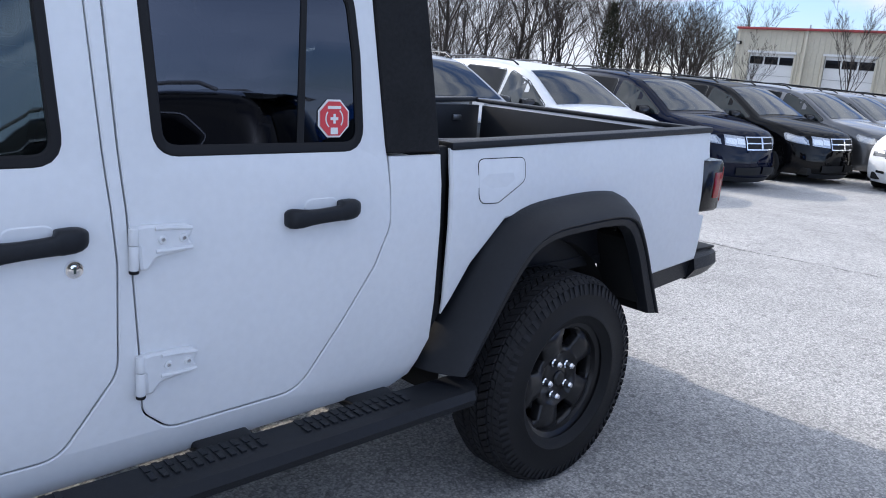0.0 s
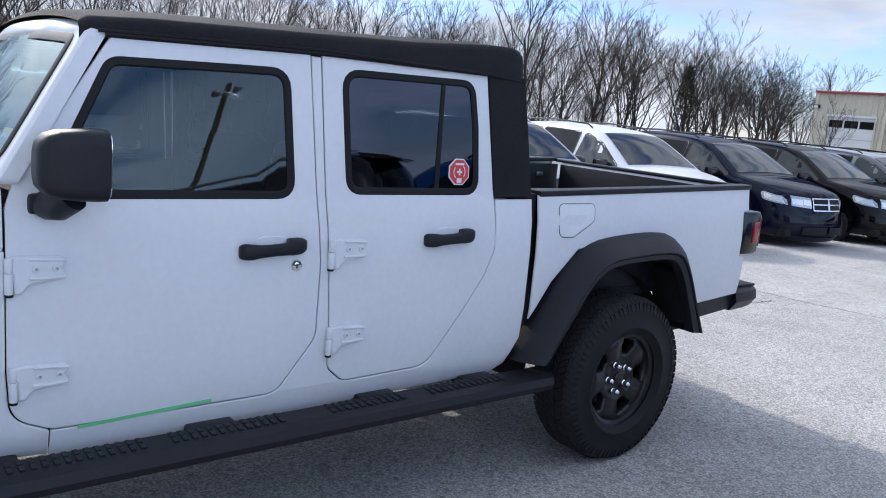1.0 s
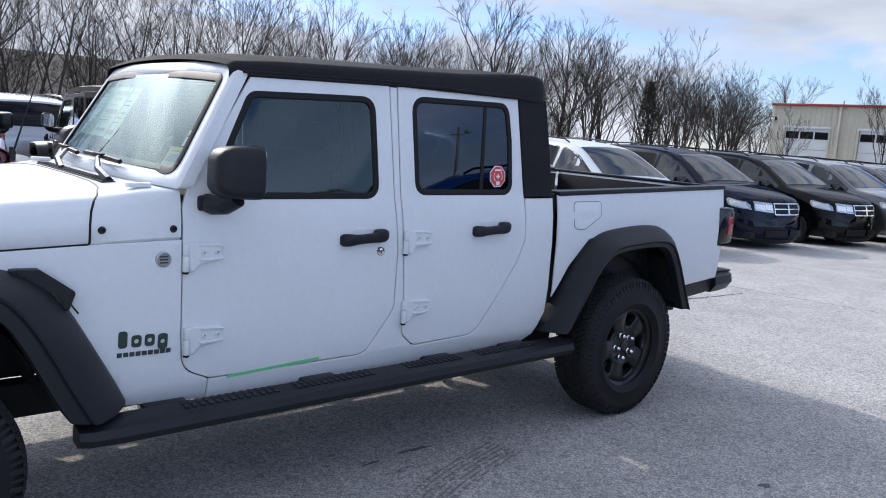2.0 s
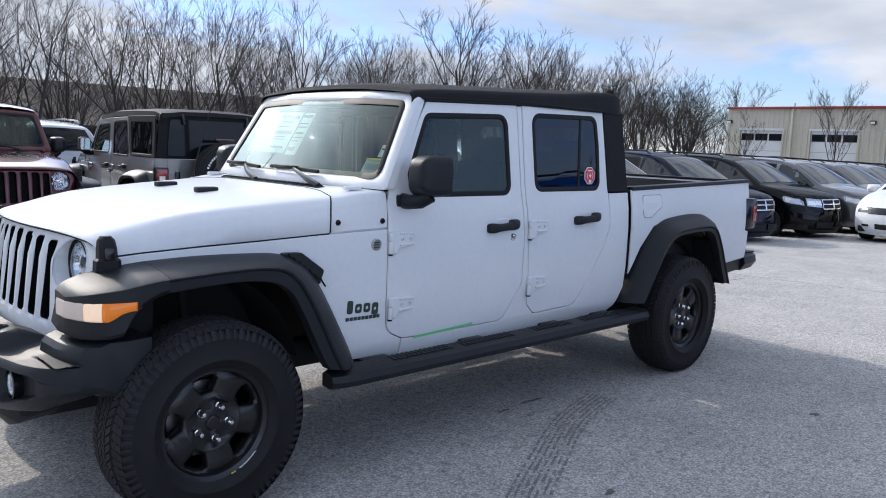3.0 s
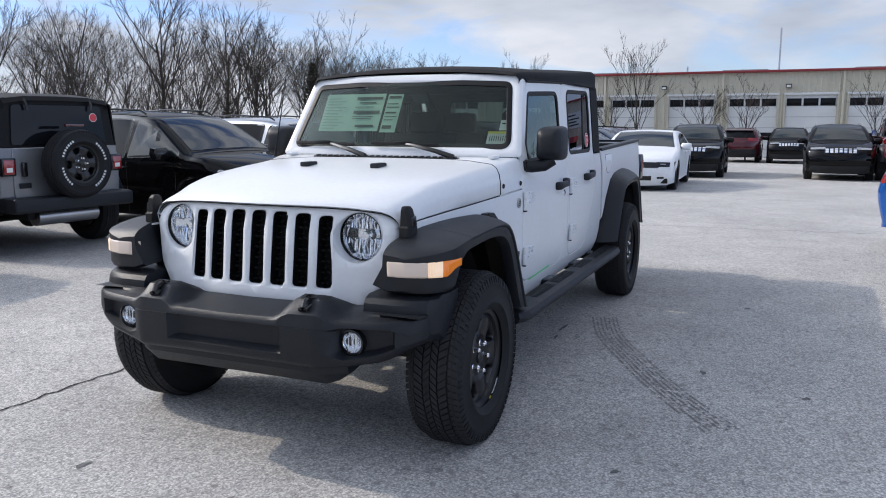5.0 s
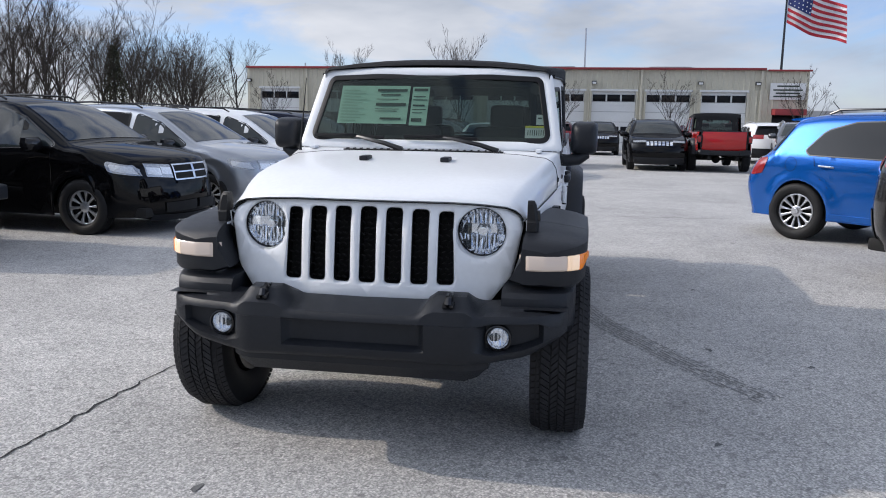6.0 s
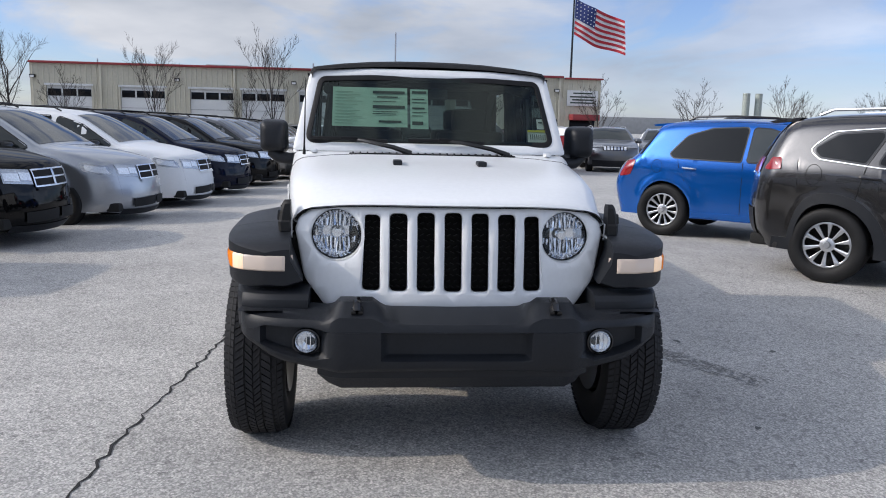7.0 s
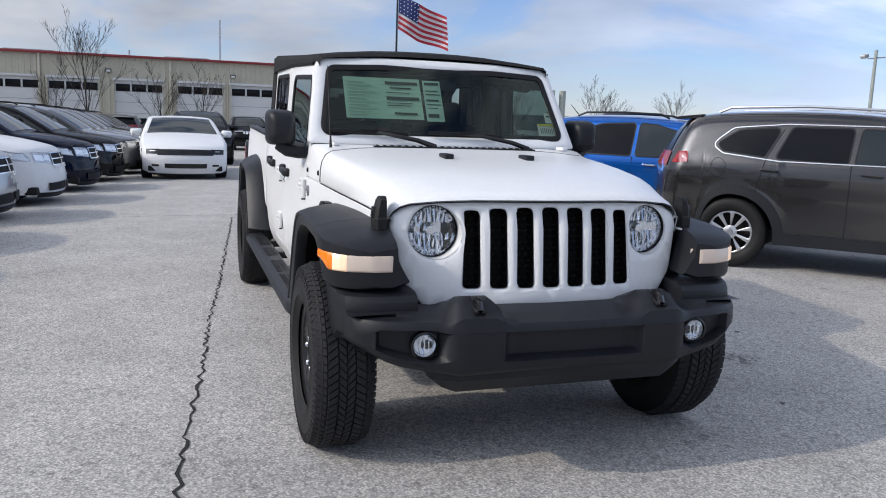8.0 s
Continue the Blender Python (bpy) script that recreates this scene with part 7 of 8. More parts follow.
    part("rear_glass", panel(rpoly([(-0.62, 1.25, 0.04), (0.62, 1.25, 0.04), (0.575, 1.70, 0.05), (-0.575, 1.70, 0.05)], 4), bk(0.012), (), 0.012, 0.003), "car_glass_dark", root, "dark rear glass")
    for y in (-0.42, 0.42):
        part("glass_hinge", tube(bmesh.new(), [(-0.12, y, 1.76), (-0.155, y, 1.72), (-0.16, y * 0.97, 1.64)], 0.014, 6), "gloss_black", root)
    part("gate_handle", boxm((-0.165, 0.50, 0.98), (0.03, 0.06, 0.16), 0.012), "gloss_black", root, "black tailgate handle")
    part("tailgate_vent", boxm((-0.16, 0.50, 0.80), (0.02, 0.14, 0.06), 0.008), "plastic", root)
    part("rear_bumper", boxm((-0.27, 0, 0.59), (0.24, 1.56, 0.17), 0.04, seg=3), "plastic", root, "black rear bumper")
    part("bumper_end", boxm((-0.20, 0.70, 0.60), (0.26, 0.18, 0.16), 0.03), "plastic", root)
    part("bumper_end", boxm((-0.20, -0.70, 0.60), (0.26, 0.18, 0.16), 0.03), "plastic", root)
    part("muffler", tube(bmesh.new(), [(-0.05, -0.45, 0.42), (-0.05, 0.35, 0.42)], 0.10, 12), "steel", root, "silver muffler")
    part("brake_light_bar", boxm((-0.36, -0.02, 1.47), (0.05, 0.24, 0.03), 0.008), "smoked_red", root, "high brake light over the spare")
    part("spare_carrier", boxm((-0.20, -0.02, 1.02), (0.14, 0.30, 0.42), 0.02), "gloss_black", root)
    t, r = tyre_part(root), pocket_rim(root)
    place_wheels(root, t, r, (3.487, 0.48), 0.825, 0.390)
    spare = pose(-0.375, -0.02, 1.03, 0, 0, 90) @ pose(0, 0, 0, 0, 20, 0)
    for ob in (t, r):
        copy_thing(ob, spare)
    # raised white marks round the spare's sidewall
    for a0 in (20, 128, 200, 310):
        for k in range(7):
            a = radians(a0 + 7 * k)
            bm = boxm((0, 0, 0), (0.006, 0.020, 0.026), 0.003)
            ob = part("sidewall_mark", bm, "paper", root)
            ob.matrix_basis = pose(-0.503, -0.02 + 0.288 * math.cos(a), 1.03 + 0.288 * math.sin(a)) @ Matrix.Rotation(a - math.pi / 2, 4, "X")
    return root


def stand(x, y, heading):
    """On the ground at x, y, facing heading (degrees from +x)."""
    return pose(x, y, ground_z(x, y), 0, 0, heading)


# the row along the lot's edge; noses on one line
ROW_HEADING = 83.5
names = (("black_paint", "black mid-size crossover with bright rims and chrome crosshair grille"), ("silver", "silver mid-size crossover with chrome crosshair grille"), ("white", "white mid-size crossover with chrome crosshair grille"),
         ("navy", "dark navy mid-size crossover with chrome crosshair grille"), ("black_paint", "black mid-size crossover with black rims"), ("grey_paint", "dark grey mid-size crossover in a parked row"), ("grey_paint", "grey mid-size crossover in a parked row"), ("billet", "light grey mid-size crossover in a parked row"),
         ("black_paint", "black mid-size crossover far down the row"), ("grey_paint", "grey mid-size crossover far down the row"), ("maroon", "dark red mid-size crossover far down the row"), ("maroon", "maroon mid-size crossover far down the row"))
NOSE = 2.46
d = Vector((math.cos(radians(ROW_HEADING)), math.sin(radians(ROW_HEADING))))
row = []
for k, (colour, label) in enumerate(names):
    ex, ey = -2.3 - 2.46 * k, -3.82 - (0.12 if k == 0 else 0) + 0.125 * 2.46 * k * (1 if k < 5 else 5 / k)
    cx, cy = ex - d.x * NOSE, ey - d.y * NOSE
    m = stand(cx, cy, ROW_HEADING)
    if k == 0:
        car = crossover(colour, label, m)
        car["group"] = "cars in the parked row"
    else:
        car = copy_thing(row[0], m)
        car["label"] = label
        recolour(car, "black_paint", colour)
        if k == 4:
            recolour(car, "alloy", "rim_black")
    row.append(car)

sedan("white", "white full-size sedan with a black grille band", stand(-14.4, -1.35, 2.0))
compact_suv("granite", "dark granite grey compact SUV with chrome window line and black cladding", stand(0.31, 5.555, 43.5))
hatch("blue", "bright blue small crossover with bright alloy rims", stand(-3.02, 5.07, 48))
far = compact_suv("black_paint", "black compact SUV parked facing the lane", stand(-20.6, -0.75, 2.0), True)
far["group"] = "cars by the service building"
for x, y, h, colour, label in ((-35.0, -0.2, 180, "maroon", "maroon compact SUV seen from behind by the building"), (-20.9, 3.4, 0, "black_paint", "black compact SUV facing the lane beside the red pickup"),
                               (-22.9, 8.7, -10, "grey_paint", "dark grey compact SUV facing the lane"), (-27.8, 8.4, 180, "white", "white compact SUV seen from behind by the building"), (-30.5, 13.8, 150, "white", "white compact SUV beside the building"), (-26.0, 12.0, -20, "grey_paint", "dark grey compact SUV beside the building"), (-37.0, 8.0, 180, "black_paint", "black compact SUV seen from behind by the building"), (-34.6, 1.95, 0, "black_paint", "black compact SUV with bright grille by the building"), (-36.5, -4.0, 180, "grey_paint", "grey compact SUV seen from behind by the building"), (-36.5, -7.5, 0, "black_paint", "dark compact SUV by the building")):
    c = copy_thing(far, stand(x, y, h))
    c["label"] = label
    recolour(c, "black_paint", colour)

wagon("billet", "silver grey off-road wagon with black hard top and spare wheel", stand(0.0, -5.82, -94.8))
wagon("maroon", "dark maroon off-road wagon facing the lane", stand(2.36, -9.35, 89.0), top="maroon")
# second row behind
for x, y, h, colour, label in ((0.30, -13.05, -90, "silver", "silver crossover seen from behind in the second row"), (-4.4, -14.0, -90, "silver", "silver crossover in the second row")):
    c = copy_thing(row[0], stand(x, y, h))
    c["label"] = label
    recolour(c, "black_paint", colour)

# a second pickup down the lot, seen from behind
red = copy_thing(truck, stand(-19.75, 5.35, 179.0))
red["label"] = "red off-road pickup truck with black top, seen from behind"
recolour(red, "white", "red")

# octagonal sticker on the grey wagon's rear glass
_wg = stand(0.0, -5.82, -94.8)
octo = [Vector((-0.46 + 0.055 * math.cos(math.pi / 8 + k * math.pi / 4), 1.56 + 0.055 * math.sin(math.pi / 8 + k * math.pi / 4))) for k in range(8)]
for grown, nm, mt, dx in ((0.0, "warning_sticker", "paper", 0.0), (-0.006, "sticker_field", "red_print", 0.002)):
    ob = part(nm, panel(grow(octo, grown) if grown else octo, lambda u, v, d: Vector((-0.150 + 0.06 * (v - 1.22) - dx + d, u, v)), (), 0.001, 0), mt, None if not grown else st2)
    if not grown:
        st2 = tagged(ob, "red octagonal sticker on the grey wagon's rear glass", "sticker")
        ob.matrix_world = _wg


# ---- service building ----
WALL_X, WALL_Y0, WALL_Y1, EAVE = -42.0, -20.2, 13.8, 4.32
BASE = ground_z(-42, 0) - 0.02


def service_building():
    root = thing("service_building", "long tan metal service building with red trim and garage doors", "building")
    starts = [-19.3, -15.1, -11.1, -8.1, -4.72, -1.40, 1.60, 4.75, 7.90]
    width, top = 2.55, 3.05
    low = BASE - 0.1

    def wall(u0, u1, z0, z1):
        """Ribbed sheet between two heights."""
        bm = bmesh.new()
        pts = []
        y = u0
        while y < u1 - 1e-6:
            for dy, dx in ((0, 0), (0.10, 0), (0.125, 0.035), (0.175, 0.035), (0.20, 0)):
                if y + dy <= u1:
                    pts.append((WALL_X + dx, y + dy))
            y += 0.30
        pts.append((WALL_X, u1))
        vs = [[bm.verts.new((x, yy, z)) for x, yy in pts] for z in (z0, z1)]
        for i in range(len(pts) - 1):
            bm.faces.new((vs[0][i], vs[0][i + 1], vs[1][i + 1], vs[1][i]))
        return part("wall_sheet", bm, "tan_wall", root, smooth=0)
    wall(WALL_Y0, WALL_Y1, top + 0.12, EAVE)
    edges = [WALL_Y0] + [e for s0 in starts for e in (s0 - 0.1, s0 + width + 0.1)] + [WALL_Y1]
    for a, b in zip(edges[::2], edges[1::2]):
        if b - a > 0.05:
            wall(a, b, low, top + 0.12)
    for y0 in starts:
        d = part("garage_door", boxm((WALL_X - 0.10, y0 + width / 2, (low + top) / 2), (0.06, width, top - low), 0.0), "door_white", root, "white sectional garage door")
        for k in range(1, 6):
            part("door_joint", boxm((WALL_X - 0.066, y0 + width / 2, low + (top - low) * k / 6), (0.012, width, 0.02), 0), "roof_grey", d)
        for zz in (2.66, 0.78):
            for k in range(3):
                w = part("door_window", boxm((WALL_X - 0.062, y0 + width * (k + 0.5) / 3, zz), (0.03, width / 3 - 0.10, 0.40), 0.01), "car_glass_dark", d, "dark door window")
        for yy in (y0 - 0.06, y0 + width + 0.06):
            part("door_jamb", boxm((WALL_X + 0.0, yy, (low + top) / 2), (0.12, 0.10, top - low), 0), "tan_wall", root)
        part("door_head", boxm((WALL_X + 0.02, y0 + width / 2, top + 0.06), (0.12, width + 0.2, 0.12), 0), "door_white", root)
    for y in (-16.2, -8.5, -1.75, 4.45, 11.2):
        part("downspout", boxm((WALL_X + 0.09, y, (low + EAVE) / 2), (0.10, 0.12, EAVE - low), 0.01), "tan_wall", root, "tan downspout")
    for y in (-20.0, -11.8, -5.0, 1.7, 7.8, 11.0):
        lamp = part("wall_light", boxm((WALL_X + 0.14, y, 3.55), (0.22, 0.30, 0.20), 0.03), "gloss_black", root, "dark wall pack light")
        part("lens", boxm((WALL_X + 0.255, y, 3.53), (0.012, 0.22, 0.12), 0), "paper", lamp)
    part("roof_fascia", boxm((WALL_X + 0.10, (WALL_Y0 + WALL_Y1) / 2 - 1.2, EAVE + 0.05), (0.22, WALL_Y1 - WALL_Y0 - 2.4, 0.13), 0.02), "red_trim", root, "dark red roof trim")
    part("roof_fascia", boxm((WALL_X + 0.10, WALL_Y1 - 1.1, EAVE - 0.02), (0.22, 2.4, 0.10), 0.02), "red_trim", root, "dark red roof trim")
    rings = [[Vector((x, y, z)) for x, z in ((WALL_X, EAVE), (WALL_X, EAVE + 0.02), (WALL_X - 12, EAVE + 0.45), (WALL_X - 24, EAVE + 0.02), (WALL_X - 24, EAVE))] for y in (WALL_Y0, WALL_Y1)]
    part("roof", loft(bmesh.new(), rings), "roof_grey", root, "low grey metal roof")
    for y in (WALL_Y0, WALL_Y1):
        part("end_wall", boxm((WALL_X - 12, y - 0.03 * (1 if y < 0 else -1) * -1, (low + EAVE) / 2), (23.9, 0.06, EAVE - low), 0), "tan_wall", root)
    part("back_wall", boxm((WALL_X - 24, -3.2, (low + EAVE) / 2), (0.06, 33.9, EAVE - low), 0), "tan_wall", root)
    for y in (-9.5, -0.8, 6.4):
        part("roof_unit", boxm((WALL_X - 4, y, EAVE + 0.20), (1.6, 2.6, 0.36), 0.05), "roof_grey", root, "grey rooftop unit")
    for y, h in ((-17.0, 0.25), (-4.0, 0.35), (1.1, 2.4)):
        part("vent_pipe", tube(bmesh.new(), [(WALL_X - 2, y, EAVE), (WALL_X - 2, y, EAVE + 0.2 + h)], 0.05, 8), "steel", root)
    # entrance sign: rows of plain bars
    sg = part("sign_board", boxm((WALL_X + 0.09, 12.65, 3.12), (0.05, 1.95, 0.95), 0.01), "door_white", root, "white wall sign with dark bars")
    for k, (z, w) in enumerate(((3.42, 1.2), (3.20, 1.6), (3.02, 1.3), (2.84, 1.55))):
        part("sign_bar", boxm((WALL_X + 0.12, 12.65, z), (0.012, w, 0.085), 0), "ink", sg)
    part("entrance_canopy", boxm((WALL_X + 0.5, 12.7, 1.95), (1.0, 1.7, 0.35), 0.02), "red_trim", root, "dark red entrance canopy")
    part("entrance_door", boxm((WALL_X + 0.03, 12.7, 0.75), (0.10, 1.6, 2.1), 0.02), "car_glass_dark", root)


service_building()

# ---- flag ----
FX, FY = -62.0, 16.83
pole = thing("flag_pole", "tall dark flag pole with a striped flag flying", "flag pole")
part("pole", tube(bmesh.new(), [(FX, FY, -0.6), (FX, FY, 12.9)], [0.13, 0.07], 10), "gloss_black", pole)


def flag_at(u, v):
    """u along the fly, v down the hoist."""
    k = u / 6.0
    return Vector((FX + 0.6 * math.sin(u * 1.25 + 0.5 * v) * min(1, k * 3), FY + 0.1 + u * 0.93, 12.2 - v - u * 0.38 - 0.16 * math.sin(u * 1.1)))


def cloth(u0, u1, v0, v1, n, off=0.0):
    bm = bmesh.new()
    rows = [[bm.verts.new(flag_at(u0 + (u1 - u0) * i / n, v) + Vector((off, 0, 0))) for i in range(n + 1)] for v in (v0, v1)]
    for i in range(n):
        bm.faces.new((rows[0][i], rows[0][i + 1], rows[1][i + 1], rows[1][i]))
    return bm


H, W = 3.0, 4.8
base = bmesh.new()
grid = [[base.verts.new(flag_at(W * i / 60, H * k / 13)) for i in range(61)] for k in range(14)]
for k in range(13):
    for i in range(60):
        base.faces.new((grid[k][i], grid[k][i + 1], grid[k + 1][i + 1], grid[k + 1][i]))
flag = part("flag", base, "flag_white", pole, "striped cloth flag")
for k in range(0, 13, 2):
    part("flag_stripe", cloth(0 if k > 6 else W * 0.4, W, H * k / 13, H * (k + 1) / 13, 60 if k > 6 else 36, 0.06), "flag_red", flag)
for k in range(7):
    part("flag_canton", cloth(0, W * 0.4, H * k / 13, H * (k + 1) / 13, 24, 0.08), "flag_blue", flag)
for r in range(5):
    for k in range(6):
        c = flag_at(W * 0.4 * (k + 0.5) / 6, H * 7 / 13 * (r + 0.5) / 5) + Vector((0.14, 0, 0))
        bm = bmesh.new()
        bmesh.ops.create_circle(bm, cap_ends=True, radius=0.055, segments=6, matrix=Matrix.Translation(c) @ Matrix.Rotation(math.pi / 2, 4, "Y"))
        part("flag_star", bm, "flag_white", flag)


# ---- poles ----
M["pole_steel"] = mat("weathered_galvanised_steel", (0.30, 0.33, 0.30), 0.6, 0.3, 0, 3.0, 0.15)


def light_pole(x, y, h, label, far=False, wide=1.0):
    root = thing("light_pole", label, "light pole", Matrix.Translation((x, y, ground_z(x, y))))
    part("pole", tube(bmesh.new(), [(0, 0, -0.1), (0, 0, h)], [0.14 * wide, 0.10 * wide], 10), "pole_steel" if far else "wood", root)
    part("cross_arm", tube(bmesh.new(), [(-0.7, 0.1, h - 0.5), (0.7, 0.1, h - 0.5)], 0.04, 6), "steel", root)
    for dx in ((-0.9,) if far else (-0.6, 0.6)):
        head = part("flood_light", boxm((dx, 0.0, h - 0.35), (0.42, 0.34, 0.22), 0.04, Euler((radians(25), 0, 0)).to_matrix()), "roof_grey", root, "grey flood light")
        part("lens", boxm((dx, -0.17, h - 0.36), (0.34, 0.02, 0.16), 0.005, Euler((radians(25), 0, 0)).to_matrix()), "paper", head)
    return root


light_pole(-15.1, 46.8, 11.2, "wooden pole with two flood lights", wide=1.6)
light_pole(-34.7, 41.85, 7.3, "far grey steel pole with a flood light", True)


# ---- bare trees ----
def bare_tree(seed, height, spread=0.5, trunk_r=0.16, forks=5, dense=1.0, multi=1, bole=0.25, fine=0.0090):
    """Trunk and limbs in one mesh, twigs in another. The limbs rise in a vase from a short bole."""
    rnd = random.Random(seed)
    wood, twig = [], []
    deepest = 4

    def grow_branch(p, d, length, r, level):
        n = 5 if level == 0 else 4 if level < 3 else 3
        pts, rs = [p.copy()], [r]
        dd = d.copy()
        for k in range(n):
            dd = (dd + Vector((rnd.uniform(-1, 1), rnd.uniform(-1, 1), rnd.uniform(-0.25, 0.55))) * (0.10 + 0.05 * level)).normalized()
            p = p + dd * length / n
            pts.append(p.copy())
            rs.append(r * (1 - 0.62 * (k + 1) / n))
        (wood if level < 2 else twig).append((pts, rs))
        if level >= deepest:
            return
        kids = max(2, round((forks, 5, 5, 4)[level] * dense * rnd.uniform(0.8, 1.15)))
        for k in range(kids):
            t = (bole + (1 - bole) * (k + rnd.random()) / kids) if level == 0 else rnd.uniform(0.2, 0.98)
            i = min(n - 1, int(t * n))
            q = pts[i].lerp(pts[i + 1], t * n - i)
            ax = (pts[i + 1] - pts[i]).normalized()
            a = k * 2.4 + rnd.uniform(-0.6, 0.6)
            u = ax.orthogonal().normalized()
            w = ax.cross(u)
            side = spread + (0.30 if level == 0 else 0.16) + rnd.uniform(-0.12, 0.22)
            nd = (ax + (u * math.cos(a) + w * math.sin(a)) * side + Vector((0, 0, 0.10 + 0.05 * level))).normalized()
            long = length * ((1.02 - 0.42 * t) if level == 0 else rnd.uniform(0.36, 0.62) * (1.15 - 0.4 * t))
            grow_branch(q, nd, long, max(fine, rs[i] * rnd.uniform(0.40, 0.60)), level + 1)

    for k in range(multi):
        a = rnd.uniform(0, 6.3)
        lean = 0.0 if multi == 1 else 0.28
        grow_branch(Vector((0.3 * math.cos(a) * (multi > 1), 0.3 * math.sin(a) * (multi > 1), -0.1)), Vector((lean * math.cos(a), lean * math.sin(a), 1)).normalized(), height * rnd.uniform(0.58, 0.66), trunk_r * (1 if multi == 1 else 0.62), 0)
    out = []
    for chains, sides in ((wood, 5), (twig, 3)):
        verts, faces = [], []
        for pts, rs in chains:
            base = len(verts)
            for i, p in enumerate(pts):
                dd = (pts[min(i + 1, len(pts) - 1)] - pts[max(i - 1, 0)]).normalized()
                u = dd.orthogonal().normalized()
                w = dd.cross(u)
                for k in range(sides):
                    a = 2 * math.pi * k / sides
                    verts.append(p + (u * math.cos(a) + w * math.sin(a)) * rs[i])
            for i in range(len(pts) - 1):
                for k in range(sides):
                    j = (k + 1) % sides
                    faces.append((base + i * sides + k, base + i * sides + j, base + (i + 1) * sides + j, base + (i + 1) * sides + k))
        me = bpy.data.meshes.new("branches")
        me.from_pydata(verts, [], faces)
        out.append(me)
    out[0].materials.append(M["bark"])
    out[1].materials.append(M["twig"])
    return out


def tree(meshes, x, y, turn, scale, label, group=""):
    root = thing("bare_tree", label, "tree", Matrix.Translation((x, y, ground_z(x, y))) @ Matrix.Rotation(turn, 4, "Z") @ Matrix.Scale(scale, 4), group)
    t = new("trunk", meshes[0])
    t.parent = root
    c = new("crown", meshes[1])
    c.parent = root
    return root


kinds = [bare_tree(11, 10.0, 0.36, 0.15, 8, 0.95), bare_tree(23, 10.0, 0.24, 0.13, 9, 0.95), bare_tree(37, 10.0, 0.42, 0.13, 6, 0.8, 3, 0.12), bare_tree(41, 10.0, 0.30, 0.14, 7, 0.85, 2, 0.15), bare_tree(59, 10.0, 0.66, 0.15, 6, 0.78, 4, 0.06)]
TALL = {id(k): max(v.co.z for v in k[1].vertices) for k in kinds}
rnd = random.Random(5)
for k in range(90):
    x = 24 - 1.14 * k + rnd.uniform(-0.7, 0.7)
    back = k % 3 == 2
    y = interp(x, [(-78, -37), (-40, -36), (-10, -31), (24, -27)]) + (rnd.uniform(-8.0, -4.0) if back else rnd.uniform(-3.0, 3.0))
    kind = rnd.choice((0, 1, 1, 2, 3, 3)) if x > -48 else rnd.choice((0, 3, 4, 2))
    top = interp(x, [(-78, 9.6), (-62, 9.8), (-55, 10.6), (-47, 11.4), (-38, 10.0), (-30, 8.2), (-24, 7.8), (-17, 8.9), (-9, 8.2), (-4, 7.8), (24, 9.0)]) * rnd.uniform(0.74, 1.10) * (1.10 if back else 1.0)
    tree(kinds[kind], x, y, rnd.uniform(0, 6.3), top * (0.92 if kind == 4 else 1.0) / TALL[id(kinds[kind])], "leafless grey-brown tree at the lot's edge" if kind != 4 else "leafless spreading tree at the lot's edge", "trees along the lot's edge")
tree(kinds[0], -32.3, -34.0, 1.0, 11.6 / TALL[id(kinds[0])], "tall leafless tree standing above its neighbours at the lot's edge", "trees along the lot's edge")
for k in range(64):
    x = 22 - 1.1 * k + rnd.uniform(-0.6, 0.6)
    y = interp(x, [(-50, -38), (-10, -34), (24, -30)]) + rnd.uniform(-5.0, 0.5)
    kind = (2, 4, 3)[k % 3]
    tree(kinds[kind], x, y, rnd.uniform(0, 6.3), rnd.uniform(3.8, 6.2) / TALL[id(kinds[kind])], "low leafless thicket at the lot's edge", "undergrowth along the lot's edge")
young = [bare_tree(71, 5.6, 0.15, 0.055, 13, 0.9, 1, 0.20, 0.0055), bare_tree(83, 3.9, 0.24, 0.045, 12, 0.85, 1, 0.20, 0.0055)]
for x, y, k, s in ((-37.0, -16.6, 1, 1.0), (-37.0, -12.0, 0, 1.0), (-37.0, -5.8, 0, 1.10), (-37.2, -7.2, 1, 0.95), (-37.2, -2.1, 1, 1.0), (-37.2, -0.1, 1, 1.0), (-37.2, 5.9, 1, 1.0), (-37.0, 12.3, 1, 1.05), (-55.0, 25.0, 1, 1.30), (-55.0, 33.2, 1, 1.40), (-55.0, 35.0, 1, 1.1), (-55.0, 40.4, 1, 1.35)):
    tree(young[k], x, y, rnd.uniform(0, 6.3), s, "young leafless tree before the service building" if x > -40 else "leafless tree beyond the lot")

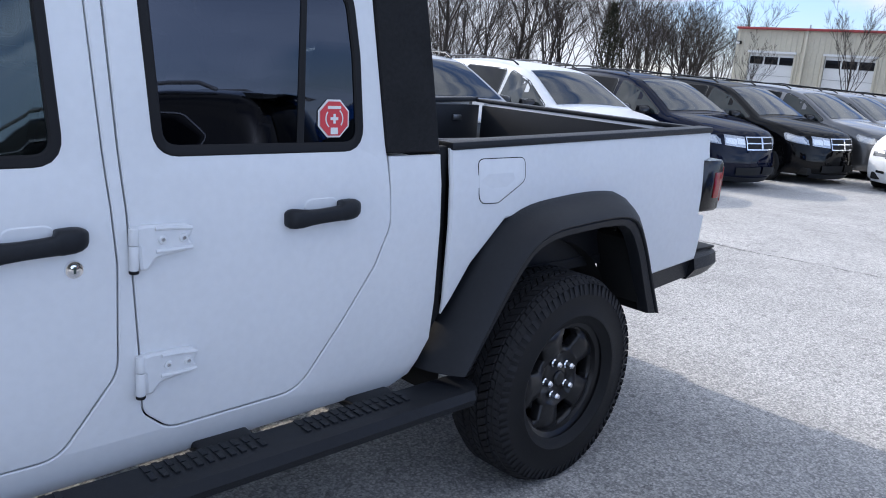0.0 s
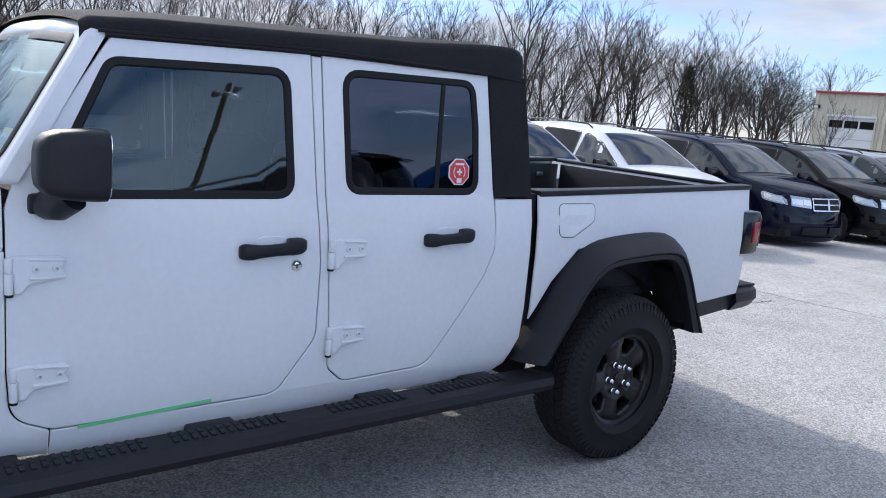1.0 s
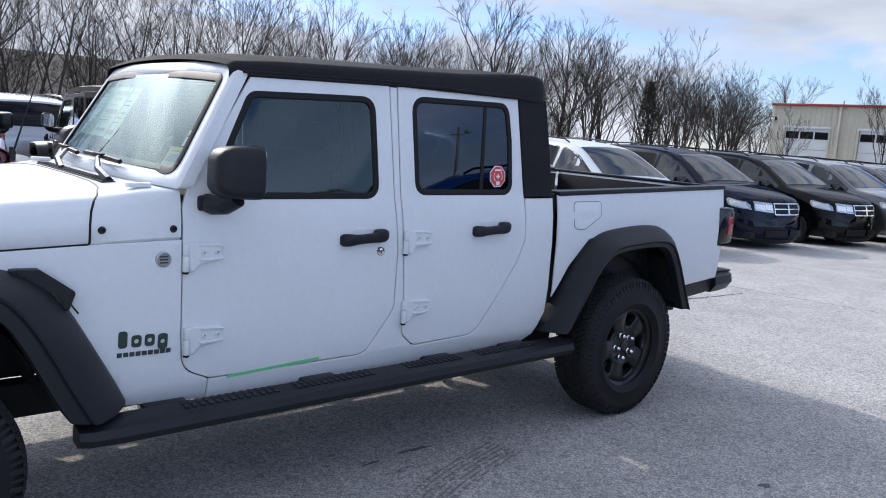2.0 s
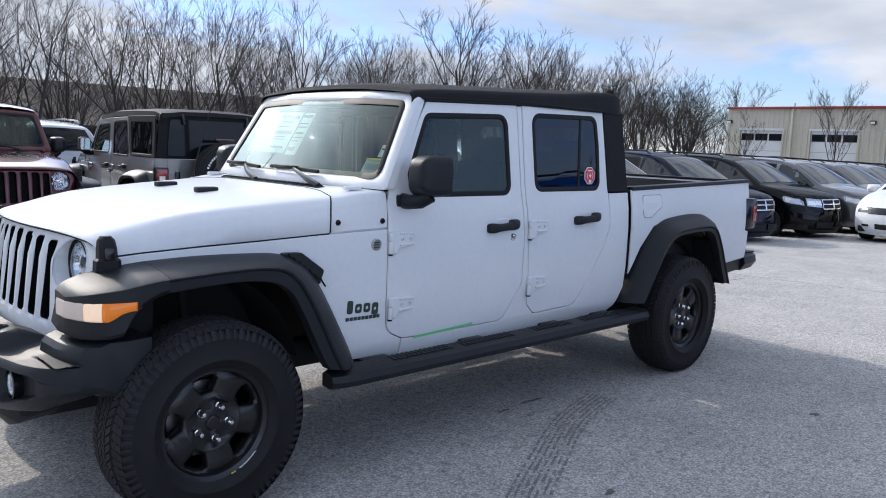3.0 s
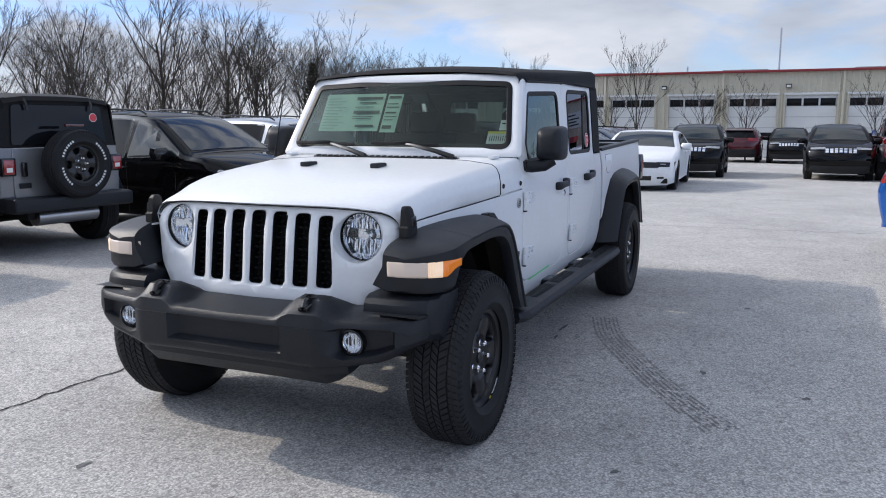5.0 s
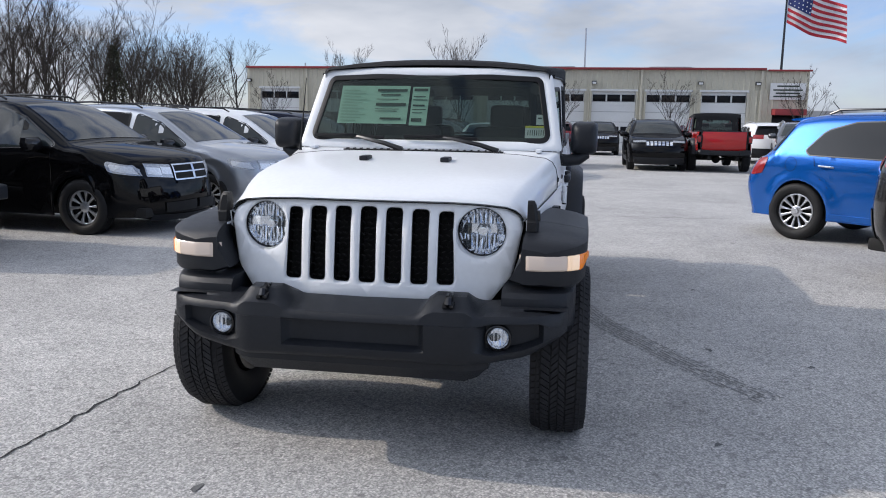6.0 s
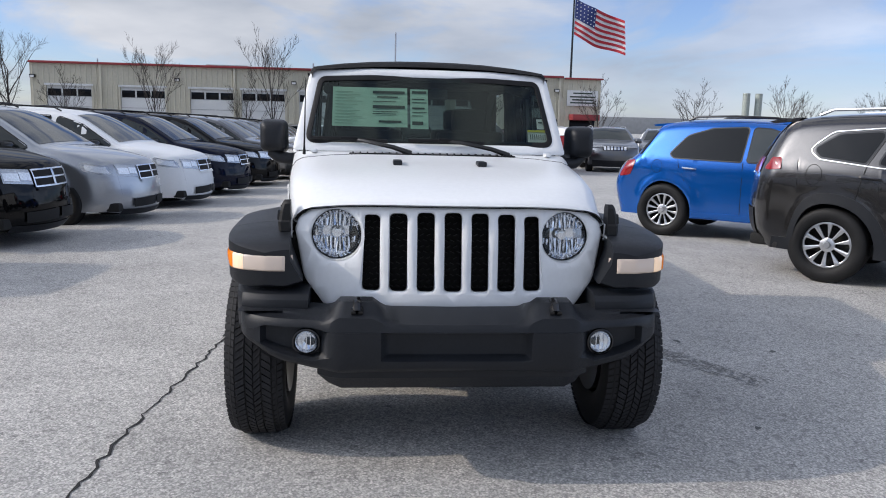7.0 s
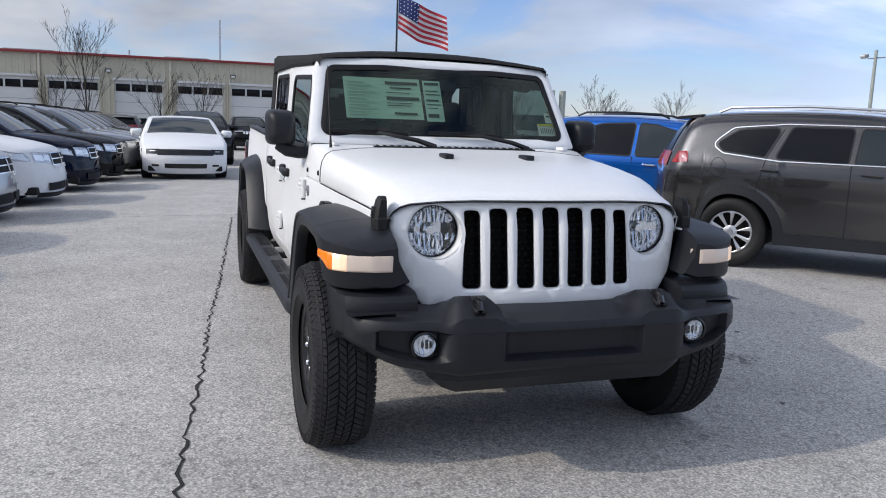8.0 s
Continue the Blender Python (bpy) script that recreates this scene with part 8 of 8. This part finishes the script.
# low evergreen among the bare trees
def evergreen():
    root = thing("cedar_tree", "dark green-brown cedar among bare trees", "tree", Matrix.Translation((-48.5, -33.5, ground_z(-48, -33))))
    part("trunk", tube(bmesh.new(), [(0, 0, 0), (0, 0, 6.5)], [0.14, 0.03], 7), "bark", root)
    r = random.Random(3)
    verts, faces = [], []
    for k in range(2600):
        h = r.uniform(0.4, 6.8)
        rad = 1.5 * (1 - h / 7.2) ** 0.7 * r.uniform(0.3, 1.05)
        a = r.uniform(0, 6.3)
        p = Vector((rad * math.cos(a), rad * math.sin(a), h))
        d = Vector((r.uniform(-1, 1), r.uniform(-1, 1), r.uniform(-0.2, 1))).normalized() * r.uniform(0.12, 0.3)
        w = d.orthogonal().normalized() * 0.05
        b = len(verts)
        verts += [p - w, p + w, p + d]
        faces.append((b, b + 1, b + 2))
    me = bpy.data.meshes.new("crown")
    me.from_pydata(verts, [], faces)
    me.materials.append(M["cedar"])
    new("crown", me).parent = root


M["cedar"] = mat("cedar_needles", (0.035, 0.038, 0.02), 0.9, 0, 0, 1.0, 0.4)
evergreen()

# ---- dark-roofed building beyond the trees ----
barn = thing("dark_roofed_building", "long low building with a dark brown roof beyond the trees", "building")
part("wall", boxm((-3, -60, 0.9), (72, 17.0, 2.6), 0), "brown_roof", barn)
part("roof", loft(bmesh.new(), [[Vector((x, y, z)) for y, z in ((-50.5, 1.7), (-50.5, 1.85), (-60, 5.1), (-69.5, 1.85), (-69.5, 1.7))] for x in (-36.0, 34.0)]), "brown_roof", barn, "dark brown shingle roof")

# far low works with two pale silos, grass verge
works = thing("far_works", "distant low industrial sheds with two grey silos", "building")
part("shed", boxm((-230, 120, 1.6), (30, 160, 5.2), 0.2), "roof_grey", works)
for y in (103.9, 107.5):
    part("silo", tube(bmesh.new(), [(-210, y, -1), (-210, y, 11.5)], 0.98, 16), "pole_steel", works, "pale grey silo")
verge = boxm((-60, -78, ground_z(-42, -40) + 0.02), (260, 90, 0.04), 0)
tagged(part("grass_verge", verge, "grass"), "dry winter grass beyond the lot", "grass", kind="structure")


# ---- marks on the asphalt ----
def strip(pts, w, jag, seed, h=0.003):
    """A thin ragged band along points."""
    r = random.Random(seed)
    fine = resample([(x, y, 0) for x, y in pts], max(8, int(sum(math.dist(a, b) for a, b in zip(pts, pts[1:])) / 0.045)))
    bm = bmesh.new()
    prev = None
    for i, p in enumerate(fine):
        q = p + Vector((r.uniform(-jag, jag), r.uniform(-jag, jag), 0))
        d = (fine[min(i + 1, len(fine) - 1)] - fine[max(i - 1, 0)]).normalized()
        n = Vector((-d.y, d.x, 0)) * w * r.uniform(0.35, 1.1)
        z = ground_z(q.x, q.y) + h
        cur = (bm.verts.new((q.x - n.x, q.y - n.y, z)), bm.verts.new((q.x + n.x, q.y + n.y, z)))
        if prev:
            bm.faces.new((prev[0], prev[1], cur[1], cur[0]))
        prev = cur
    return bm


tagged(part("crack", strip([(5.2, -1.56), (4.2, -1.48), (3.3, -1.42), (2.4, -1.33), (1.4, -1.26), (0.2, -1.14), (-1.2, -1.02), (-2.8, -0.88), (-4.4, -0.74)], 0.009, 0.016, 1), "crack"), "long ragged crack in the asphalt", "crack", kind="structure")
tagged(part("crack", strip([(-4.6, -2.6), (-4.70, -0.8), (-4.82, -0.2), (-4.95, 0.5), (-5.1, 1.8), (-5.2, 3.2)], 0.008, 0.014, 2), "crack"), "fine crack across the lot", "crack", kind="structure")


def tyre_mark():
    """Rows of tread prints in a gentle bend."""
    line = resample([(0.95, 0.93, 0), (1.45, 1.08, 0), (1.95, 1.33, 0), (2.45, 1.60, 0), (2.95, 1.93, 0)], 92)
    bm = bmesh.new()
    r = random.Random(9)
    for i, p in enumerate(line[:-1]):
        d = (line[i + 1] - p).normalized()
        n = Vector((-d.y, d.x, 0))
        for k in range(-3, 4):
            if r.random() < 0.12 + 0.30 * (i / 92):
                continue
            c = p + n * (k * 0.029 + r.uniform(-0.001, 0.001)) + d * (0.008 * (k % 2))
            w, l = 0.0075 * r.uniform(0.6, 1.1), 0.0105
            vs = [bm.verts.new((c.x + d.x * a * l + n.x * b * w, c.y + d.y * a * l + n.y * b * w, 0.003)) for a, b in ((-1, -1), (1, -1), (1, 1), (-1, 1))]
            bm.faces.new(vs)
    return bm


tagged(part("tyre_mark", tyre_mark(), "stain", smooth=0), "dark curved tyre tread print on the asphalt", "tyre mark", kind="stuff")


def blot(x, y, rx, ry, seed, h=0.003):
    r = random.Random(seed)
    n = 18
    ph = [r.uniform(0, 6.3) for _ in range(4)]
    pts = []
    for k in range(n):
        a = 2 * math.pi * k / n
        q = 1 + 0.25 * math.sin(2 * a + ph[0]) + 0.18 * math.sin(3 * a + ph[1]) + 0.12 * math.sin(5 * a + ph[2])
        pts.append((x + rx * q * math.cos(a), y + ry * q * math.sin(a)))
    bm = bmesh.new()
    bm.faces.new([bm.verts.new((px, py, ground_z(px, py) + h)) for px, py in pts])
    return bm


for k, (x, y, rx, ry, m) in enumerate(((1.35, 0.72, 0.10, 0.012, "oil"), (1.62, 0.74, 0.05, 0.01, "oil"), (2.05, 1.75, 0.03, 0.02, "oil"), (0.2, 1.9, 0.03, 0.02, "oil"), (3.6, 1.55, 0.02, 0.015, "oil"), (2.3, 2.3, 0.025, 0.02, "oil"), (4.45, -0.55, 0.03, 0.02, "oil"), (4.6, 0.35, 0.025, 0.03, "oil"))):
    tagged(part("oil_spot", blot(x, y, rx, ry, 30 + k), m), "small dark spot on the asphalt", "stain", kind="structure")
